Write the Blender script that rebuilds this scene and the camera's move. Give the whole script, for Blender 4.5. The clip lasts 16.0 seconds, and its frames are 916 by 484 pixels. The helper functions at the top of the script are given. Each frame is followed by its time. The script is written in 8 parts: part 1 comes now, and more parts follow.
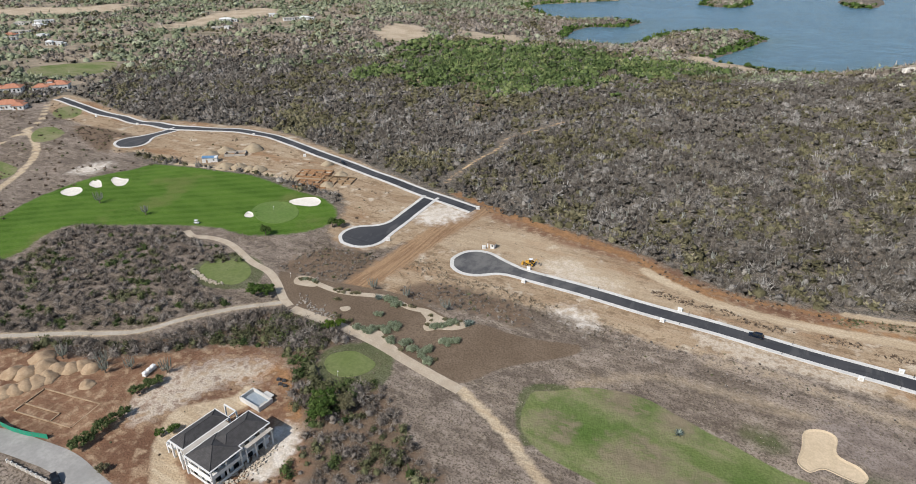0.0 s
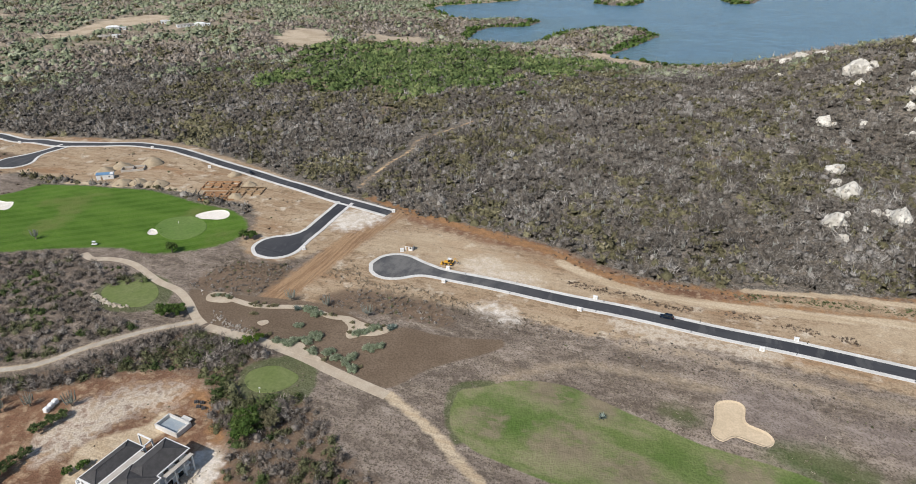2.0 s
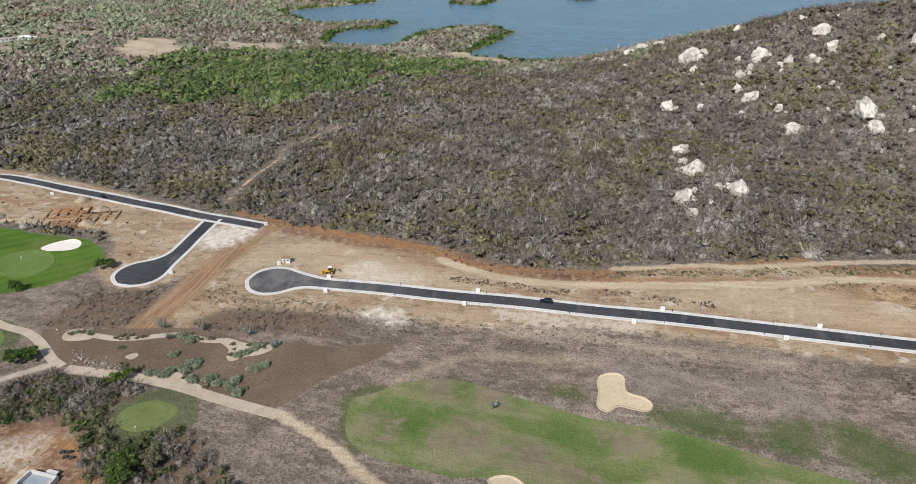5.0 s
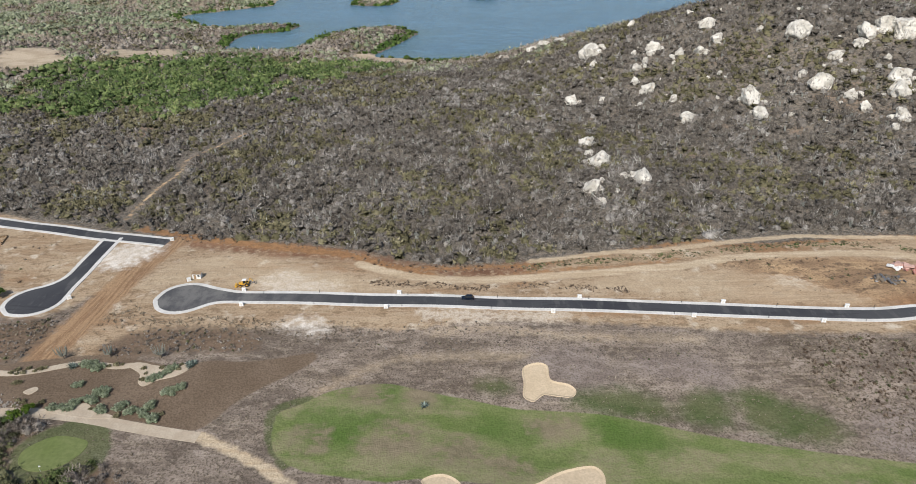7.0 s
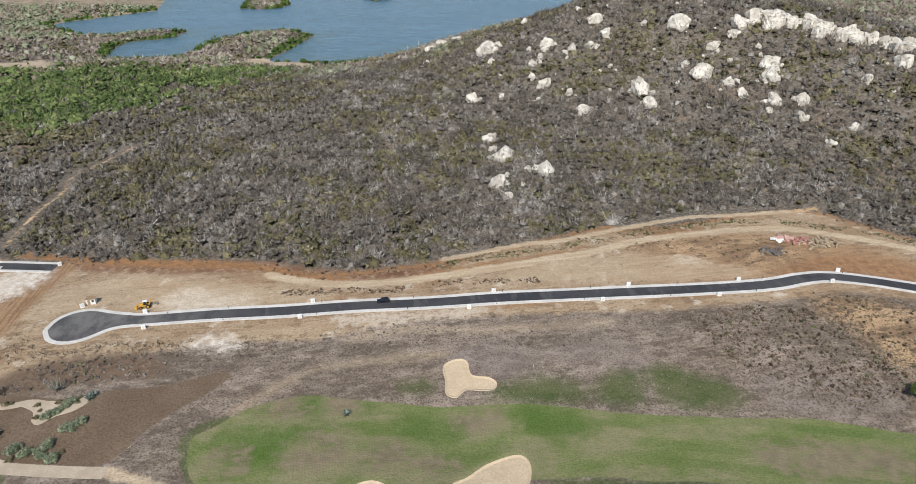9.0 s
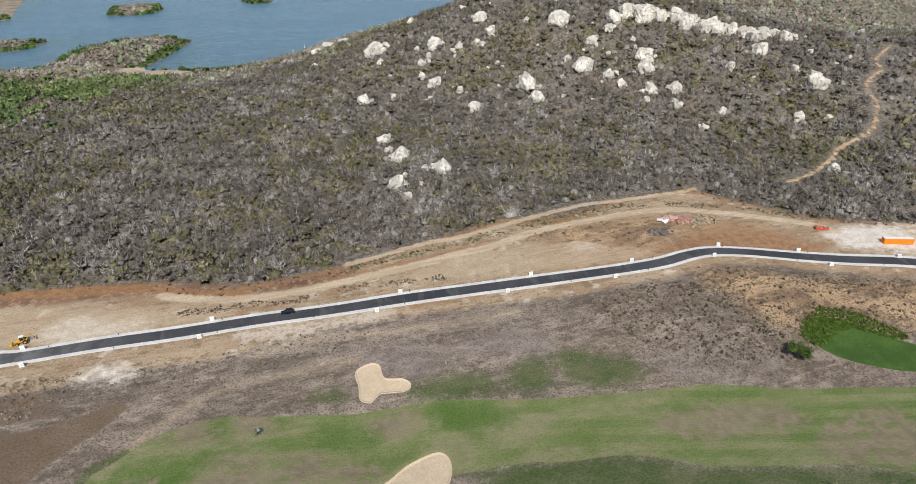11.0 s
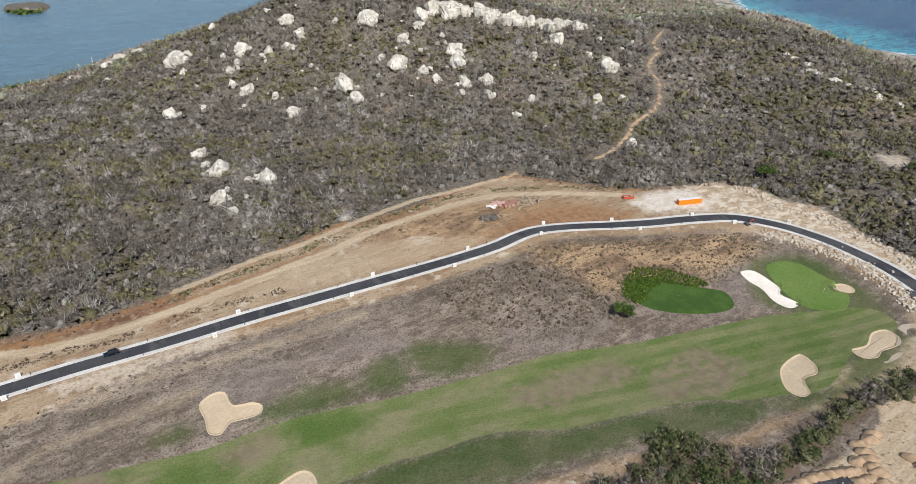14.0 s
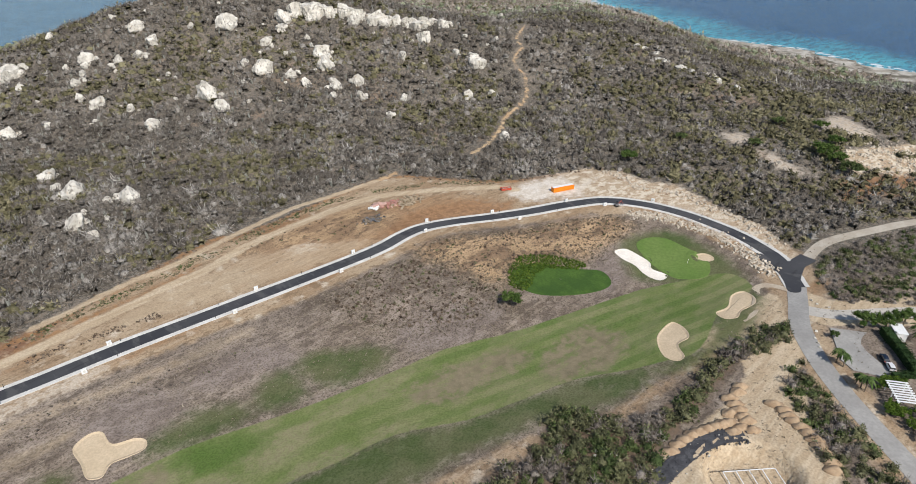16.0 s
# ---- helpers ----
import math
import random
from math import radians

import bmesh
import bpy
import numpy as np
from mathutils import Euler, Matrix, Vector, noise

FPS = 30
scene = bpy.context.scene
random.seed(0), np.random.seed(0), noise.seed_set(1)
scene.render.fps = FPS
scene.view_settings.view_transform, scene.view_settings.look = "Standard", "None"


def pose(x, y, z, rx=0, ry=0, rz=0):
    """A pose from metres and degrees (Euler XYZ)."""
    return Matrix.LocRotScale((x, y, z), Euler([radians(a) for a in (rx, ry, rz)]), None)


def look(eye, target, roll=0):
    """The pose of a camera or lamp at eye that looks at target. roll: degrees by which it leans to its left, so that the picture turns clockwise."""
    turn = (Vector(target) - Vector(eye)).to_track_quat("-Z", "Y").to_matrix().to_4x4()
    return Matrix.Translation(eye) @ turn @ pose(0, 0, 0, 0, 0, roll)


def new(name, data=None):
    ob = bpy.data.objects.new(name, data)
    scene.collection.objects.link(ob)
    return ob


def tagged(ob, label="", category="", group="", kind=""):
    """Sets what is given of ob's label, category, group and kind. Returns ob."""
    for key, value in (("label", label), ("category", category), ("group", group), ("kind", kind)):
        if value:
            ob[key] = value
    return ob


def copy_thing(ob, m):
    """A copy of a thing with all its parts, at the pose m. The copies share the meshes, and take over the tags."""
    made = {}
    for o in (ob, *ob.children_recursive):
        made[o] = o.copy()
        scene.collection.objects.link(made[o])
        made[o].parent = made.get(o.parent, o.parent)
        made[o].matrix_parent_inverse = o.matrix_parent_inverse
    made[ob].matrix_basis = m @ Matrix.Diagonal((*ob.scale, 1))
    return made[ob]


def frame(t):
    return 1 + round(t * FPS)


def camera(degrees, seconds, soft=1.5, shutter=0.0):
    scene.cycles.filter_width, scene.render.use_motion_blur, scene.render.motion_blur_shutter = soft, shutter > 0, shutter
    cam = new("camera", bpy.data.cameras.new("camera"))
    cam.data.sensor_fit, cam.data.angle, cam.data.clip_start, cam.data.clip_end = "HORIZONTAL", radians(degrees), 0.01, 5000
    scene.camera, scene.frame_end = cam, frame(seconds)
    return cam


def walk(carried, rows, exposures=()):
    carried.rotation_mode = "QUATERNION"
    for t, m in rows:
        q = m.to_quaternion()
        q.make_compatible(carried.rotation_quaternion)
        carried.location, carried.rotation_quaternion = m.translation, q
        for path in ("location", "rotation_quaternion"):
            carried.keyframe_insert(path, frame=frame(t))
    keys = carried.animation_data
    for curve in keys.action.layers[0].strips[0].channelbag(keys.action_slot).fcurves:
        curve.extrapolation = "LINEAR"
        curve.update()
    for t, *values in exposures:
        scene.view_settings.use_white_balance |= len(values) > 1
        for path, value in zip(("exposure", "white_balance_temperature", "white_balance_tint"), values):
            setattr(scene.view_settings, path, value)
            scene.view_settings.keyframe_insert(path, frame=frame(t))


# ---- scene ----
# the camera hangs in one place, 130 m above the new road, and turns to its right
cam = camera(70.86, 16.0, soft=0.9)
walk(cam, [
    (0.0, pose(0, 0, 130, 62.862, 0.569, 28.411)),
    (0.5, pose(0, 0, 130, 62.887, 0.559, 26.343)),
    (1.0, pose(0, 0, 130, 62.908, 0.552, 24.346)),
    (1.5, pose(0, 0, 130, 62.926, 0.548, 22.284)),
    (2.0, pose(0, 0, 130, 62.940, 0.546, 20.214)),
    (2.5, pose(0, 0, 130, 62.950, 0.546, 18.168)),
    (3.0, pose(0, 0, 130, 62.957, 0.548, 16.160)),
    (3.5, pose(0, 0, 130, 62.960, 0.551, 14.196)),
    (4.0, pose(0, 0, 130, 62.960, 0.556, 12.237)),
    (6.5, pose(0, 0, 130, 62.921, 0.586, 2.055)),
    (7.0, pose(0, 0, 130, 62.906, 0.592, 0.013)),
    (7.5, pose(0, 0, 130, 62.890, 0.597, -2.150)),
    (8.0, pose(0, 0, 130, 62.871, 0.601, -4.363)),
    (8.5, pose(0, 0, 130, 62.851, 0.603, -6.580)),
    (9.0, pose(0, 0, 130, 62.829, 0.604, -8.796)),
    (11.5, pose(0, 0, 130, 62.702, 0.574, -21.063)),
    (12.0, pose(0, 0, 130, 62.675, 0.559, -23.690)),
    (12.5, pose(0, 0, 130, 62.647, 0.541, -26.291)),
    (13.0, pose(0, 0, 130, 62.619, 0.518, -28.914)),
    (13.5, pose(0, 0, 130, 62.590, 0.492, -31.710)),
    (14.0, pose(0, 0, 130, 62.562, 0.461, -34.564)),
    (14.5, pose(0, 0, 130, 62.534, 0.425, -37.397)),
    (15.0, pose(0, 0, 130, 62.507, 0.384, -40.240)),
    (15.5, pose(0, 0, 130, 62.480, 0.337, -43.087)),
    (16.0, pose(0, 0, 130, 62.454, 0.286, -45.933)),
])

# ---- daylight ----
world = bpy.data.worlds.new("sky")
world.use_nodes = True
scene.world = world
sky = world.node_tree.nodes.new("ShaderNodeTexSky")
sky.sky_type, sky.sun_disc = "NISHITA", False
SUN_FROM = Vector((-0.29, -0.96, 0.0)).normalized()
SUN_HIGH = radians(44)
sky.sun_elevation, sky.sun_rotation = SUN_HIGH, math.atan2(SUN_FROM.x, SUN_FROM.y)
back = world.node_tree.nodes["Background"]
back.inputs["Strength"].default_value = 0.085
world.node_tree.links.new(sky.outputs["Color"], back.inputs["Color"])
sun_data = bpy.data.lights.new("sun", "SUN")
sun_data.energy, sun_data.angle, sun_data.color = 3.4, radians(0.5), (1.0, 0.965, 0.92)
sun = new("sun", sun_data)
sun.matrix_world = look(Vector((SUN_FROM.x * 300, SUN_FROM.y * 300, 300 * math.tan(SUN_HIGH))), (0, 0, 0))
scene.view_settings.exposure = 0.42


# ---- materials ----
class Nodes:
    """Short hand for a node material."""

    def __init__(self, name, rough=0.9, metal=0.0, spec=0.3):
        self.m = bpy.data.materials.new(name)
        self.m.use_nodes = True
        self.t = self.m.node_tree
        self.bsdf = self.t.nodes["Principled BSDF"]
        self.bsdf.inputs["Roughness"].default_value = rough
        self.bsdf.inputs["Metallic"].default_value = metal
        self.bsdf.inputs["Specular IOR Level"].default_value = spec
        geo = self.t.nodes.new("ShaderNodeNewGeometry")
        self.place, self.island = geo.outputs["Position"], geo.outputs["Random Per Island"]

    def link(self, a, b):
        self.t.links.new(a, b)

    def put(self, socket, v):
        if isinstance(v, bpy.types.NodeSocket):
            self.link(v, socket)
        elif isinstance(v, tuple) and len(v) == 3:
            socket.default_value = (*v, 1.0)
        else:
            socket.default_value = v

    def noise(self, scale, detail=4.0, stretch=None, rough=0.55):
        n = self.t.nodes.new("ShaderNodeTexNoise")
        n.inputs["Scale"].default_value, n.inputs["Detail"].default_value, n.inputs["Roughness"].default_value = scale, detail, rough
        if stretch:
            mp = self.t.nodes.new("ShaderNodeMapping")
            mp.inputs["Scale"].default_value, mp.inputs["Rotation"].default_value = stretch[:3], (0, 0, stretch[3] if len(stretch) > 3 else 0)
            self.link(self.place, mp.inputs["Vector"])
            self.link(mp.outputs[0], n.inputs["Vector"])
        else:
            self.link(self.place, n.inputs["Vector"])
        return n.outputs["Fac"]

    def calc(self, op, a, b=0.0, c=0.0, clamp=False):
        n = self.t.nodes.new("ShaderNodeMath")
        n.operation, n.use_clamp = op, clamp
        for i, v in enumerate((a, b, c)):
            self.put(n.inputs[i], v)
        return n.outputs[0]

    def span(self, v, lo, hi, to0=0.0, to1=1.0):
        n = self.t.nodes.new("ShaderNodeMapRange")
        n.interpolation_type = "SMOOTHSTEP"
        for i, x in enumerate((v, lo, hi, to0, to1)):
            self.put(n.inputs[i], x)
        return n.outputs[0]

    def mix(self, f, a, b, how="MIX"):
        n = self.t.nodes.new("ShaderNodeMix")
        n.data_type, n.blend_type = "RGBA", how
        self.put(n.inputs[0], f), self.put(n.inputs[6], a), self.put(n.inputs[7], b)
        return n.outputs[2]

    def attr(self, name):
        n = self.t.nodes.new("ShaderNodeAttribute")
        n.attribute_name = name
        return n.outputs["Fac"]

    def random(self):
        return self.t.nodes.new("ShaderNodeObjectInfo").outputs["Random"]

    def bump(self, height, strength=0.4, distance=0.2):
        n = self.t.nodes.new("ShaderNodeBump")
        n.inputs["Strength"].default_value, n.inputs["Distance"].default_value = strength, distance
        self.link(height, n.inputs["Height"])
        self.link(n.outputs[0], self.bsdf.inputs["Normal"])

    def colour(self, c):
        self.put(self.bsdf.inputs["Base Color"], c)
        return self.m


def speckled(name, a, b, scale, rough=0.9, metal=0.0, fine=None, bump=0.0, spec=0.3):
    """Two tones mixed by a large and a small noise."""
    n = Nodes(name, rough, metal, spec)
    c = n.mix(n.span(n.noise(scale), 0.35, 0.65), a, b)
    grain = n.noise(fine or scale * 9, 3)
    c = n.mix(n.span(grain, 0.3, 0.7, 0.0, 0.45), c, tuple(v * 0.62 for v in a))
    if bump:
        n.bump(grain, bump)
    return n.colour(c)


def foliage(name, dark, light, dry, rough=0.85, soft=1.0):
    """Leaves and twigs: the tint follows the plant, with a spread from leaf to leaf and a fine speckle."""
    n = Nodes(name, rough, 0.0, 0.15)
    tint = n.attr("tint")
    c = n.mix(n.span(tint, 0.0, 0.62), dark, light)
    c = n.mix(n.span(tint, 0.62, 0.95), c, dry)
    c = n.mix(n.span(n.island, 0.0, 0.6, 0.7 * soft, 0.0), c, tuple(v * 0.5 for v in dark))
    c = n.mix(n.span(n.island, 0.75, 1.0, 0.0, 0.5 * soft), c, dry)
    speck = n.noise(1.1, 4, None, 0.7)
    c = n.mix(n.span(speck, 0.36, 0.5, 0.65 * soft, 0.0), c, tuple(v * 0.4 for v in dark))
    c = n.mix(n.span(speck, 0.55, 0.68, 0.0, 0.5 * soft), c, dry)
    n.bump(speck, 0.9, 0.5)
    return n.colour(c)


def ground_material():
    n = Nodes("open_ground", 0.95, 0.0, 0.15)
    big, mid, fine, grit = n.noise(0.012, 5), n.noise(0.06, 5), n.noise(0.35, 5), n.noise(1.6, 4)
    mottle = n.noise(0.035, 6, (1.0, 2.2, 1.0, 0.1), 0.62)

    ragged = n.calc("ADD", n.calc("MULTIPLY", fine, 0.55), n.calc("MULTIPLY", mid, 0.45))

    def zone(c, name, paint, edge=2.0, wander=3.0, most=1.0, broken=None):
        d = n.calc("ADD", n.attr(name), n.calc("MULTIPLY", n.calc("SUBTRACT", ragged if wander > 4 else fine, 0.5), wander * 2.4))
        f = n.span(d, -edge, edge, most, 0.0)
        if broken is not None:
            f = n.calc("MULTIPLY", f, broken)
        return n.mix(f, c, paint)

    def tone(a, b, by, lo=0.35, hi=0.65):
        return n.mix(n.span(by, lo, hi), a, b)

    # stony soil under the scrub
    speck = n.noise(3.2, 3, None, 0.7)
    streak = n.noise(0.55, 5, (0.10, 1.0, 1.0, -0.06), 0.6)
    ruts = n.noise(0.8, 4, (1.0, 0.06, 1.0, -0.42), 0.6)
    c = tone((0.150, 0.124, 0.098), (0.225, 0.186, 0.146), mid)
    c = n.mix(n.span(fine, 0.52, 0.72, 0, 0.7), c, (0.29, 0.235, 0.175))
    c = n.mix(n.span(n.noise(0.02, 3), 0.58, 0.70, 0, 0.5), c, (0.31, 0.20, 0.125))
    c = n.mix(n.span(n.noise(0.55, 6, None, 0.72), 0.44, 0.56, 0.0, 0.85), c, (0.068, 0.062, 0.048))
    c = n.mix(n.span(n.noise(1.5, 5, None, 0.75), 0.52, 0.62, 0.0, 0.7), c, (0.36, 0.335, 0.295))
    # dry rough south of the road
    rough = tone((0.270, 0.218, 0.175), (0.155, 0.122, 0.096), mottle)
    rough = n.mix(n.span(n.noise(0.022, 5, (0.5, 1.6, 1, 0.05), 0.6), 0.50, 0.64, 0, 0.7), rough, (0.34, 0.275, 0.225))
    rough = n.mix(n.span(n.noise(0.03, 5, (0.5, 1.4, 1, 0.3), 0.6), 0.54, 0.66, 0, 0.6), rough, (0.14, 0.105, 0.075))
    rough = n.mix(n.span(fine, 0.50, 0.70, 0, 0.6), rough, (0.35, 0.29, 0.225))
    rough = n.mix(n.span(grit, 0.48, 0.66, 0, 0.75), rough, (0.105, 0.085, 0.062))
    rough = n.mix(n.span(streak, 0.54, 0.68, 0, 0.45), rough, (0.38, 0.315, 0.24))
    clods = n.noise(0.16, 6, (1.0, 1.7, 1.0, 0.15), 0.68)
    rough = n.mix(n.span(clods, 0.50, 0.62, 0, 0.7), rough, (0.115, 0.090, 0.070))
    rough = n.mix(n.span(clods, 0.44, 0.32, 0, 0.6), rough, (0.40, 0.335, 0.275))
    c = zone(c, "rough", rough, 4, 5)
    far = tone((0.38, 0.31, 0.23), (0.22, 0.19, 0.13), mid)
    mauve = tone((0.275, 0.228, 0.198), (0.205, 0.165, 0.140), clods, 0.40, 0.60)
    c = zone(c, "mauve", n.mix(n.span(grit, 0.50, 0.66, 0, 0.5), mauve, (0.13, 0.104, 0.085)), 4.0, 7, 0.85)
    c = zone(c, "suburb", far, 40, 40)
    tan = tone((0.43, 0.325, 0.215), (0.325, 0.225, 0.138), mottle)
    tan = n.mix(n.span(streak, 0.50, 0.66, 0, 0.5), tan, (0.48, 0.385, 0.27))
    tan = n.mix(n.span(n.noise(0.045, 4, (0.4, 1.3, 1, 0.0)), 0.56, 0.68, 0, 0.7), tan, (0.29, 0.155, 0.075))
    tan = n.mix(n.span(n.noise(0.9, 5), 0.54, 0.68, 0, 0.6), tan, (0.19, 0.14, 0.088))
    tan = n.mix(n.span(n.noise(0.13, 5), 0.56, 0.70, 0, 0.8), tan, (0.60, 0.52, 0.41))
    tan = n.mix(n.span(clods, 0.53, 0.61, 0, 0.7), tan, (0.215, 0.145, 0.088))
    c = zone(c, "tan", tan, 2.0, 5)
    soil = tone((0.41, 0.27, 0.155), (0.295, 0.185, 0.105), streak)
    c = zone(c, "soil", n.mix(n.span(clods, 0.52, 0.60, 0, 0.7), soil, (0.20, 0.125, 0.075)), 5, 8, 0.85)
    rust = tone((0.36, 0.205, 0.105), (0.24, 0.13, 0.068), fine)
    c = zone(c, "rust", rust, 5, 7, 0.85)
    brush = tone((0.19, 0.13, 0.088), (0.12, 0.085, 0.058), fine)
    brush = n.mix(n.span(grit, 0.48, 0.64, 0, 0.7), brush, (0.27, 0.21, 0.15))
    c = zone(c, "brush", brush, 2.5, 4)
    c = zone(c, "fields", tone((0.54, 0.44, 0.32), (0.43, 0.34, 0.235), mid), 5, 45)
    c = zone(c, "coast", n.mix(n.span(n.noise(0.05, 6, None, 0.7), 0.46, 0.60), tone((0.56, 0.53, 0.47), (0.36, 0.325, 0.27), mid), (0.145, 0.13, 0.10)), 14, 40, 0.95)
    red = tone((0.25, 0.142, 0.085), (0.16, 0.085, 0.052), mid)
    red = n.mix(n.span(fine, 0.46, 0.70, 0, 0.85), red, (0.43, 0.31, 0.20))
    red = n.mix(n.span(streak, 0.52, 0.66, 0, 0.6), red, (0.22, 0.14, 0.085))
    c = zone(c, "red", red, 3, 5)
    c = zone(c, "cut", tone((0.36, 0.20, 0.095), (0.25, 0.13, 0.06), fine), 1.6, 3.0, 0.9)
    brown = tone((0.50, 0.345, 0.20), (0.27, 0.178, 0.108), mottle, 0.42, 0.58)
    brown = n.mix(n.span(clods, 0.52, 0.60, 0, 0.75), brown, (0.135, 0.092, 0.062))
    brown = n.mix(n.span(n.noise(0.07, 5), 0.54, 0.62, 0, 0.8), brown, (0.47, 0.325, 0.185))
    brown = n.mix(n.span(grit, 0.5, 0.68, 0, 0.7), brown, (0.12, 0.085, 0.05))
    c = zone(c, "drybank", brown, 6, 8, 0.9)
    haul = tone((0.36, 0.235, 0.135), (0.25, 0.15, 0.085), ruts, 0.42, 0.6)
    haul = n.mix(n.span(ruts, 0.58, 0.7, 0, 0.7), haul, (0.46, 0.345, 0.225))
    c = zone(c, "haul", haul, 1.6, 2.0)
    pale = tone((0.66, 0.585, 0.485), (0.47, 0.375, 0.275), fine)
    c = zone(c, "pale", pale, 3.0, 16, 0.95, n.span(fine, 0.34, 0.52, 0.25, 1.0))
    c = zone(c, "chalk", tone((0.74, 0.68, 0.60), (0.60, 0.52, 0.42), fine), 5.0, 10, 0.95)
    c = zone(c, "lime", tone((0.74, 0.68, 0.60), (0.58, 0.50, 0.40), fine), 1.5, 2.5, 0.95)
    rock = tone((0.66, 0.575, 0.45), (0.44, 0.335, 0.225), clods, 0.42, 0.56)
    c = zone(c, "cutrock", n.mix(n.span(fine, 0.55, 0.66, 0, 0.8), rock, (0.30, 0.195, 0.115)), 2.0, 7, 0.95)
    c = zone(c, "trail", tone((0.62, 0.45, 0.265), (0.49, 0.325, 0.18), mid), 1.0, 3.0, 0.95)
    track = tone((0.58, 0.47, 0.33), (0.47, 0.36, 0.235), streak)
    c = zone(c, "faint", track, 3.0, 4.0, 0.55)
    c = zone(c, "track", track, 0.8, 1.3, 0.95)
    mulch = tone((0.150, 0.108, 0.073), (0.185, 0.136, 0.095), mid)
    mulch = n.mix(n.span(grit, 0.5, 0.7, 0, 0.4), mulch, (0.12, 0.088, 0.06))
    c = zone(c, "mulch", mulch, 0.5, 0.6)

    def stripes(turn, scale):
        s = n.t.nodes.new("ShaderNodeTexWave")
        s.inputs["Scale"].default_value, s.inputs["Distortion"].default_value = scale, 1.2
        s.inputs["Detail Scale"].default_value = 0.05
        mp = n.t.nodes.new("ShaderNodeMapping")
        mp.inputs["Rotation"].default_value = (0, 0, turn)
        n.link(n.place, mp.inputs["Vector"])
        n.link(mp.outputs[0], s.inputs["Vector"])
        return s.outputs["Fac"]

    lush = tone((0.058, 0.120, 0.012), (0.092, 0.165, 0.022), mottle)
    lush = n.mix(n.span(stripes(0.9, 0.05), 0.3, 0.7, 0, 0.35), lush, (0.118, 0.19, 0.038))
    lush = n.mix(n.span(n.noise(0.03, 4), 0.56, 0.70, 0, 0.55), lush, (0.17, 0.175, 0.06))
    c = zone(c, "lush", lush, 1.2, 1.5)
    thin = tone((0.130, 0.172, 0.050), (0.190, 0.208, 0.086), mid)
    axes = n.t.nodes.new("ShaderNodeSeparateXYZ")
    n.link(n.place, axes.inputs[0])
    mown = n.calc("MULTIPLY", n.span(stripes(-1.28, 0.05), 0.3, 0.7, 0, 0.8), n.span(axes.outputs[0], 60.0, 170.0, 0.25, 1.0))
    thin = n.mix(mown, thin, (0.096, 0.150, 0.036))
    bare = n.calc("MULTIPLY", n.span(mottle, 0.44, 0.58), n.span(fine, 0.3, 0.6, 0.55, 1.0))
    bare = n.calc("MULTIPLY", bare, n.span(grit, 0.3, 0.55, 0.5, 1.0))
    bare = n.calc("MULTIPLY", bare, n.span(axes.outputs[0], 40.0, 170.0, 0.65, 0.3))
    thin = n.mix(bare, thin, (0.305, 0.255, 0.165))
    deep = tone((0.056, 0.092, 0.022), (0.110, 0.122, 0.052), mid)
    c = zone(c, "deep", deep, 4.0, 5, 0.85, n.span(mottle, 0.22, 0.40))
    c = zone(c, "fringe", deep, 0.8, 1.0, 0.8, n.span(mid, 0.25, 0.6, 0.55, 1.0))
    bald = tone((0.250, 0.195, 0.135), (0.165, 0.128, 0.088), fine)
    bald = n.mix(n.span(grit, 0.46, 0.62, 0, 0.5), bald, (0.31, 0.26, 0.18))
    vivid = tone((0.078, 0.135, 0.026), (0.105, 0.155, 0.040), mid)
    thin = zone(thin, "vivid", vivid, 4.0, 6, 0.9)
    thin = zone(thin, "bald", bald, 3.0, 9, 0.8, n.span(clods, 0.36, 0.52, 0.25, 1.0))
    c = zone(c, "thin", thin, 0.4, 0.3, 0.97)
    c = n.mix(n.span(grit, 0.38, 0.64, 0.0, 0.42), c, n.mix(1.0, c, (0.50, 0.48, 0.45), "MULTIPLY"))
    c = n.mix(n.span(speck, 0.52, 0.68, 0.0, 0.35), c, n.mix(1.0, c, (1.4, 1.38, 1.34), "MULTIPLY"))
    c = n.mix(n.span(big, 0.35, 0.65, 0.0, 0.18), c, n.mix(1.0, c, (0.72, 0.72, 0.74), "MULTIPLY"))
    n.bump(n.calc("ADD", grit, fine), 0.7, 0.35)
    return n.colour(c)


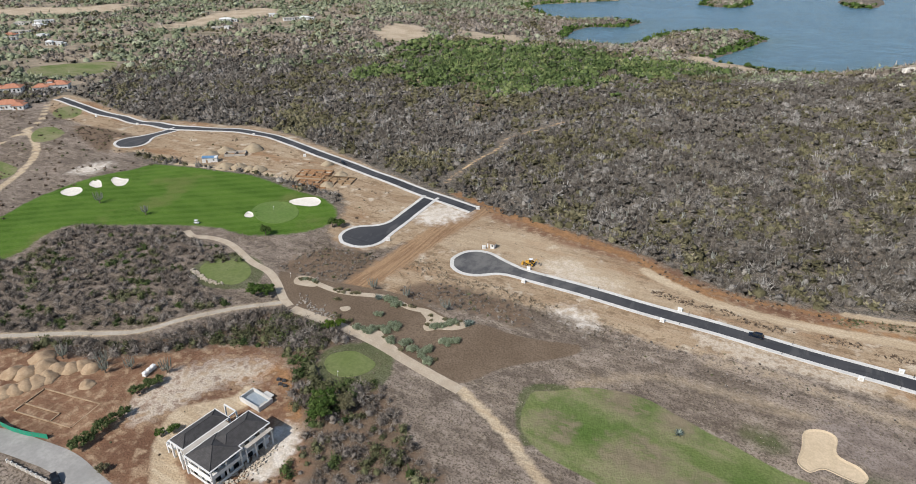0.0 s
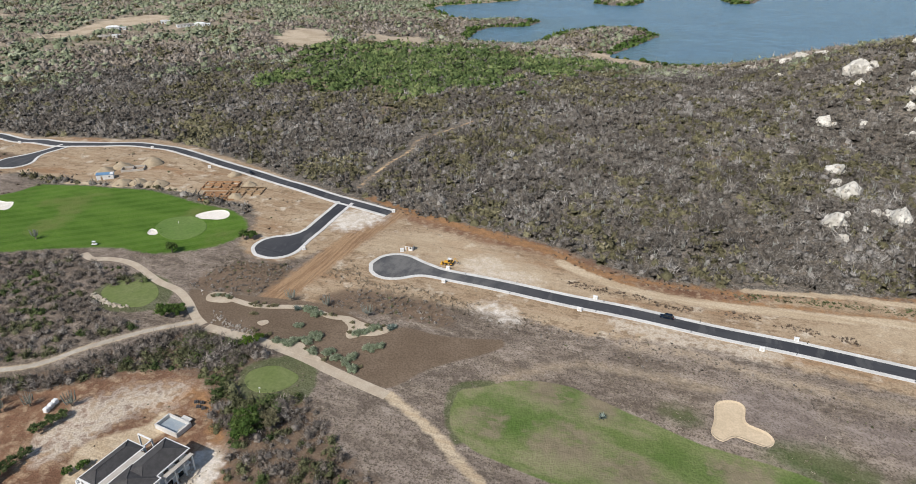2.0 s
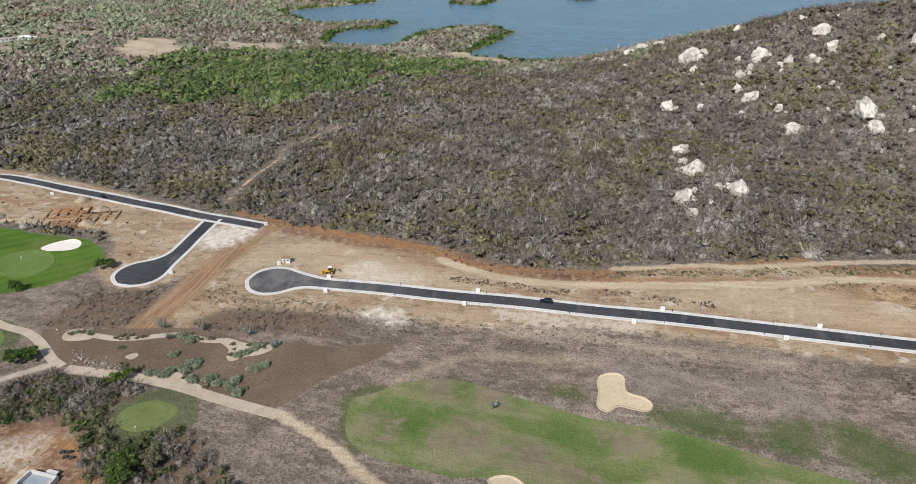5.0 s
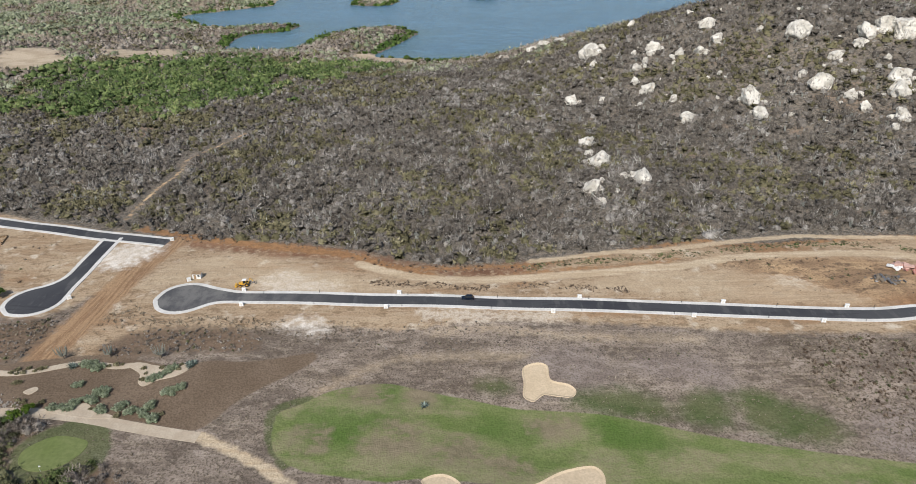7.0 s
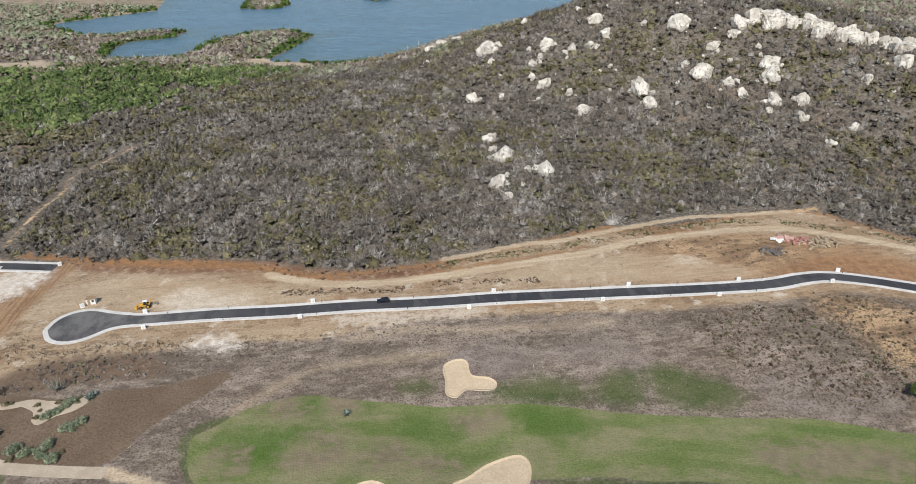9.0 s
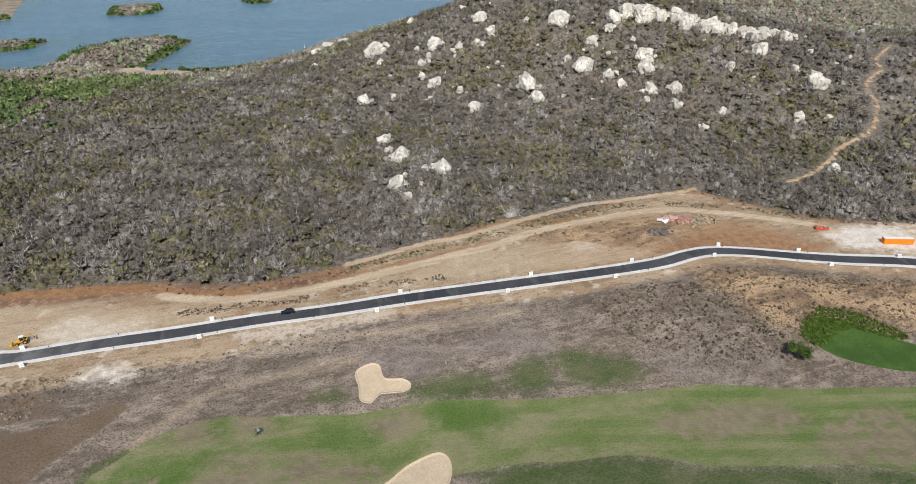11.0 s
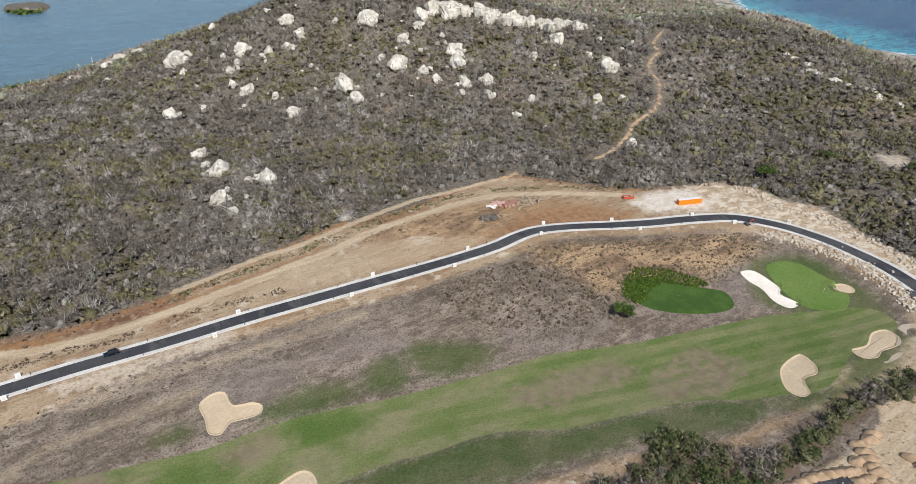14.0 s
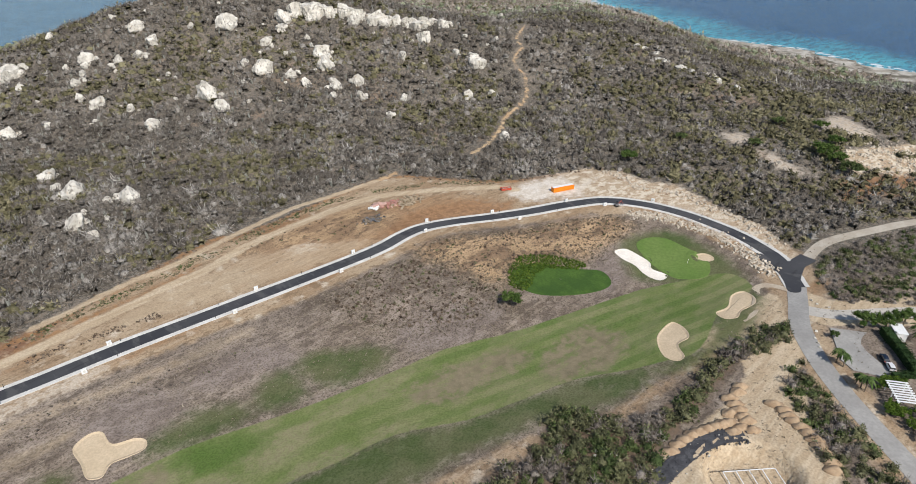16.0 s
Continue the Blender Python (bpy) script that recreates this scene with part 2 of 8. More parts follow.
def water_material(name, deep, shallow, surf=0.0, shelf=60.0):
    n = Nodes(name, 0.12, 0.0, 0.3)
    big = n.noise(0.006, 4, (1, 3, 1, 0.5))
    reach = n.calc("ADD", n.attr("shore"), n.calc("MULTIPLY", n.calc("SUBTRACT", n.noise(0.012, 4), 0.5), shelf * 0.9))
    c = n.mix(n.span(reach, -0.1 * shelf, shelf), shallow, deep)
    c = n.mix(n.span(big, 0.4, 0.7, 0, 0.35), c, tuple(v * 1.35 for v in deep))
    chop = n.noise(0.05, 8, (1, 3.4, 1, 0.35), 0.75)
    # dark and bright sides of the ripples are painted into the water colour
    c = n.mix(n.span(chop, 0.40, 0.55, 0.55, 0.0), c, tuple(v * 0.55 for v in deep))
    c = n.mix(n.span(chop, 0.56, 0.70, 0.0, 0.5), c, tuple(v * 1.6 for v in deep))
    foam = n.calc("MULTIPLY", n.span(n.attr("shore"), 1.0, 9.0, 1.0, 0.0), n.span(n.noise(0.12, 4), 0.46, 0.6, 0.0, surf))
    c = n.mix(foam, c, (0.75, 0.78, 0.78))
    n.bsdf.inputs["Roughness"].default_value = 0.25
    n.bump(chop, 0.6, 1.6)
    return n.colour(c)


def rock_material():
    n = Nodes("limestone", 0.95, 0.0, 0.15)
    c = n.mix(n.span(n.noise(0.16, 5), 0.38, 0.62), (0.70, 0.66, 0.585), (0.50, 0.465, 0.40))
    pits = n.noise(0.7, 6, (1, 1, 0.6), 0.65)
    c = n.mix(n.span(pits, 0.34, 0.48, 0.8, 0.0), c, (0.13, 0.115, 0.095))
    c = n.mix(n.span(n.noise(0.25, 4), 0.60, 0.70, 0, 0.6), c, (0.50, 0.40, 0.29))
    n.bump(pits, 1.0, 1.2)
    return n.colour(c)


def asphalt_material():
    n = Nodes("fresh_asphalt", 0.85, 0.0, 0.3)
    c = n.mix(n.span(n.noise(0.03), 0.35, 0.65), (0.036, 0.037, 0.042), (0.062, 0.062, 0.065))
    swirl = n.noise(0.22, 4, (1.0, 0.3, 1.0, 0.5), 0.65)
    c = n.mix(n.span(swirl, 0.52, 0.64, 0.0, 0.55), c, (0.10, 0.098, 0.095))
    c = n.mix(n.span(n.noise(0.5, 3, (0.15, 1.0, 1.0, -0.1)), 0.58, 0.68, 0.0, 0.5), c, (0.028, 0.028, 0.03))
    axes = n.t.nodes.new("ShaderNodeSeparateXYZ")
    n.link(n.place, axes.inputs[0])
    dust = n.calc("MULTIPLY", n.span(axes.outputs[0], -95.0, -30.0, 1.0, 0.0), n.span(axes.outputs[0], -135.0, -120.0, 0.0, 1.0))
    dust = n.calc("MULTIPLY", dust, n.span(n.noise(0.14, 5, (1.0, 0.6, 1.0, 0.2), 0.7), 0.38, 0.62, 0.15, 0.85))
    c = n.mix(dust, c, (0.165, 0.158, 0.148))
    n.bump(n.noise(4.0, 2), 0.15)
    return n.colour(c)


GROUND = ground_material()
BAY_WATER = water_material("bay_water", (0.082, 0.158, 0.222), (0.09, 0.155, 0.18))
SEA_WATER = water_material("sea_water", (0.012, 0.066, 0.160), (0.06, 0.34, 0.41), 0.9, 125.0)
ASPHALT = asphalt_material()
PALE_ASPHALT = speckled("dusty_asphalt", (0.54, 0.50, 0.44), (0.45, 0.42, 0.37), 0.1, 0.9, bump=0.15)
OLD_ASPHALT = speckled("worn_asphalt", (0.36, 0.345, 0.32), (0.29, 0.278, 0.258), 0.12, 0.9, bump=0.15)
CONCRETE = speckled("pale_concrete", (0.66, 0.64, 0.60), (0.55, 0.53, 0.49), 0.15, 0.85)
PATH = speckled("sandy_concrete", (0.50, 0.42, 0.32), (0.42, 0.34, 0.25), 0.2, 0.9)
GRAVEL = speckled("gravel", (0.47, 0.42, 0.35), (0.38, 0.33, 0.26), 0.15, 0.95)
SAND = speckled("bunker_sand", (0.58, 0.46, 0.315), (0.52, 0.41, 0.275), 0.25, 0.95, fine=1.5, bump=0.3)
WHITE_SAND = speckled("white_sand", (0.80, 0.74, 0.66), (0.72, 0.66, 0.57), 0.25, 0.95, fine=1.5)
GREEN = speckled("putting_green", (0.105, 0.175, 0.035), (0.135, 0.195, 0.05), 0.09, 0.9)
PALE_GREEN = speckled("worn_green", (0.135, 0.17, 0.05), (0.165, 0.19, 0.07), 0.09, 0.9)
POND = speckled("rank_grass", (0.036, 0.078, 0.012), (0.062, 0.118, 0.018), 0.12, 0.9, fine=1.2, bump=0.5)
LIMESTONE = rock_material()
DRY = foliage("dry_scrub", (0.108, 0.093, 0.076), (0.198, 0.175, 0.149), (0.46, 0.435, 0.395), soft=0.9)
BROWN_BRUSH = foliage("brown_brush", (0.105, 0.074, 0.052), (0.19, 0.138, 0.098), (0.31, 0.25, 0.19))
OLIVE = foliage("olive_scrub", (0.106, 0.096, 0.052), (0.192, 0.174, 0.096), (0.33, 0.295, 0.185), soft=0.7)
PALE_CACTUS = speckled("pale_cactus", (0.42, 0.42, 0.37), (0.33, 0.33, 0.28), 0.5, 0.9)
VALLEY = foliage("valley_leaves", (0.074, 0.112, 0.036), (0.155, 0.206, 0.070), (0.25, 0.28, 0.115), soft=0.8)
# far plants: the haze of distance is put into these paler colours
HAZED_LEAF = foliage("hazed_leaves", (0.185, 0.210, 0.125), (0.325, 0.350, 0.220), (0.41, 0.41, 0.32), soft=0.7)
HAZED_DRY = foliage("hazed_dry_scrub", (0.205, 0.168, 0.132), (0.34, 0.29, 0.235), (0.52, 0.48, 0.42), soft=0.7)
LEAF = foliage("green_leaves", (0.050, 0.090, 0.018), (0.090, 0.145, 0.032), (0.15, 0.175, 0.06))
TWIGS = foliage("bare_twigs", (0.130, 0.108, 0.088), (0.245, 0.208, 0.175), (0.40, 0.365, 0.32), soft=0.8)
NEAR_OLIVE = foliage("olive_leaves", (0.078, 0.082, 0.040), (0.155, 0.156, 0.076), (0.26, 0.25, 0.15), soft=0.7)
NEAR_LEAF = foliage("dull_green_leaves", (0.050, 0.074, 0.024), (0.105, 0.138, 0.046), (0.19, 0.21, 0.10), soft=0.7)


# ---- the lie of the land (metres, road level about 0, sea level SEA) ----
SEA = -35.0


def seg_distance(px, py, pts, closed=False):
    """Distance to a polyline, and the index + fraction of the nearest place on it."""
    best = np.full(np.shape(px), 1e9)
    where = np.zeros(np.shape(px))
    n = len(pts)
    for i in range(n if closed else n - 1):
        (ax, ay), (bx, by) = pts[i][:2], pts[(i + 1) % n][:2]
        dx, dy = bx - ax, by - ay
        u = np.clip(((px - ax) * dx + (py - ay) * dy) / (dx * dx + dy * dy + 1e-9), 0, 1)
        d = np.hypot(px - ax - u * dx, py - ay - u * dy)
        near = d < best
        best = np.where(near, d, best)
        where = np.where(near, i + u, where)
    return best, where


def inside(px, py, pts):
    hit = np.zeros(np.shape(px), bool)
    n = len(pts)
    for i in range(n):
        (ax, ay), (bx, by) = pts[i][:2], pts[(i + 1) % n][:2]
        if ay != by:
            hit ^= ((ay > py) != (by > py)) & (px < (bx - ax) * (py - ay) / (by - ay) + ax)
    return hit


def signed(px, py, pts):
    """Distance to a closed outline, negative inside."""
    d, _ = seg_distance(px, py, pts, True)
    return np.where(inside(px, py, pts), -d, d)


def smooth_loop(pts, closed=True, steps=4):
    """Catmull-Rom through the points."""
    p = np.array(pts, float)
    n = len(p)
    out = []
    for i in range(n if closed else n - 1):
        if closed:
            a, b, c, d = p[i - 1], p[i], p[(i + 1) % n], p[(i + 2) % n]
        else:
            a, b, c, d = p[max(i - 1, 0)], p[i], p[i + 1], p[min(i + 2, n - 1)]
        for k in range(steps):
            u = k / steps
            out.append(0.5 * (2 * b + (c - a) * u + (2 * a - 5 * b + 4 * c - d) * u * u + (3 * b - a - 3 * c + d) * u ** 3))
    if not closed:
        out.append(p[-1])
    return [tuple(float(v) for v in q) for q in out]


def waves(px, py, size, seed):
    """Smooth rolling unevenness, about -1 to 1."""
    rng = np.random.RandomState(seed)
    total = np.zeros(np.shape(px))
    for k in range(6):
        a, s, ph = rng.uniform(0, 6.28), size * rng.uniform(0.6, 1.6), rng.uniform(0, 6.28)
        total = total + np.sin((px * math.cos(a) + py * math.sin(a)) * 6.283 / s + ph)
    return total / 3.5


BAY = [(-378, 1391), (-447, 1319), (-522, 1246), (-463, 1172), (-430, 1137), (-376, 1100), (-324, 1131), (-261, 1131), (-272, 1059), (-327, 1034), (-335, 999), (-325, 908), (-285, 906), (-236, 905), (-219, 942), (-222, 977), (-197, 1039), (-155, 1082), (-96, 1097), (-61, 1031), (-81, 959), (-100, 893), (-113, 855), (-74, 840), (-28, 824), (13, 837), (66, 866), (77, 905), (66, 843), (91, 868), (128, 891), (195, 919), (303, 932), (456, 979), (700, 1212), (1666, 3415), (-0, 3600), (-360, 2272), (-426, 1708)]
ISLES = [
    [(-221, 1388), (-184, 1357), (-139, 1368), (-124, 1440), (-152, 1565), (-229, 1532)],
    [(15, 1510), (43, 1439), (80, 1456), (100, 1548), (86, 1667), (27, 1642)],
]
OCEAN = [(2988, 2507), (1837, 1384), (1114, 706), (1053, 582), (981, 488), (909, 416), (917, 374), (917, 322), (922, 276), (889, 220), (879, 178), (863, 135), (897, -78), (997, -465), (3073, -2401), (4597, -161)]
RIDGES = [
    [(104, 823, 39, 60), (128, 729, 25, 80), (169, 659, 41, 95), (222, 579, 64, 110), (282, 530, 71, 120), (330, 489, 66, 120), (400, 406, 49, 120), (443, 359, 39, 120), (630, 425, 34, 130), (853, 522, 22, 110)],
    [(530, 282, 16, 60), (465, 183, 16, 60), (417, 104, 14, 70)],
    [(-38, 137, -3, 40), (81, 131, -4, 45), (163, 98, -6, 45), (226, 90, -6, 40)],
]


def land(px, py):
    """Height of the ground without its small roughness."""
    px, py = np.asarray(px, float), np.asarray(py, float)
    bay, sea = signed(px, py, BAY), signed(px, py, OCEAN)
    for isle in ISLES:
        bay = np.maximum(bay, -signed(px, py, isle))
    d = np.minimum(bay, sea)
    rise = np.minimum(1 - np.exp(-(np.abs(bay) / 170.0) ** 1.5), 1 - np.exp(-(np.abs(sea) / 195.0) ** 2.8))
    z = np.where(d > 0, SEA + 0.4 + 35.0 * rise, SEA - 3.0 * (1 - np.exp(np.minimum(d, 0) / 10.0)))
    fade = np.clip(d / 120.0, 0, 1)
    for ridge in RIDGES:
        r, where = seg_distance(px, py, ridge)
        k = np.minimum(where.astype(int), len(ridge) - 2)
        u = where - k
        tall, wide = np.array([q[2] for q in ridge]), np.array([q[3] for q in ridge])
        z = z + fade * (tall[k] * (1 - u) + tall[k + 1] * u) * np.exp(-(r / (wide[k] * (1 - u) + wide[k + 1] * u)) ** 2)
    far = np.clip((np.hypot(px, py) - 260) / 200, 0, 1) * fade
    return z + 0.35 * waves(px, py, 75, 3) * fade + far * (1.5 * waves(px, py, 140, 5) + 0.5 * waves(px, py, 45, 7))


# ---- plan of roads, greens and plots ----
ROAD_WEST = [(-525.7, 297.0), (-476.5, 288.2), (-423.3, 281.7), (-394.8, 281.2), (-373.3, 282.8), (-347.9, 292.6), (-321.1, 300.5), (-293.4, 296.4), (-264.2, 288.3), (-229.2, 280.4), (-195.8, 271.3), (-172.0, 264.8), (-155.7, 260.6), (-130.8, 256.0)]
STEM_A = [(-370.7, 281.5), (-372.6, 274.4), (-374.9, 265.5), (-375.3, 256.8), (-374.8, 250.3)]
STEM_B = [(-157.3, 259.8), (-156.8, 249.2), (-156.4, 237.6), (-155.9, 225.6), (-157.8, 216.3), (-161.8, 207.3)]
ROAD_EAST = [(-105.5, 208.6), (-94.0, 210.0), (-83.7, 209.2), (-56.0, 207.6), (-28.0, 206.1), (0.0, 204.6), (34.0, 202.5), (65.0, 200.3), (86.4, 198.6), (110.1, 196.5), (135.6, 194.0), (152.4, 193.5), (165.7, 195.0), (177.1, 194.3), (192.9, 187.8), (209.0, 178.9), (226.5, 169.2), (245.4, 160.4), (258.9, 151.5), (269.5, 135.0), (273.6, 117.5), (273.4, 101.5), (271.0, 88.0), (266.6, 76.6), (260.5, 66.5), (244.8, 54.2)]
SPUR = [(258, 64), (262, 61), (270, 59)]
OLD_ROAD = [(246, 55), (233, 50), (217, 44), (203, 35), (190, 24), (179, 13), (167, -1), (152, -19)]
SIDE_ROAD = [(229, 48), (233, 36), (252, 17), (277, -11)]
GRAVEL_ROAD = [(270, 59), (285, 58), (303, 50), (332, 34), (372, 11)]
CART_PATH = [(-238.7, 174.9), (-231.0, 172.2), (-223.4, 174.8), (-210.1, 174.2), (-190.0, 166.2), (-177.3, 163.0), (-167.7, 157.6), (-158.2, 150.4), (-152.0, 147.1)]
CONCRETE_PATH = [(-150.1, 146.2), (-137.0, 145.3), (-123.6, 145.1), (-109.2, 143.5), (-95.5, 140.3), (-83.2, 137.8), (-74.7, 136.5)]
DIRT_PATH = [(-75, 137), (-64, 132), (-53, 126), (-46, 120), (-37, 114)]
WOOD_PATH = [(-240, 80), (-222, 90), (-212, 96), (-194, 106), (-187, 112), (-181, 122), (-175, 130), (-167, 139), (-156, 148)]
FAR_PATH_A = [(-512, 279), (-477, 253), (-461, 231), (-451, 210), (-446, 193)]
FAR_PATH_B = [(-457, 232), (-422, 216), (-401, 200), (-386, 182), (-373, 166), (-363, 149)]
FAIR_TRACK = [(-359, 241), (-335, 237), (-304, 236), (-267, 244), (-238, 246), (-223, 243)]
RED_TRAIL = [(-161, 281), (-162, 306), (-162, 323), (-160, 348), (-165, 366), (-157, 385), (-147, 403), (-141, 416)]
HILL_TRAIL = [(261, 242), (278, 245), (304, 257), (319, 266), (343, 271), (362, 283), (374, 295), (379, 309), (393, 318), (403, 321), (413, 335), (428, 343), (444, 353)]
NORTH_TRACK = [(-42, 234), (-33, 229), (-9, 221), (26, 222), (41, 223), (58, 225), (74, 229), (90, 230), (109, 236), (129, 239), (149, 239), (170, 240), (186, 237), (204, 226), (223, 212), (235, 200), (239, 191)]
NORTH_TRACK_E = [(29, 235), (43, 237), (66, 243), (79, 243), (98, 247), (117, 251), (146, 256), (166, 255), (187, 254), (198, 253)]
UPPER_TRACK = [(198, 253), (213, 254)]
SITE_ROAD = [(-194, 53), (-178, 57), (-165, 59), (-153, 60), (-138, 58), (-119, 56)]
LEFT_FAIRWAY = [(-282, 102), (-337, 130), (-332, 143), (-338, 158), (-343, 178), (-341, 199), (-331, 217), (-329, 229), (-309, 232), (-284, 236), (-262, 240), (-238, 237), (-212, 234), (-197, 229), (-187, 220), (-184, 209), (-189, 198), (-199, 190), (-211, 184), (-226, 184), (-241, 180), (-261, 170), (-278, 161), (-291, 155), (-293, 143), (-286, 127), (-286, 117)]
LEFT_GREEN = [(-228, 205), (-231, 214), (-226, 220), (-217, 221), (-207, 216), (-203, 208), (-206, 200), (-215, 198)]
SMALL_GREEN_A = [(-204, 151), (-207, 158), (-203, 164), (-194, 165), (-186, 162), (-181, 156), (-182, 149), (-192, 147)]
SMALL_GREEN_B = [(-119, 126), (-120, 131), (-115, 136), (-109, 136), (-104, 134), (-104, 129), (-108, 124), (-114, 123)]
TEE_A = [(-482, 264), (-498, 282), (-485, 287), (-469, 278), (-466, 263)]
TEE_B = [(-448, 228), (-458, 239), (-452, 247), (-429, 240), (-423, 227), (-431, 220)]
FAR_FAIRWAY = [(-644, 341), (-666, 362), (-656, 386), (-633, 402), (-617, 416), (-581, 384), (-589, 359), (-605, 337)]
LEFT_PATCH = [(-443, 191), (-419, 191), (-397, 189), (-387, 178), (-396, 166)]
MULCH = [(-174, 165), (-162, 166), (-137, 171), (-117, 174), (-96, 168), (-82, 170), (-67, 170), (-50, 175), (-49, 170), (-62, 158), (-70, 149), (-76, 139), (-92, 142), (-113, 145), (-127, 148), (-146, 148), (-157, 150)]
SAND_STRIP = [(-161.6, 161.6), (-157.8, 164.5), (-152.3, 164.3), (-143.4, 163.5), (-136.2, 165.0), (-128.8, 167.9), (-122.5, 169.3), (-112.2, 167.6), (-105.0, 168.4), (-97.0, 165.3), (-92.5, 166.0)]
SAND_STRIP_W = [(-161.8, 160.5), (-164.1, 163.9), (-162.2, 166.9), (-157.5, 167.7), (-152.4, 165.8), (-152.4, 162.3), (-156.8, 160.6)]
SAND_BLOB = [(-109.7, 168.5), (-105.3, 169.3), (-93.0, 167.2), (-89.8, 168.9), (-87.8, 165.9), (-91.1, 162.3), (-95.9, 160.5), (-99.4, 157.8), (-102.1, 159.8), (-103.4, 164.0)]
SAND_BAND = [(-123.6, 146.4), (-117.2, 148.7), (-112.8, 150.2), (-108.3, 146.5), (-104.5, 145.8), (-101.0, 143.8), (-107.5, 143.2), (-116.5, 144.4)]
SAND_SPOT = [(-134.7, 154.3), (-133.7, 156.2), (-131.7, 157.1), (-130.4, 155.5), (-131.9, 153.2)]
RIGHT_FAIRWAY = [(-51, 130), (-54, 136), (-55, 142), (-55, 147), (-52, 149), (-47, 152), (-42, 156), (-33, 159), (-23, 160), (-11, 157), (4, 153), (17, 149), (39, 147), (54, 143), (70, 138), (89, 134), (110, 130), (124, 128), (139, 122), (153, 116), (180, 108), (207, 100), (228, 90), (238, 84), (242, 77), (237, 68), (225, 68), (210, 70), (190, 65), (177, 65), (168, 71), (159, 76), (145, 85), (135, 89), (124, 92), (114, 95), (104, 98), (89, 107), (80, 110), (71, 111), (62, 113), (51, 116), (-8, 122), (-20, 121), (-33, 123), (-43, 125)]
LOWER_BAND = [(40, 117), (51, 116), (62, 113), (71, 111), (80, 110), (89, 107), (104, 98), (114, 95), (124, 92), (135, 89), (145, 85), (159, 76), (167, 70), (153, 69), (139, 71), (130, 75), (121, 81), (108, 84), (97, 87), (86, 89), (71, 91), (57, 92)]
POND_LAWN = [(175, 141), (183, 143), (191, 137), (200, 125), (206, 118), (203, 111), (196, 110), (185, 115), (174, 124), (171, 133)]
EAST_GREEN = [(235, 119), (243, 119), (249, 113), (249, 104), (247, 93), (241, 87), (233, 86), (225, 94), (225, 101), (228, 110)]
EAST_APRON = [(231, 125), (249, 121), (256, 110), (254, 94), (248, 80), (240, 72), (231, 77), (223, 88), (217, 97), (213, 108), (221, 118)]
BUNKER_A = [(19.4, 166.8), (24.2, 169.4), (27.8, 167.7), (28.1, 161.5), (33.4, 159.4), (35.4, 156.4), (33.5, 153.4), (29.0, 153.9), (24.9, 154.5), (21.8, 151.9), (18.5, 154.2), (19.1, 160.0)]
BUNKER_B = [(14.7, 118.5), (19.9, 121.7), (25.2, 125.1), (30.5, 126.9), (35.2, 127.3), (37.5, 124.7), (37.2, 120.0), (34.6, 114.8), (29.7, 109.7), (20.9, 110.3)]
BUNKER_C = [(183.1, 79.7), (193.1, 79.8), (192.2, 74.2), (187.4, 70.1), (181.0, 70.8), (176.0, 66.0), (172.0, 66.8), (171.9, 71.5), (176.7, 76.6)]
BUNKER_D = [(209.4, 70.8), (216.4, 69.4), (225.9, 72.1), (231.7, 70.0), (230.3, 65.2), (224.9, 62.2), (216.3, 63.7), (210.6, 62.9), (206.7, 65.9)]
BUNKER_E = [(222.8, 122.5), (228.6, 120.2), (228.7, 112.6), (227.5, 107.4), (224.1, 104.7), (224.9, 98.3), (221.3, 97.0), (218.0, 99.4), (217.8, 104.6), (220.6, 111.5), (220.4, 117.1)]
BUNKER_F = [(245.7, 96.5), (249.2, 94.8), (249.8, 91.1), (247.8, 88.6), (244.3, 90.5), (243.3, 93.9)]
BUNKER_G = [(-220.1, 223.5), (-217.2, 229.0), (-210.6, 232.6), (-204.3, 229.6), (-203.2, 223.7), (-210.4, 221.1), (-216.0, 221.0)]
BUNKER_H = [(-228.1, 200.3), (-229.4, 204.4), (-225.4, 203.8), (-222.3, 200.6), (-223.9, 198.4)]
BUNKER_I = [(-326.5, 199.4), (-329.5, 204.1), (-323.3, 204.3), (-319.3, 205.3), (-313.6, 198.9), (-315.4, 195.0)]
BUNKER_J = [(-332.0, 189.9), (-335.8, 195.3), (-331.9, 196.8), (-322.3, 191.2), (-322.7, 188.1)]
BUNKER_K = [(-336.2, 176.4), (-338.1, 182.4), (-331.9, 185.1), (-324.8, 181.5), (-323.5, 175.3), (-329.3, 174.3)]
BUNKER_L = [(-11.2, 121.0), (-9.0, 123.5), (-5.1, 124.1), (-1.7, 122.2), (-0.5, 119.2), (-6.5, 117.2)]
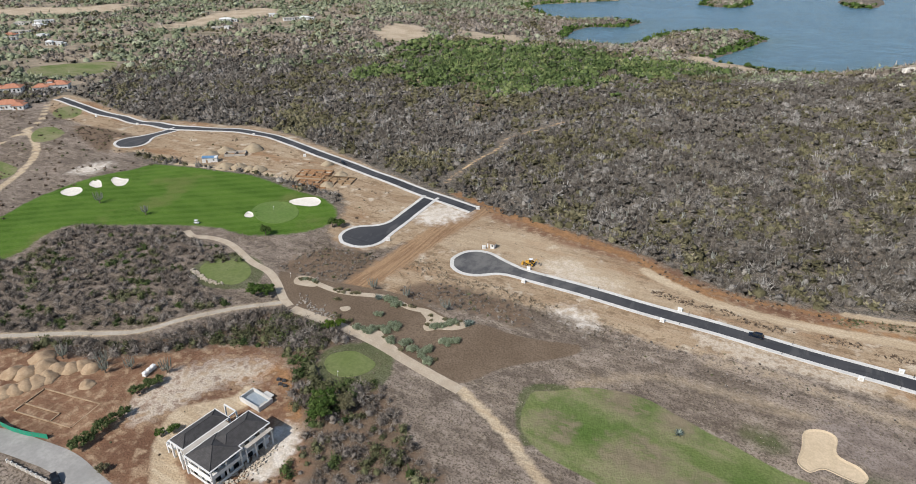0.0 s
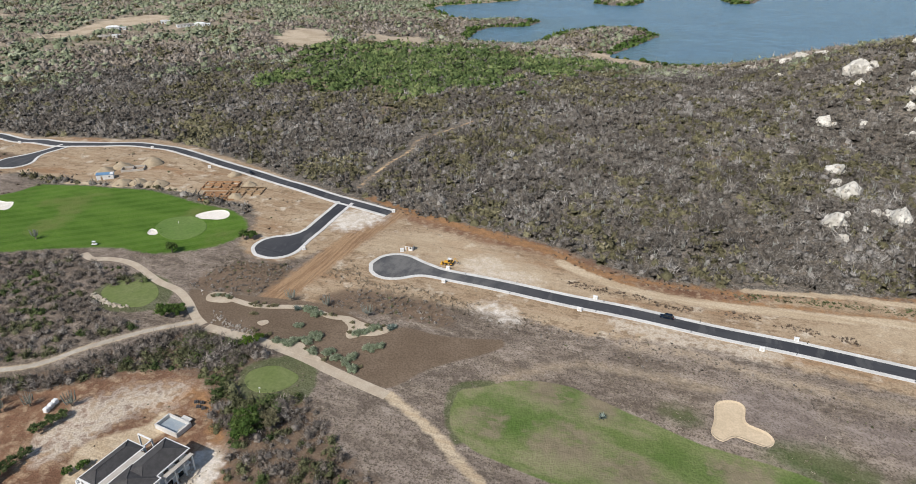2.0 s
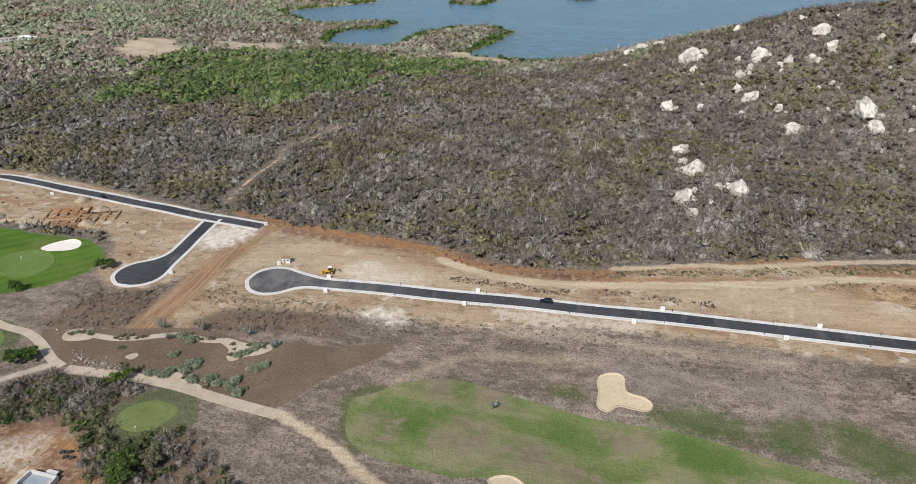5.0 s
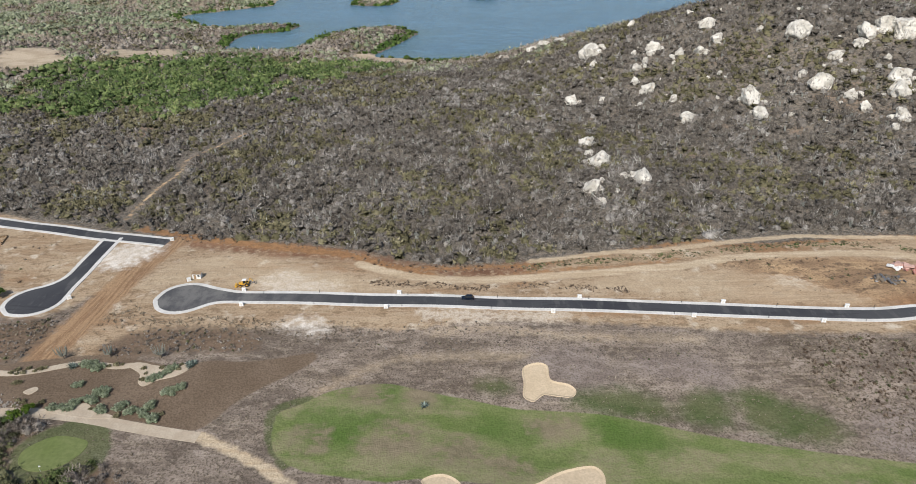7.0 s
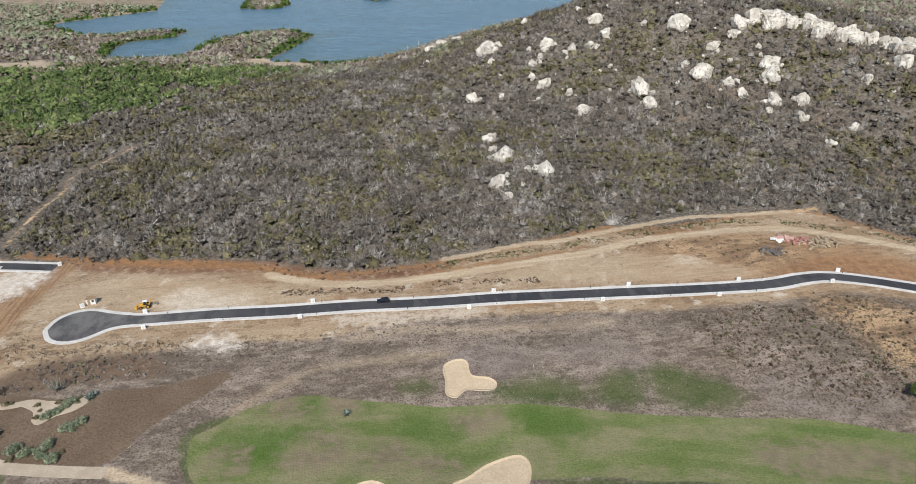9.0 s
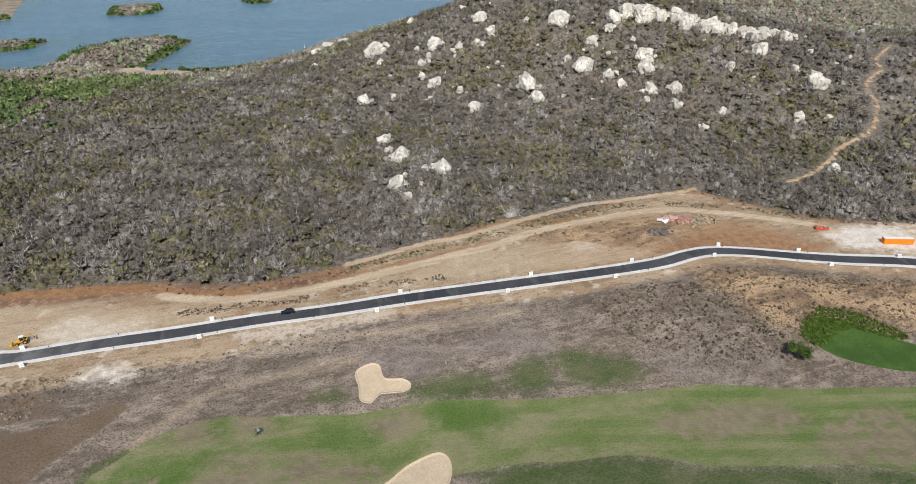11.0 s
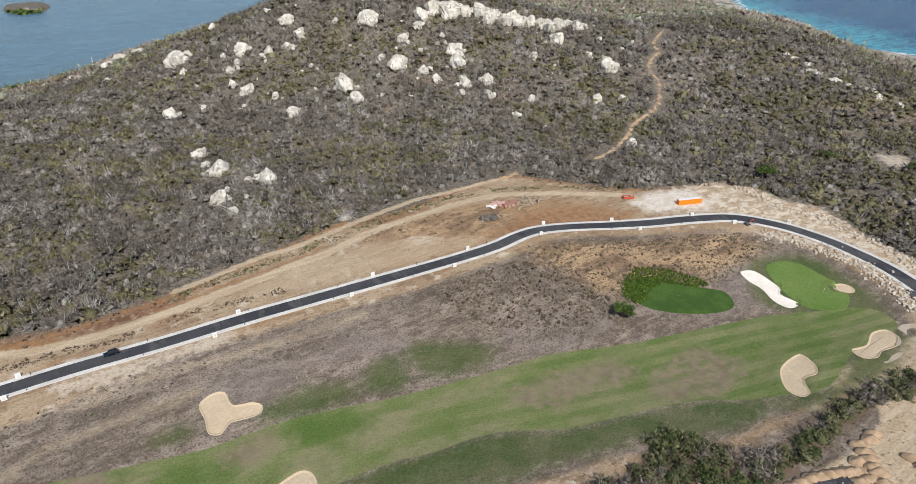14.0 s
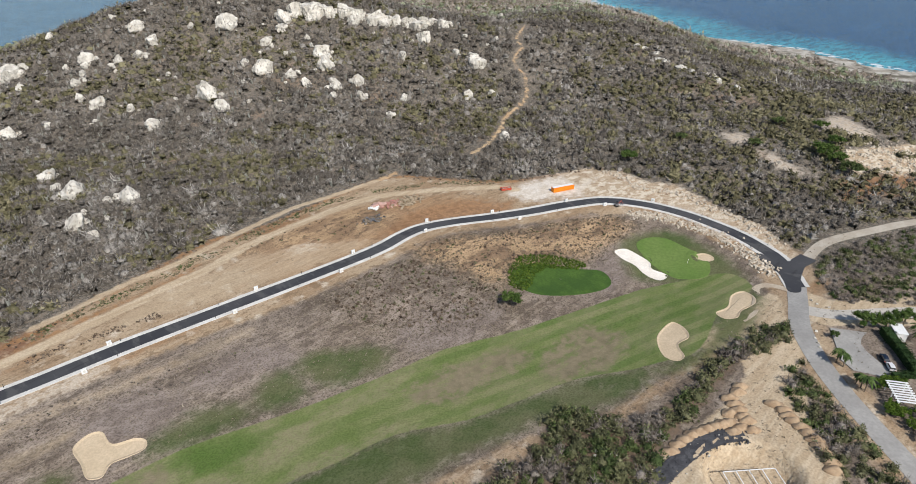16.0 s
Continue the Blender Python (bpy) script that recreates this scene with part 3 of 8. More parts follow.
CORRIDOR = [(-180, 204), (-187, 250), (-175, 266), (-130, 260), (-96, 255), (-50, 244), (-36, 235), (-10, 230), (14, 232), (31, 232), (52, 238), (78, 246), (106, 253), (112, 248), (143, 249), (182, 254), (212, 248), (240, 205), (262, 191), (284, 180), (292, 163), (293, 140), (289, 115), (284, 88), (275, 69), (265, 67), (266, 82), (266, 104), (259, 130), (243, 149), (228, 158), (205, 171), (178, 183), (155, 183), (127, 183), (90, 186), (84, 187), (43, 191), (2, 192), (-21, 187), (-48, 189), (-76, 188), (-100, 184), (-122, 172), (-140, 173), (-132, 190), (-135, 218), (-143, 211), (-154, 195)]
HAUL_ROAD = [(-139, 172), (-136, 205), (-133, 235), (-129, 255)]
WEST_DIRT = [(-538, 310), (-436, 291), (-383, 291), (-332, 312), (-305, 310), (-271, 300), (-231, 289), (-178, 271), (-149, 257), (-150, 245), (-147, 221), (-149, 206), (-160, 195), (-174, 200), (-181, 218), (-196, 238), (-212, 243), (-237, 245), (-268, 246), (-306, 238), (-355, 240), (-365, 231), (-386, 240), (-434, 259), (-475, 264), (-504, 274)]
BUILD_SITE = [(-231, 75), (-218, 85), (-196, 90), (-182, 97), (-168, 108), (-153, 120), (-138, 124), (-127, 119), (-114, 107), (-101, 95), (-93, 82), (-110, 69), (-131, 59), (-151, 62), (-167, 61), (-190, 54)]
PALE_PIT = [(-157, 84), (-159, 94), (-156, 105), (-147, 115), (-135, 118), (-133, 110), (-138, 103), (-142, 93), (-144, 83), (-151, 80)]
HOUSE_PAD = [(-135, 112), (-129, 117), (-121, 113), (-106, 100), (-103, 88), (-107, 75), (-115, 79), (-115, 96), (-126, 101)]
BANK = [(-126, 259), (-85, 253), (-52, 248), (-21, 235), (1, 232), (24, 234), (38, 231), (21, 224), (2, 223), (-19, 228), (-49, 237), (-81, 242), (-116, 251)]
DRY_BANK = [(160, 185), (176, 180), (194, 169), (214, 158), (238, 149), (249, 136), (245, 128), (224, 127), (209, 128), (193, 138), (179, 142), (167, 138), (163, 147), (163, 161), (158, 172)]
E_DIRT = [(183, 68), (206, 66), (230, 63), (235, 58), (221, 50), (200, 40), (176, 28), (160, 20), (141, 10), (123, 22), (109, 41), (126, 49), (142, 48), (157, 46), (178, 47), (187, 56)]
SOUTH_DIRT = [(76, 88), (96, 84), (110, 81), (125, 71), (156, 66), (179, 62), (189, 61), (194, 53), (163, 62), (131, 64), (112, 71), (96, 78), (80, 80)]
PLANT_WEST = [(-295, 108), (-280, 121), (-286, 138), (-289, 154), (-276, 160), (-258, 168), (-246, 174), (-229, 170), (-213, 172), (-194, 169), (-185, 165), (-209, 156), (-204, 147), (-184, 142), (-172, 139), (-179, 131), (-190, 114), (-214, 97), (-244, 82)]
PLANT_MID = [(-235, 77), (-207, 93), (-182, 108), (-172, 122), (-162, 135), (-152, 145), (-132, 144), (-123, 139), (-126, 130), (-118, 118), (-127, 126), (-153, 120), (-168, 108), (-182, 97), (-196, 90), (-213, 85)]
PLANT_HOUSE = [(-120, 112), (-116, 118), (-106, 120), (-100, 126), (-91, 123), (-80, 113), (-67, 105), (-62, 102), (-95, 84), (-101, 93), (-105, 101), (-113, 105)]
PLANT_EAST = [(102, 75), (120, 80), (131, 76), (135, 63), (147, 58), (167, 57), (191, 58), (213, 51), (211, 44), (201, 44), (183, 51), (170, 52), (156, 51), (136, 51), (124, 48), (102, 43), (83, 63), (76, 79)]
DEEP_GREEN = [(-365, 464), (-366, 506), (-417, 640), (-403, 710), (-318, 735), (-262, 764), (-204, 749), (-149, 736), (-104, 794), (-80, 647), (-121, 589), (-161, 521), (-191, 473), (-247, 453), (-306, 453)]
PLANT_VERGE = [(189, 38), (195, 36), (188, 29), (177, 17), (169, 8), (162, -2), (148, -20), (138, -13), (142, 2), (153, 14), (158, 20), (167, 26), (175, 33)]
PLANT_CORNER = [(270, 55), (295, 47), (324, 32), (359, 9), (277, -2), (257, 18), (246, 32), (244, 41), (254, 51)]
CLEAR_E = [(-501, 698), (-515, 773), (-484, 784), (-427, 718), (-418, 649), (-456, 646)]
CLEAR_F = [(-442, 816), (-409, 831), (-377, 879), (-310, 752), (-345, 734), (-380, 724)]
CLEAR_G = [(-755, 582), (-776, 652), (-791, 744), (-751, 789), (-690, 722), (-732, 686), (-721, 613), (-719, 575)]
CLEAR_H = [(-150, 847), (-125, 868), (-94, 844), (-53, 818), (-72, 768), (-114, 798)]
CLEAR_I = [(-1158, 586), (-1117, 636), (-1039, 674), (-1026, 738), (-945, 657), (-1016, 610), (-1065, 552)]
GOLF_WEST = [(-542, 235), (-530, 262), (-525, 277), (-515, 294), (-448, 269), (-380, 238), (-329, 228), (-339, 198), (-336, 157), (-332, 127)]
EAST_TRACK = [(207, 38), (198, 42), (185, 43), (174, 40), (167, 34), (160, 26), (153, 19), (146, 10)]
NORTH_EDGE = [(-130, 260), (-96, 255), (-50, 244), (-36, 235), (-10, 230), (14, 232), (31, 232), (52, 238), (78, 246), (106, 253), (112, 248), (143, 249), (182, 254), (212, 248), (240, 205), (262, 191), (284, 180)]
REEDS = [(171, 139), (180, 145), (188, 147), (197, 141), (203, 131), (205, 125), (199, 125), (191, 133), (183, 134), (173, 130), (169, 133)]
CHALK_YARD = [(236, 190), (251, 192), (266, 187), (284, 180), (288, 168), (279, 156), (259, 160), (245, 171), (231, 178)]
CHALK_C = [(-80, 222), (-71, 228), (-59, 223), (-48, 216), (-59, 212), (-72, 213)]
CHALK_D = [(-65, 190), (-59, 194), (-51, 193), (-47, 189), (-50, 185), (-58, 187)]
CHALK_F = [(-159, 239), (-147, 252), (-132, 254), (-133, 241), (-144, 232)]
CHALK_G = [(-113, 96), (-111, 100), (-107, 100), (-103, 95), (-101, 89), (-101, 83), (-103, 79), (-107, 80), (-109, 87), (-111, 92)]
BRUSH_A = [(-122, 176), (-118, 184), (-102, 189), (-81, 188), (-70, 182), (-72, 175), (-96, 175), (-114, 172)]
BRUSH_B = [(-176, 168), (-169, 190), (-146, 194), (-142, 173), (-157, 168)]
RUST = [(158, 206), (183, 211), (208, 204), (222, 189), (224, 180), (211, 180), (194, 190), (177, 196), (159, 195)]
BRUSH_C = [(-444, 255), (-409, 259), (-368, 260), (-392, 251), (-370, 229), (-396, 233)]
CHALK_I = [(-360, 199), (-362, 210), (-355, 219), (-350, 213), (-349, 201)]
PLANT_GREEN = [(-153, 140), (-133, 145), (-120, 139), (-124, 129), (-115, 119), (-106, 122), (-99, 125), (-97, 114), (-106, 111), (-111, 106), (-120, 113), (-128, 121), (-137, 124)]
FAR_GREEN = [(-792, 1086), (-708, 1203), (-609, 1328), (-390, 1444), (-443, 1335), (-495, 1289), (-491, 1178), (-531, 1189), (-498, 975), (-567, 881), (-648, 876)]
BRUSH_D = [(114, 175), (128, 180), (143, 181), (158, 172), (162, 159), (161, 146), (165, 137), (156, 132), (142, 134), (123, 145), (113, 158)]
FRINGE_B = [(-120, 124), (-123, 132), (-118, 139), (-111, 143), (-103, 142), (-97, 132), (-97, 123), (-103, 120), (-113, 119)]
FRINGE_A = [(-207, 149), (-210, 158), (-206, 167), (-195, 170), (-182, 166), (-175, 155), (-177, 148), (-189, 143), (-198, 144)]
FLAT = [(60, 223), (87, 226), (113, 222), (137, 213), (152, 203), (130, 201), (104, 205), (80, 209), (61, 211), (48, 214)]
FAINT_A = [(-45, 156), (-39, 161), (-25, 170), (-10, 173), (9, 173), (21, 173)]
FAINT_B = [(-10, 186), (12, 188), (31, 184), (55, 182), (82, 181)]
PAD_EDGE = [(-138, 106), (-136, 110), (-133, 113), (-131, 117), (-125, 114), (-117, 109), (-110, 102), (-109, 98)]
SITE_PALE = [(-144, 87), (-139, 95), (-133, 101), (-134, 108), (-126, 102), (-128, 96), (-130, 84), (-127, 74), (-116, 70), (-122, 64), (-132, 70), (-139, 78)]
VERGE_PALE = [(244, 51), (242, 42), (264, 19), (283, -1), (258, -5), (242, 15), (231, 28), (223, 36), (224, 43)]
ROCK_BANK = [(284, 162), (287, 146), (289, 121), (286, 96), (277, 72), (270, 71), (275, 95), (277, 118), (274, 139), (272, 154)]
EAST_SKIRT = [(187, 65), (210, 70), (225, 68), (234, 67), (229, 62), (209, 57), (187, 57), (172, 61), (161, 67), (163, 72), (177, 65)]
WEST_RIM = [(-48, 127), (-53, 134), (-56, 142), (-56, 148), (-52, 151), (-47, 153)]

WEED_STRIP = [(28, 229), (35, 232), (51, 234), (69, 237), (89, 240), (107, 243), (133, 246), (161, 248), (181, 246), (198, 238), (219, 226), (235, 208)]
ORANGE_CUT = [(16, 223), (31, 226), (45, 228), (59, 229), (75, 232), (90, 236)]
WEED_LOW = [(-38, 219), (-20, 217), (0, 215), (12, 215), (25, 217), (35, 216), (45, 213), (55, 212), (62, 212)]
FLAT2 = [(62, 217), (77, 225), (91, 226), (110, 226), (130, 220), (139, 214), (125, 212), (102, 211), (76, 211)]
GREYSPOT = [(123, 219), (130, 220), (136, 215), (132, 211), (125, 214)]
HAULCUT_W = [(-147, 269), (-118, 261), (-84, 250), (-52, 243), (-37, 236), (-27, 229), (-13, 226)]
PALE_S2 = [(-16, 199), (5, 199), (31, 198), (43, 194), (26, 191), (1, 192)]
BRUSHBAND = [(-47, 178), (-44, 189), (-24, 192), (1, 192), (25, 188), (49, 181), (68, 176), (83, 172), (65, 167), (28, 176), (1, 176), (-27, 176)]
BALD_A = [(-30, 134), (-27, 141), (-21, 144), (-13, 142), (-12, 135), (-16, 131), (-26, 129)]
BALD_B = [(-49, 140), (-44, 143), (-39, 140), (-39, 133), (-44, 132), (-48, 135)]
BALD_C = [(-39, 160), (-33, 164), (-26, 163), (-23, 152), (-30, 150), (-36, 153)]
BALD_D = [(-19, 153), (-15, 162), (-10, 160), (-7, 153), (-12, 150)]
BALD_E = [(-10, 129), (-4, 137), (6, 136), (17, 128), (18, 124), (3, 126)]
BALD_F = [(17, 144), (24, 147), (35, 145), (32, 139), (23, 138)]
BALD_G = [(62, 152), (76, 147), (89, 139), (79, 137), (65, 142), (56, 144)]
BALD_H = [(99, 119), (121, 119), (138, 114), (143, 104), (127, 104), (109, 106)]
BALD_I = [(146, 102), (169, 101), (175, 89), (163, 82), (145, 84), (137, 94)]
VIVID_A = [(-49, 143), (-45, 150), (-28, 149), (-19, 146), (-27, 140), (-31, 133), (-39, 135)]
VIVID_B = [(-28, 162), (-22, 164), (-19, 159), (-19, 151), (-26, 152)]
VIVID_C = [(-9, 157), (-4, 162), (-2, 156), (-4, 152), (-8, 152)]
VIVID_D = [(3, 143), (17, 145), (24, 142), (20, 136), (8, 136)]
VIVID_E = [(33, 144), (43, 145), (54, 140), (62, 133), (52, 131), (40, 136)]
DARK_A = [(4, 161), (10, 162), (15, 159), (11, 156), (6, 157)]
DARK_B = [(32, 150), (40, 156), (51, 157), (61, 152), (61, 145), (47, 146)]
DARK_C = [(64, 149), (73, 157), (80, 153), (78, 142), (67, 143)]
DARK_D = [(82, 154), (92, 157), (97, 152), (106, 147), (110, 140), (105, 135), (94, 136), (84, 141)]
MAUVE_A = [(24, 175), (40, 177), (50, 169), (46, 159), (32, 160), (21, 166)]
MAUVE_B = [(53, 171), (79, 173), (88, 161), (81, 156), (64, 162)]
MAUVE_C = [(120, 148), (140, 146), (155, 133), (155, 125), (139, 126), (117, 132)]
MAUVE_D = [(213, 126), (230, 127), (229, 118), (213, 110), (197, 106), (195, 112)]
CUTROCK = [(267, 168), (291, 170), (298, 163), (295, 147), (301, 134), (294, 114), (288, 97), (284, 82), (272, 69), (266, 65), (265, 70), (271, 82), (276, 98), (281, 114), (276, 133), (268, 148), (257, 162)]
YARD_N = [(271, 186), (288, 182), (303, 170), (297, 164), (280, 170), (265, 171)]
STREAK_1 = [(376, 144), (379, 133), (369, 127), (365, 133)]
STREAK_2 = [(361, 120), (363, 115), (354, 96), (350, 84), (346, 88), (350, 103)]
STREAK_3 = [(404, 100), (432, 104), (448, 101), (433, 88), (421, 75), (410, 85), (413, 95)]
QUARRY = [(383, 82), (397, 74), (415, 64), (427, 56), (387, 47), (377, 57), (371, 66), (364, 70)]
QUARRY_LOW = [(355, 71), (372, 61), (387, 47), (367, 42), (352, 55), (332, 63)]
MOUND_BROWN = [(103, 235), (128, 237), (158, 233), (176, 224), (174, 209), (161, 205), (145, 210), (136, 220), (126, 224), (112, 229)]
BULB_PALE = [(-126, 218), (-122, 236), (-100, 243), (-70, 236), (-44, 226), (-20, 217), (-20, 211), (-60, 213), (-86, 216), (-98, 222), (-112, 221)]
ORANGE_SOIL = [(107, 224), (132, 233), (157, 238), (176, 233), (193, 224), (207, 213), (220, 201), (211, 190), (185, 199), (155, 199), (125, 199), (104, 205)]
JUNCTION = [(262, 77), (262, 68), (263, 64), (270, 61), (268, 58), (260, 57), (251, 55), (242, 52), (240, 56), (246, 60), (252, 65), (255, 71)]
LEDGE = [(477, 265), (471, 248), (463, 233), (462, 217), (457, 203), (453, 189), (450, 177), (447, 169)]


# ---- the ground, one sheet to the horizon ----
def mesh_from(name, verts, faces, mat):
    me = bpy.data.meshes.new(name)
    me.from_pydata([tuple(v) for v in verts], [], [tuple(f) for f in faces])
    me.materials.append(mat)
    return me


def fast_mesh(name, verts, faces, mat, smooth=False):
    """A mesh from numpy arrays; every face has the same number of corners."""
    me = bpy.data.meshes.new(name)
    verts, faces = np.asarray(verts, np.float32), np.asarray(faces, np.int32)
    k = faces.shape[1]
    me.vertices.add(len(verts))
    me.vertices.foreach_set("co", verts.ravel())
    me.loops.add(faces.size)
    me.loops.foreach_set("vertex_index", faces.ravel())
    me.polygons.add(len(faces))
    me.polygons.foreach_set("loop_start", np.arange(0, faces.size, k, dtype=np.int32))
    me.polygons.foreach_set("loop_total", np.full(len(faces), k, np.int32))
    me.polygons.foreach_set("use_smooth", np.full(len(faces), smooth))
    me.materials.append(mat)
    me.update(calc_edges=True)
    return me


def set_attr(me, name, values, domain="POINT"):
    me.attributes.new(name, "FLOAT", domain).data.foreach_set("value", np.asarray(values, np.float32))


def axis(lo, hi, a, b, step, grow=1.04):
    """Even steps between a and b, widening steps out to lo and hi."""
    mid = list(np.arange(a, b + step, step))
    left, right, s = [], [], step
    while (left[-1] if left else a) > lo:
        s *= grow
        left.append((left[-1] if left else a) - s)
    s = step
    while (right[-1] if right else mid[-1]) < hi:
        s *= grow
        right.append((right[-1] if right else mid[-1]) + s)
    return np.array(left[::-1] + mid + right)


BUNKERS = [BUNKER_A, BUNKER_B, BUNKER_C, BUNKER_D, BUNKER_E, BUNKER_F, BUNKER_G, BUNKER_H, BUNKER_I, BUNKER_J, BUNKER_K, BUNKER_L]
BUNKER_EDGE = [smooth_loop(b, True, 5) for b in BUNKERS]


def scooped(px, py):
    """The ground with the hollows of the bunkers in it."""
    z = land(px, py)
    for edge in BUNKER_EDGE:
        xs, ys = [q[0] for q in edge], [q[1] for q in edge]
        close = (px > min(xs) - 4) & (px < max(xs) + 4) & (py > min(ys) - 4) & (py < max(ys) + 4)
        if np.any(close):
            d = signed(px[close], py[close], edge)
            z[close] -= 0.9 * np.clip(-d / 2.5, 0, 1) - 0.35 * np.exp(-((d - 1.2) / 1.2) ** 2)
    pit = np.hypot((px - 138) * 0.8 + (py - 29) * 0.55, (py - 29) * 0.8 - (px - 138) * 0.45)
    z = z - 4.0 * np.clip((11.5 - pit) / 1.8, 0, 1) + 0.5 * np.exp(-((pit - 13.0) / 1.2) ** 2)
    return z


def zone_distance(px, py, outlines=(), lines=()):
    """Distance to the nearest of some outlines (negative inside) and strips (line, half width)."""
    d = np.full(np.shape(px), 1e3)
    shapes = [(smooth_loop(o, True, 2), None) for o in outlines] + [(smooth_loop(line, False, 3), half) for line, half in lines]
    for pts, half in shapes:
        q = np.array(pts)
        lo, hi = q.min(0) - 130, q.max(0) + 130
        close = (px > lo[0]) & (px < hi[0]) & (py > lo[1]) & (py < hi[1])
        if np.any(close):
            cx, cy = px[close], py[close]
            d[close] = np.minimum(d[close], signed(cx, cy, pts) if half is None else seg_distance(cx, cy, pts)[0] - half)
    return d


ROUGH_EDGE = [(-420, 20), (-420, 130), (-330, 150), (-230, 215), (-170, 235), (-120, 225), (0, 215), (130, 205), (210, 190), (275, 165), (280, 90), (262, 40), (400, -60), (100, -150), (-300, -150)]
SUBURB = [(-2600, 200), (-700, 300), (-545, 330), (-570, 380), (-620, 460), (-635, 530), (-590, 590), (-520, 640), (-540, 700), (-560, 800), (-450, 1000), (-300, 1150), (-400, 1700), (-2600, 2200)]

gx, gy = axis(-4600, 4600, -330, 300, 1.75), axis(-700, 4600, 20, 300, 1.75)
X, Y = np.meshgrid(gx, gy)
PX, PY = X.ravel(), Y.ravel()
PZ = scooped(PX, PY)
row = len(gx)
k = (np.arange(len(gy) - 1)[:, None] * row + np.arange(row - 1)[None]).ravel()
ground_mesh = fast_mesh("ground", np.stack([PX, PY, PZ], 1), np.stack([k, k + 1, k + row + 1, k + row], 1), GROUND, True)
for zone_name, outlines, lines in (
    ("rough", [ROUGH_EDGE, GOLF_WEST], []),
    ("suburb", [SUBURB], []),
    ("tan", [CORRIDOR, WEST_DIRT, HOUSE_PAD, SOUTH_DIRT], [(ROAD_EAST, 11), (STEM_B, 7), (STEM_A, 6), (OLD_ROAD, 8)]),
    ("red", [BUILD_SITE, BANK], []),
    ("drybank", [DRY_BANK, MOUND_BROWN], []),
    ("fields", [CLEAR_E, CLEAR_F, CLEAR_G, CLEAR_H, CLEAR_I], []),
    ("coast", [], [(OCEAN[1:13], 62)]),
    ("haul", [], [(HAUL_ROAD, 6.0)]),
    ("cut", [], [(NORTH_EDGE, 1.2), (PAD_EDGE, 1.8), (ORANGE_CUT, 1.0), (HAULCUT_W, 2.6)]),
    ("mauve", [MAUVE_A, MAUVE_B, MAUVE_C, MAUVE_D], []),
    ("cutrock", [CUTROCK, YARD_N, QUARRY], []),
    ("bald", [BALD_A, BALD_B, BALD_C, BALD_D, BALD_E, BALD_F, BALD_G, BALD_H, BALD_I], []),
    ("vivid", [VIVID_A, VIVID_B, VIVID_C, VIVID_D, VIVID_E], []),
    ("rust", [RUST, QUARRY_LOW], []),
    ("soil", [ORANGE_SOIL], []),
    ("lime", [CHALK_G], []),
    ("brush", [BRUSH_A, BRUSH_B, BRUSH_C, PLANT_MID, PLANT_GREEN, PLANT_HOUSE, PLANT_EAST], []),
    ("chalk", [CHALK_YARD, CHALK_C, CHALK_D, CHALK_F, CHALK_I], []),
    ("pale", [PALE_PIT, ROCK_BANK, [(124, 36), (134, 43), (146, 38), (153, 28), (150, 16), (138, 14), (128, 22)], PALE_S2, GREYSPOT, STREAK_1, STREAK_2, STREAK_3], []),
    ("trail", [], [(UPPER_TRACK, 1.4), (HILL_TRAIL, 0.9), (RED_TRAIL, 0.6)]),
    ("track", [E_DIRT, SITE_PALE, VERGE_PALE], [(NORTH_TRACK, 2.5), (NORTH_TRACK_E, 1.7), (DIRT_PATH, 1.7), (FAIR_TRACK, 2.2), (FAR_PATH_A, 2.2), (FAR_PATH_B, 2.2), (WOOD_PATH, 1.5), (EAST_TRACK, 4.5)]),
    ("faint", [FLAT, FLAT2, BULB_PALE], [(FAINT_A, 1.0), (FAINT_B, 1.2)]),
    ("mulch", [MULCH], []),
    ("lush", [LEFT_FAIRWAY], []),
    ("thin", [RIGHT_FAIRWAY, TEE_A, TEE_B, FAR_FAIRWAY, LEFT_PATCH], []),
    ("deep", [LOWER_BAND, DARK_A, DARK_B, DARK_C, DARK_D, EAST_APRON, EAST_SKIRT], []),
    ("fringe", [FRINGE_A, FRINGE_B], [(WEST_RIM, 1.6)]),
):
    set_attr(ground_mesh, zone_name, zone_distance(PX, PY, outlines, lines))
ground = tagged(new("ground", ground_mesh), "dry stony ground with dirt, rough and mown golf grass", "ground", kind="structure")


# ---- water ----
def water(name, outline, mat, label):
    pts = smooth_loop(outline, True, 1)
    xs, ys = np.array([q[0] for q in pts]), np.array([q[1] for q in pts])
    ax, ay = np.arange(xs.min() - 40, xs.max() + 60, 25.0), np.arange(ys.min() - 40, ys.max() + 60, 25.0)
    wx, wy = np.meshgrid(ax, ay)
    wx, wy = wx.ravel(), wy.ravel()
    d = signed(wx, wy, pts)
    w = len(ax)
    q = (np.arange(len(ay) - 1)[:, None] * w + np.arange(w - 1)[None]).ravel()
    faces = np.stack([q, q + 1, q + w + 1, q + w], 1)
    faces = faces[(d[faces] < 30).any(1)]
    me = fast_mesh(name, np.stack([wx, wy, np.full(len(wx), SEA)], 1), faces, mat, True)
    set_attr(me, "shore", -d)
    return tagged(new(name, me), label, "water", kind="structure")


water("water", BAY, BAY_WATER, "grey-blue sheltered bay water with light wind ripples")
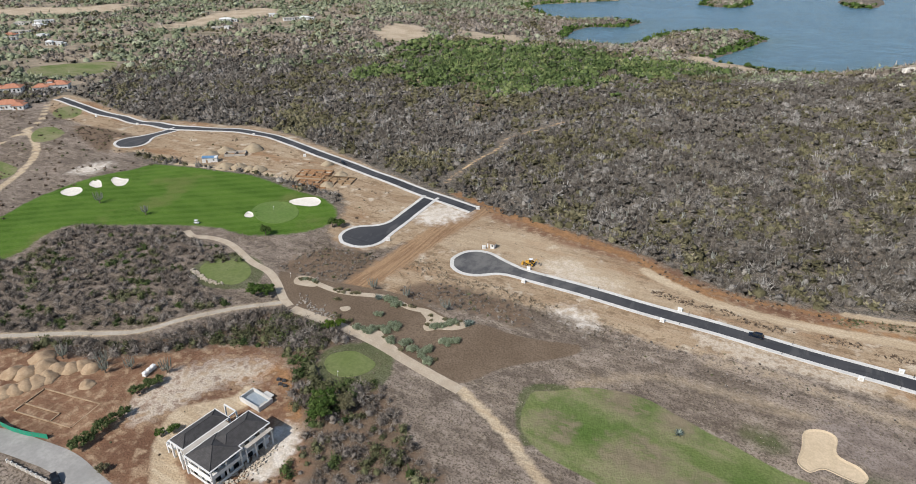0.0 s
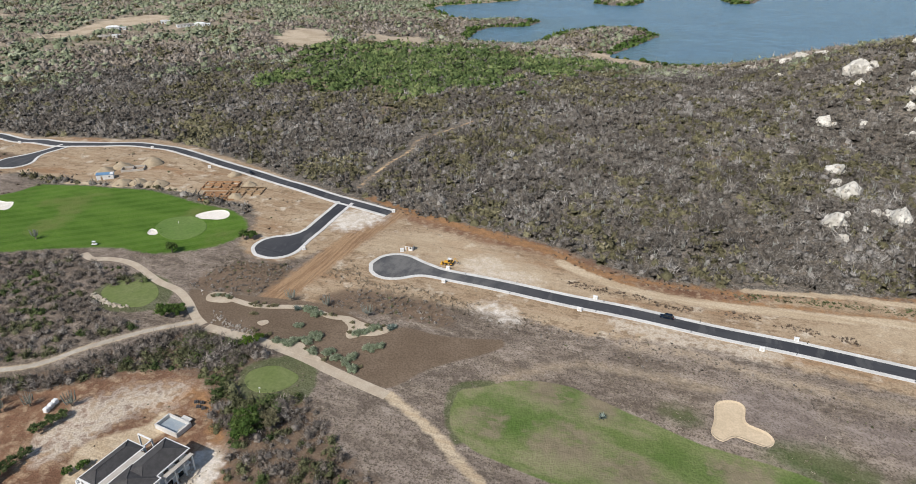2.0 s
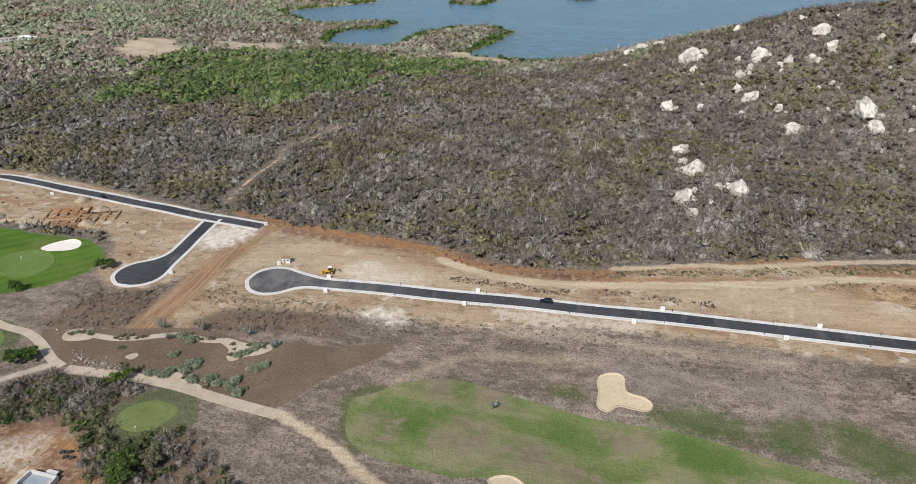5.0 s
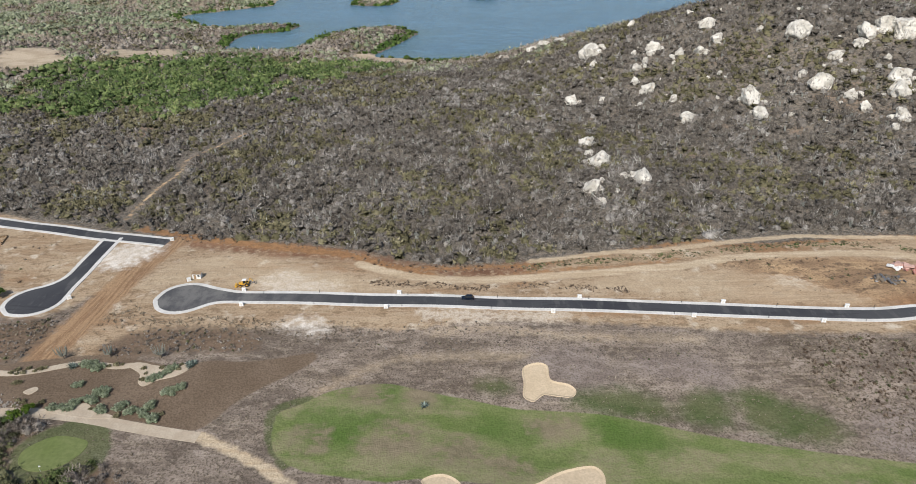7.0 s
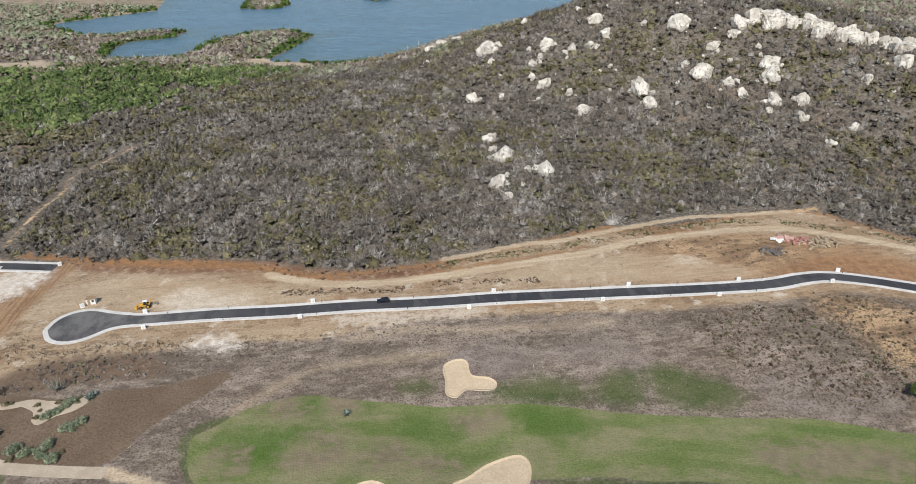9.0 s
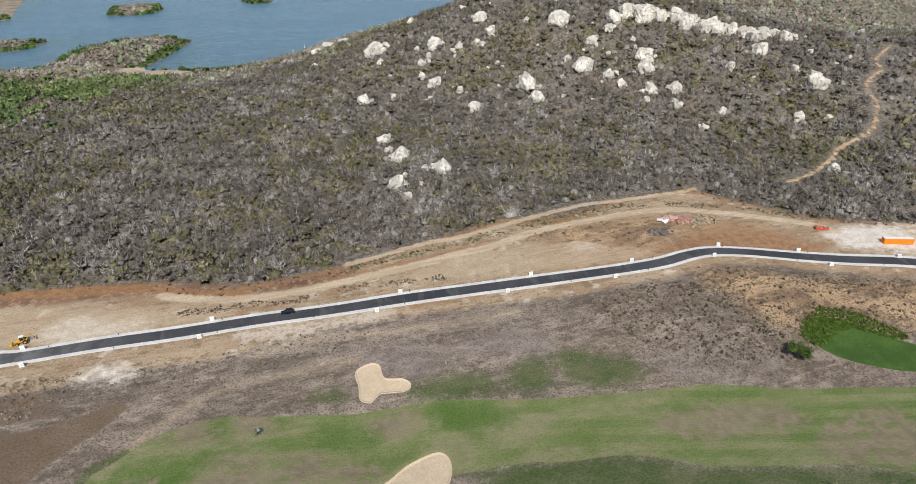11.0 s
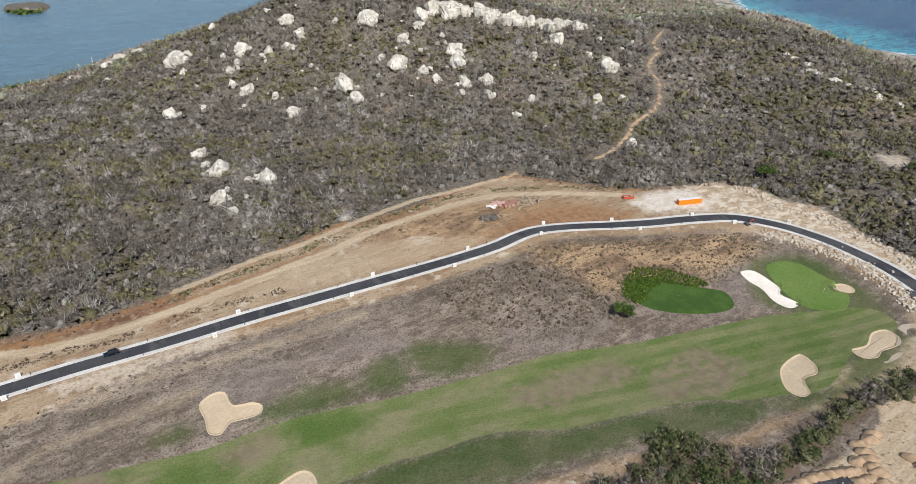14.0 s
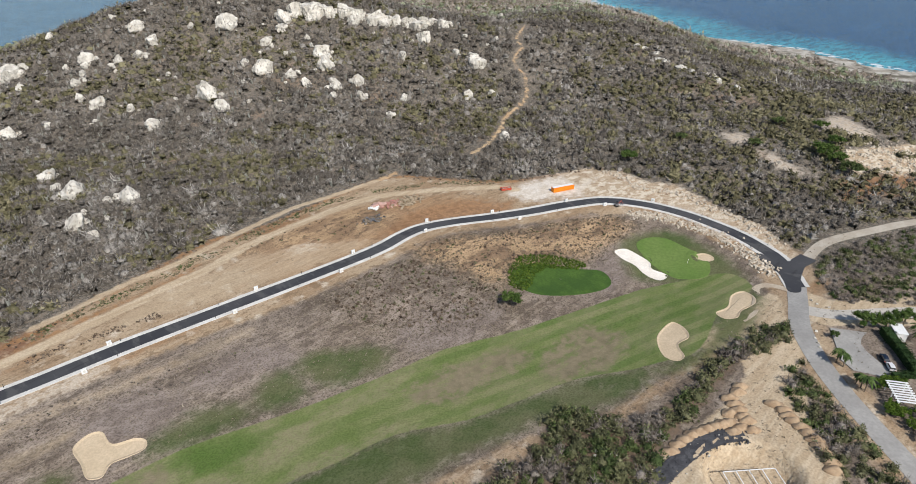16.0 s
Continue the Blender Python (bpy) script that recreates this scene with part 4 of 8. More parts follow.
water("water", OCEAN, SEA_WATER, "deep blue open sea, turquoise along the shore")


# ---- roads, kerbs and paths ----
def resample(line, step):
    p = np.array(line, float)
    s = np.concatenate([[0], np.cumsum(np.hypot(*np.diff(p, axis=0).T))])
    u = np.linspace(0, s[-1], max(int(s[-1] / step), 2) + 1)
    return np.stack([np.interp(u, s, p[:, i]) for i in range(2)], 1), u


def normals(p):
    t = np.gradient(p, axis=0)
    t /= np.linalg.norm(t, axis=1)[:, None] + 1e-9
    return np.stack([-t[:, 1], t[:, 0]], 1)


def strip(name, left, right, lift, mat, label, category="road", across=3, deep=0.4, parent=None):
    """A slab between two lines, draped over the ground, with sides that go down into it."""
    rows = [left + (right - left) * i / across for i in range(across + 1)]
    low = [rows[0], *rows, rows[-1]]
    verts, n = [], len(left)
    for j, r in enumerate(low):
        z = land(r[:, 0], r[:, 1]) + (lift if 0 < j < len(low) - 1 else lift - deep)
        verts.append(np.stack([r[:, 0], r[:, 1], z], 1))
    faces = [(j * n + i, (j + 1) * n + i, (j + 1) * n + i + 1, j * n + i + 1) for j in range(len(low) - 1) for i in range(n - 1)]
    ob = new(name, fast_mesh(name, np.concatenate(verts), faces, mat))
    return tagged(ob, label, category, kind="structure")


def lane(name, line, half, lift, mat, label, category="road", step=2.0, bulb=None, deep=0.4):
    """A lane along a line; with a bulb (radius) at its first point it swells into a turning circle. Returns its two edges."""
    p, s = resample(smooth_loop(line, False, 6), step)
    w = np.full(len(p), float(half))
    if bulb:
        first = np.stack([np.interp(np.arange(-bulb, 0, 1.0), [-1e3, 0], [0, 1]) * 0 + p[0, i] + (p[0, i] - p[1, i]) / step * -np.arange(-bulb, 0, 1.0) for i in range(2)], 1)
        p = np.concatenate([first, p])
        s = np.concatenate([np.arange(-bulb, 0, 1.0), s])
        circle = np.sqrt(np.maximum(bulb ** 2 - s ** 2, 0.05)) * (s < bulb)
        flare = half + (bulb * 0.78 - half) * (1 - np.clip((s - 0.55 * bulb) / (1.5 * bulb), 0, 1)) ** 2
        w = np.where(s < 0.55 * bulb, circle, np.maximum(circle, flare))
        w = np.convolve(np.pad(w, 1, "edge"), np.ones(3) / 3, "valid")
        w[0] = 0.3
    nrm = normals(p)
    left, right = p + nrm * w[:, None], p - nrm * w[:, None]
    strip(name, left, right, lift, mat, label, category, across=4, deep=deep)
    return left, right


def kerb(edge, out, label="pale concrete kerb and footway along the new road"):
    """A raised concrete kerb outside an edge; out: +1 or -1, the side on which it lies."""
    p, _ = resample(edge, 2.0)
    nrm = normals(p) * out
    strip("kerb", p - nrm * 0.02, p + nrm * 1.6, 0.18, CONCRETE, label, "kerb", across=2, deep=0.6)


EAST_L, EAST_R = lane("road", ROAD_EAST, 2.85, 0.10, ASPHALT, "freshly laid black asphalt road with a turning circle", bulb=9.8)
kerb(np.concatenate([EAST_R[::-1], EAST_L]), 1)
WEST_L, WEST_R = lane("road", ROAD_WEST, 2.85, 0.10, ASPHALT, "freshly laid black asphalt road winding along the scrub")
kerb(WEST_L, 1), kerb(WEST_R, -1)
B_L, B_R = lane("road", STEM_B[::-1], 3.0, 0.13, ASPHALT, "black asphalt side street ending in a turning circle", bulb=9.8)
kerb(np.concatenate([B_R[::-1], B_L]), 1)
A_L, A_R = lane("road", STEM_A[::-1], 3.0, 0.13, ASPHALT, "black asphalt side street ending in a turning circle", bulb=9.8)
kerb(np.concatenate([A_R[::-1], A_L]), 1)
lane("road", SPUR, 3.5, 0.12, ASPHALT, "short black asphalt spur at the junction")
lane("road", OLD_ROAD, 3.4, 0.08, OLD_ASPHALT, "worn grey asphalt road")
lane("road", SIDE_ROAD, 3.4, 0.06, PALE_ASPHALT, "worn grey asphalt side road")
lane("road", GRAVEL_ROAD, 2.4, 0.06, GRAVEL, "pale gravel road through the scrub")
lane("road", SITE_ROAD, 3.6, 0.08, OLD_ASPHALT, "worn grey asphalt street past the building site")
lane("path", CART_PATH, 1.6, 0.06, PATH, "sandy concrete golf cart path", "path")
lane("path", CONCRETE_PATH, 2.0, 0.06, PATH, "sandy concrete golf cart path", "path")
lane("path", WOOD_PATH, 1.05, 0.05, GRAVEL, "sandy path through the scrub", "path")


# ---- greens and bunkers ----
from mathutils.geometry import tessellate_polygon


def patch(name, outline, lift, mat, label, category, bowl=False):
    """A closed sheet with its own soft rim, laid on the ground."""
    edge = np.array(smooth_loop(outline, True, 5))
    turn = sum(edge[k - 1][0] * edge[k][1] - edge[k][0] * edge[k - 1][1] for k in range(len(edge)))
    inward = normals(np.concatenate([edge[-1:], edge, edge[:1]]))[1:-1] * (1 if turn > 0 else -1)
    rings = [edge, edge + inward * 0.25, edge + inward * 0.9]
    verts, n = [], len(edge)
    for j, r in enumerate(rings):
        z = scooped(r[:, 0].copy(), r[:, 1].copy()) + (lift if j else -0.25)
        verts.append(np.stack([r[:, 0], r[:, 1], z], 1))
    verts = np.concatenate(verts)
    faces = [(j * n + i, j * n + (i + 1) % n, (j + 1) * n + (i + 1) % n, (j + 1) * n + i) for j in range(2) for i in range(n)]
    if bowl:
        faces += [tuple(2 * n + q for q in tri) for tri in tessellate_polygon([[Vector((*q, 0)) for q in rings[2]]])]
    else:
        mid = edge.mean(0)
        for u in (0.8, 0.6, 0.4, 0.2, 0.02):
            r = mid + (rings[2] - mid) * u
            k = len(verts)
            verts = np.concatenate([verts, np.stack([r[:, 0], r[:, 1], scooped(r[:, 0].copy(), r[:, 1].copy()) + lift], 1)])
            faces += [(k - n + i, k - n + (i + 1) % n, k + (i + 1) % n, k + i) for i in range(n)]
    return tagged(new(name, mesh_from(name, verts, faces, mat)), label, category, kind="structure")


for i, outline in enumerate(BUNKERS):
    pale = i in (4, 6, 7, 8, 9, 10)
    patch("bunker", outline, 0.14, WHITE_SAND if pale else SAND, "golf bunker filled with %s sand" % ("white" if pale else "tan"), "bunker", True)
for outline, mat, label in ((LEFT_GREEN, GREEN, "closely mown putting green"), (SMALL_GREEN_A, PALE_GREEN, "small worn tee green beside the cart path"),
                            (SMALL_GREEN_B, PALE_GREEN, "small worn tee green behind the trees"), (EAST_GREEN, GREEN, "closely mown putting green beside a white bunker")):
    patch("green", outline, 0.10, mat, label, "putting green")
patch("road", JUNCTION, 0.21, ASPHALT, "black asphalt mouth of the road junction", "road", True)
patch("grass_basin", POND_LAWN, 0.12, POND, "basin of rank dark green grass", "grass")
for outline in (SAND_BLOB, SAND_BAND, SAND_SPOT, SAND_STRIP_W):
    patch("sand_bed", outline, 0.12, PATH, "pale sand bed in the planted area", "sand", True)
lane("sand_bed", SAND_STRIP, 1.3, 0.10, PATH, "winding pale sand bed in the planted area", "sand")


# ---- scrub and woods ----
def tufts(px, py, pz, radius, height, tint, count, long, wide, seed, up=0.3):
    """Many small leaves and twigs on domes; one dome for each plant. Returns vertices, triangles and tints."""
    rng = np.random.RandomState(seed)
    n = len(px)
    az, ce = rng.uniform(0, 6.283, (n, count)), rng.uniform(-0.12, 1.0, (n, count))
    sh = np.sqrt(np.maximum(1 - ce ** 2, 0))
    d = np.stack([np.cos(az) * sh, np.sin(az) * sh, ce], 2)
    lump = 0.72 + 0.28 * np.sin(az * rng.randint(2, 4, (n, 1)) + rng.uniform(0, 6, (n, 1)))
    r = rng.uniform(0.55, 1.0, (n, count)) * lump
    base = np.stack([px, py, pz], 1)[:, None]
    size = np.stack([radius, radius, height], 1)[:, None]
    c = base + d * r[..., None] * size
    c[..., 2] += 0.08 * height[:, None]
    out = d + rng.normal(0, 0.75, d.shape)
    out[..., 2] += up
    out /= np.linalg.norm(out, axis=2)[..., None]
    side = np.cross(out, rng.normal(0, 1, d.shape))
    side /= np.linalg.norm(side, axis=2)[..., None] + 1e-6
    scale = (radius[:, None] * rng.uniform(0.6, 1.35, (n, count)))[..., None]
    a = c - side * wide * scale
    b = c + side * wide * scale
    e = c + out * long * scale + side * rng.normal(0, 0.3, (n, count, 1)) * wide * scale
    v = np.stack([a, b, e], 2).reshape(-1, 3)
    return v, np.repeat(tint, count)


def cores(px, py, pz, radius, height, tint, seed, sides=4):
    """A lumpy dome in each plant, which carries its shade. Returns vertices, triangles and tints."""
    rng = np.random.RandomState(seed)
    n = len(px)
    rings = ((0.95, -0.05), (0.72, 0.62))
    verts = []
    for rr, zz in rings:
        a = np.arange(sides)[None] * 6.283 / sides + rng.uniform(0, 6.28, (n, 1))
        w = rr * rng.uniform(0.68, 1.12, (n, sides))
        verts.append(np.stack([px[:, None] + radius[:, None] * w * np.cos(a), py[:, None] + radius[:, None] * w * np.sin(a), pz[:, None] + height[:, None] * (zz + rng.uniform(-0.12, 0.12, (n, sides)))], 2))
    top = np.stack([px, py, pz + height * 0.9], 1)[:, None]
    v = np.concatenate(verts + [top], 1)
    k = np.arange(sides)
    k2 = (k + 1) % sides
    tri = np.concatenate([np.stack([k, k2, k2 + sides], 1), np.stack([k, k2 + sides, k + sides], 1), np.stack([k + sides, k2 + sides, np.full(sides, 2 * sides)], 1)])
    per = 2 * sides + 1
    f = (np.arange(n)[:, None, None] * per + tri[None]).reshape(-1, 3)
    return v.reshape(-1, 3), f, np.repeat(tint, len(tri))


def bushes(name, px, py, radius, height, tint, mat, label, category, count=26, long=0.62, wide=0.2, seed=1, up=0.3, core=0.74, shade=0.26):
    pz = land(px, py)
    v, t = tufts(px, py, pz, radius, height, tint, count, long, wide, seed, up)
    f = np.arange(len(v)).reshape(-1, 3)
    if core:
        # core tinted darker than the twigs: shade inside the bush put into colour
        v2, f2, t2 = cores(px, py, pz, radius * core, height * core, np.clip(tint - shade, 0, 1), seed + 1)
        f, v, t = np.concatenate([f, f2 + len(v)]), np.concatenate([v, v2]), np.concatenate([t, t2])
    me = fast_mesh(name, v, f, mat, True)
    set_attr(me, "tint", t, "FACE")
    return tagged(new(name, me), label, category, kind="stuff")


def jitter(lo_x, hi_x, lo_y, hi_y, cell, seed):
    rng = np.random.RandomState(seed)
    x, y = np.meshgrid(np.arange(lo_x, hi_x, cell), np.arange(lo_y, hi_y, cell))
    x, y = x.ravel(), y.ravel()
    return x + rng.uniform(-0.5, 0.5, len(x)) * cell, y + rng.uniform(-0.5, 0.5, len(x)) * cell, rng


def dry_land(px, py):
    d = np.minimum(signed(px, py, BAY), signed(px, py, OCEAN))
    for isle in ISLES:
        d = np.maximum(d, -signed(px, py, isle))
    return d


ALL_TRACKS = [(ROAD_EAST, 9), (ROAD_WEST, 8), (NORTH_TRACK, 5), (NORTH_TRACK_E, 4.5), (UPPER_TRACK, 3), (HILL_TRAIL, 3.0), (RED_TRAIL, 2.7), (GRAVEL_ROAD, 4), (OLD_ROAD, 6), (SIDE_ROAD, 6)]


def wild(px, py):
    """Where scrub grows north of the road: distance to the cleared land."""
    d = zone_distance(px, py, [CORRIDOR, WEST_DIRT, BANK, ROUGH_EDGE, LEFT_FAIRWAY, GOLF_WEST, TEE_A, PLANT_CORNER, CUTROCK, CLEAR_G, CLEAR_I], ALL_TRACKS)
    ragged = zone_distance(px, py, [QUARRY, CLEAR_E, CLEAR_F, CLEAR_H]) + 9 * waves(px, py, 34, 41) + 6 * waves(px, py, 13, 42)
    streaks = zone_distance(px, py, [STREAK_1, STREAK_2, STREAK_3]) + 2.0 * waves(px, py, 9, 47) - 0.5
    return np.minimum(np.minimum(d, ragged), streaks)


for cell, near, far, tall, seed in ((3.2, 0, 430, 1.0, 11), (3.7, 430, 700, 1.1, 12), (5.6, 700, 1500, 0.95, 13)):
    x, y, rng = jitter(-far, far, -60, far, cell, seed)
    away = np.hypot(x, y)
    ok = (away >= near) & (away < far) & (y > -0.25 * x - 60) & (np.abs(x) < 2.4 * (y + 190))
    x, y = x[ok], y[ok]
    gap = waves(x, y, 60, 21) + 0.6 * waves(x, y, 22, 22)
    d = wild(x, y)
    keep = (d > 1.5) & (dry_land(x, y) > 2) & (signed(x, y, OCEAN) > 54 + 16 * waves(x, y, 60, 24) + 8 * waves(x, y, 17, 25)) & (rng.uniform(size=len(x)) < 0.93 - 0.3 * (gap > 0.8))
    suburb = zone_distance(x, y, [SUBURB])
    keep &= (suburb > 0) | (zone_distance(x, y, [FAR_GREEN]) < 0) | (rng.uniform(size=len(x)) < np.where(waves(x, y, 120, 23) + 0.7 * waves(x, y, 45, 43) > -0.1, 0.92, 0.3))
    keep &= zone_distance(x, y, [FAR_FAIRWAY]) > 3
    x, y = x[keep], y[keep]
    n = len(x)
    pick = rng.uniform(size=n)
    town = zone_distance(x, y, [SUBURB]) < 0
    valley = (signed(x, y, smooth_loop(DEEP_GREEN, True, 2)) + 34 * waves(x, y, 90, 31) + 26 * waves(x, y, 34, 35) + 45 * (pick - 0.35) + 14 < 0) & (pick < 0.72)
    mangrove = ~valley & (dry_land(x, y) < 14 + 10 * waves(x, y, 60, 33))
    distant = ~valley & ~mangrove & ((town & (waves(x, y, 110, 45) + 0.7 * waves(x, y, 42, 46) + 1.6 * (pick - 0.5) > 0.15)) | ((np.hypot(x, y) > 640) & (pick < 0.12 + 0.25 * waves(x, y, 120, 36))))
    east = np.exp(-((x - 420) / 130) ** 2 - ((y - 110) / 110) ** 2)
    fringe = np.exp(-(np.maximum(signed(x, y, smooth_loop(DEEP_GREEN, True, 2)), 0) / 45) ** 2)
    olive = ~valley & ~mangrove & ~distant & (pick < 0.26 + 0.55 * east + 0.4 * fringe + 0.5 * np.clip(waves(x, y, 110, 32) + 0.8 * waves(x, y, 34, 37) - 0.15, -0.6, 1.2))
    dry = ~valley & ~mangrove & ~distant & ~olive
    r = np.clip(np.exp(rng.normal(0.60, 0.42, n)) * (1 + 0.14 * waves(x, y, 19, 44)), 0.75, 3.6) * tall * cell / 2.9
    r *= 1.14 if cell < 3.5 else 1.0
    h = np.minimum(r * rng.uniform(0.6, 1.1, n) + 0.3, 3.0 * cell / 2.9)
    tint = np.clip(0.44 + 0.05 * east + 0.26 * waves(x, y, 90, 34) + 0.24 * waves(x, y, 26, 38) + (0.12 + 0.2 * valley) * waves(x, y, 14, 39) + rng.normal(0, 0.24, n), 0, 1)
    twigs = 24 if cell < 3.5 else 14 if cell < 5 else 6
    for mask, mat, label, name, grow in ((dry, HAZED_DRY if cell > 5 else DRY, "leafless grey-brown thorn scrub covering the hillside", "scrub", 1.0),
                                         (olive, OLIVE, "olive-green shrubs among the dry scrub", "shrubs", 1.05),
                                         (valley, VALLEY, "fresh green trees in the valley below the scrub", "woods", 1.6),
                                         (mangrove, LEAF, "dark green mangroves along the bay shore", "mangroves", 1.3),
                                         (distant, HAZED_LEAF, "scattered grey-green trees between distant fields", "trees", 1.3)):
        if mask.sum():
            thin = mat in (DRY, HAZED_DRY)
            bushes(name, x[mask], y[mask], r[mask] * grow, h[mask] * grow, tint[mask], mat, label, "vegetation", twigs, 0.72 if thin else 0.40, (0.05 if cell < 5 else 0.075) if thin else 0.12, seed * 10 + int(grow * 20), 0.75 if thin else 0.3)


# ---- building blocks ----
def part(name, bm, mat, parent=None, label="", smooth=False):
    me = bpy.data.meshes.new(name)
    bm.to_mesh(me)
    bm.free()
    if smooth:
        me.polygons.foreach_set("use_smooth", np.full(len(me.polygons), True))
    me.materials.append(mat)
    ob = new(name, me)
    ob.parent = parent
    if label:
        ob["label"] = label
    return ob


def box(bm, x, y, z, sx, sy, sz, turn=0.0, bevel=0.0, tilt=0.0):
    """A box that stands on z, with its edges broken."""
    m = Matrix.Translation((x, y, z + sz / 2)) @ Matrix.Rotation(turn, 4, "Z") @ Matrix.Rotation(tilt, 4, "Y") @ Matrix.Diagonal((sx, sy, sz, 1))
    made = bmesh.ops.create_cube(bm, size=1.0, matrix=m)["verts"]
    if bevel:
        edges = list({e for v in made for e in v.link_edges})
        bmesh.ops.bevel(bm, geom=edges, offset=bevel, segments=1, affect="EDGES")
    return bm


def rod(bm, a, b, r0, r1=None, sides=8):
    """A tapered round bar from a to b."""
    a, b = Vector(a), Vector(b)
    m = Matrix.Translation((a + b) / 2) @ (b - a).to_track_quat("Z", "Y").to_matrix().to_4x4()
    bmesh.ops.create_cone(bm, cap_ends=True, segments=sides, radius1=r0, radius2=r0 if r1 is None else r1, depth=(b - a).length, matrix=m)
    return bm


def disc(bm, x, y, z, r, thick, axis="X", sides=16):
    m = Matrix.Translation((x, y, z)) @ (Matrix.Rotation(radians(90), 4, "Y") if axis == "X" else Matrix.Rotation(radians(90), 4, "X") if axis == "Y" else Matrix())
    bmesh.ops.create_cone(bm, cap_ends=True, segments=sides, radius1=r, radius2=r, depth=thick, matrix=m)
    return bm


def prism(bm, pts, z0, z1):
    """An upright prism over a plan outline."""
    low = [bm.verts.new((x, y, z0)) for x, y in pts]
    top = [bm.verts.new((x, y, z1)) for x, y in pts]
    n = len(pts)
    bm.faces.new(top), bm.faces.new(low[::-1])
    for i in range(n):
        bm.faces.new((low[i], low[(i + 1) % n], top[(i + 1) % n], top[i]))
    bmesh.ops.recalc_face_normals(bm, faces=bm.faces)
    return bm


def height(x, y):
    return float(land(np.array([x], float), np.array([y], float))[0])


def stand(name, x, y, label, category, turn=0.0, group="", up=0.0):
    """The empty at the base of a thing with parts."""
    ob = new(name)
    ob.matrix_world = Matrix.Translation((x, y, height(x, y) + up)) @ Matrix.Rotation(turn, 4, "Z")
    return tagged(ob, label, category, group)


def thing(name, bm, mat, x, y, label, category, turn=0.0, group="", up=0.0, smooth=False):
    """A thing of one mesh."""
    ob = part(name, bm, mat, None, "", smooth)
    ob.matrix_world = Matrix.Translation((x, y, height(x, y) + up)) @ Matrix.Rotation(turn, 4, "Z")
    return tagged(ob, label, category, group)


# ---- limestone boulders and the cliff ----
def boulder_mesh(seed, blocky):
    rng = np.random.RandomState(seed)
    bm = bmesh.new()
    bmesh.ops.create_icosphere(bm, subdivisions=3, radius=0.5)
    cuts = []
    for _ in range(9 + 5 * blocky):
        n = Vector(rng.normal(0, 1, 3)).normalized()
        cuts.append((n, rng.uniform(0.27, 0.42)))
    for v in bm.verts:
        p = v.co.copy()
        for n, d in cuts:
            over = p.dot(n) - d
            if over > 0:
                p -= n * over * 0.9
        q = p * 3.2 + Vector((seed, 0, 0))
        p *= 1 + 0.26 * noise.fractal(q, 0.75, 2.2, 5) + 0.07 * noise.noise(q * 6)
        v.co = p * 1.25
    me = bpy.data.meshes.new("boulder")
    bm.to_mesh(me)
    bm.free()
    me.materials.append(LIMESTONE)
    return me


def cliff_mesh(seed):
    """A tall block with upright, fluted faces and a broken top."""
    rng = np.random.RandomState(seed + 90)
    bm = bmesh.new()
    bmesh.ops.create_icosphere(bm, subdivisions=4, radius=0.72)
    cuts = [(Vector((math.cos(a), math.sin(a), rng.uniform(-0.12, 0.12))).normalized(), rng.uniform(0.36, 0.5)) for a in np.arange(7) * 0.9 + rng.uniform(-0.25, 0.25, 7)]
    cuts += [(Vector((rng.uniform(-0.3, 0.3), rng.uniform(-0.3, 0.3), 1)).normalized(), rng.uniform(0.36, 0.46)) for _ in range(2)]
    for v in bm.verts:
        p = v.co.copy()
        for n, d in cuts:
            over = p.dot(n) - d
            if over > 0:
                p -= n * over * 0.93
        q = Vector((p.x * 5, p.y * 5, p.z * 1.3)) + Vector((seed * 3, 0, 0))
        side = 1 + 0.20 * noise.fractal(q, 0.8, 2.1, 4) + 0.05 * noise.noise(p * 19)
        v.co = Vector((p.x * side, p.y * side, p.z * (1 + 0.16 * noise.noise(p * 4 + Vector((0, seed, 0))))))
    me = bpy.data.meshes.new("cliff_block")
    bm.to_mesh(me)
    bm.free()
    me.materials.append(LIMESTONE)
    return me


BOULDER_MESHES = [boulder_mesh(s, s % 2) for s in range(6)]
CLIFF_MESHES = [cliff_mesh(s) for s in range(5)]


def boulder(x, y, size, k, tall, name, label, category, group):
    rng = random.Random(k * 7 + 3)
    ob = new(name, CLIFF_MESHES[k % 5] if name == "cliff_block" else BOULDER_MESHES[k % 6])
    ob.location = (x, y, height(x, y) + size * tall * 0.22)
    ob.rotation_euler = (rng.uniform(-0.3, 0.3), rng.uniform(-0.3, 0.3), rng.uniform(0, 6.28))
    ob.scale = (size * rng.uniform(0.9, 1.1), size * rng.uniform(0.75, 1.0), size * tall * rng.uniform(0.9, 1.1))
    return tagged(ob, label, category, group)


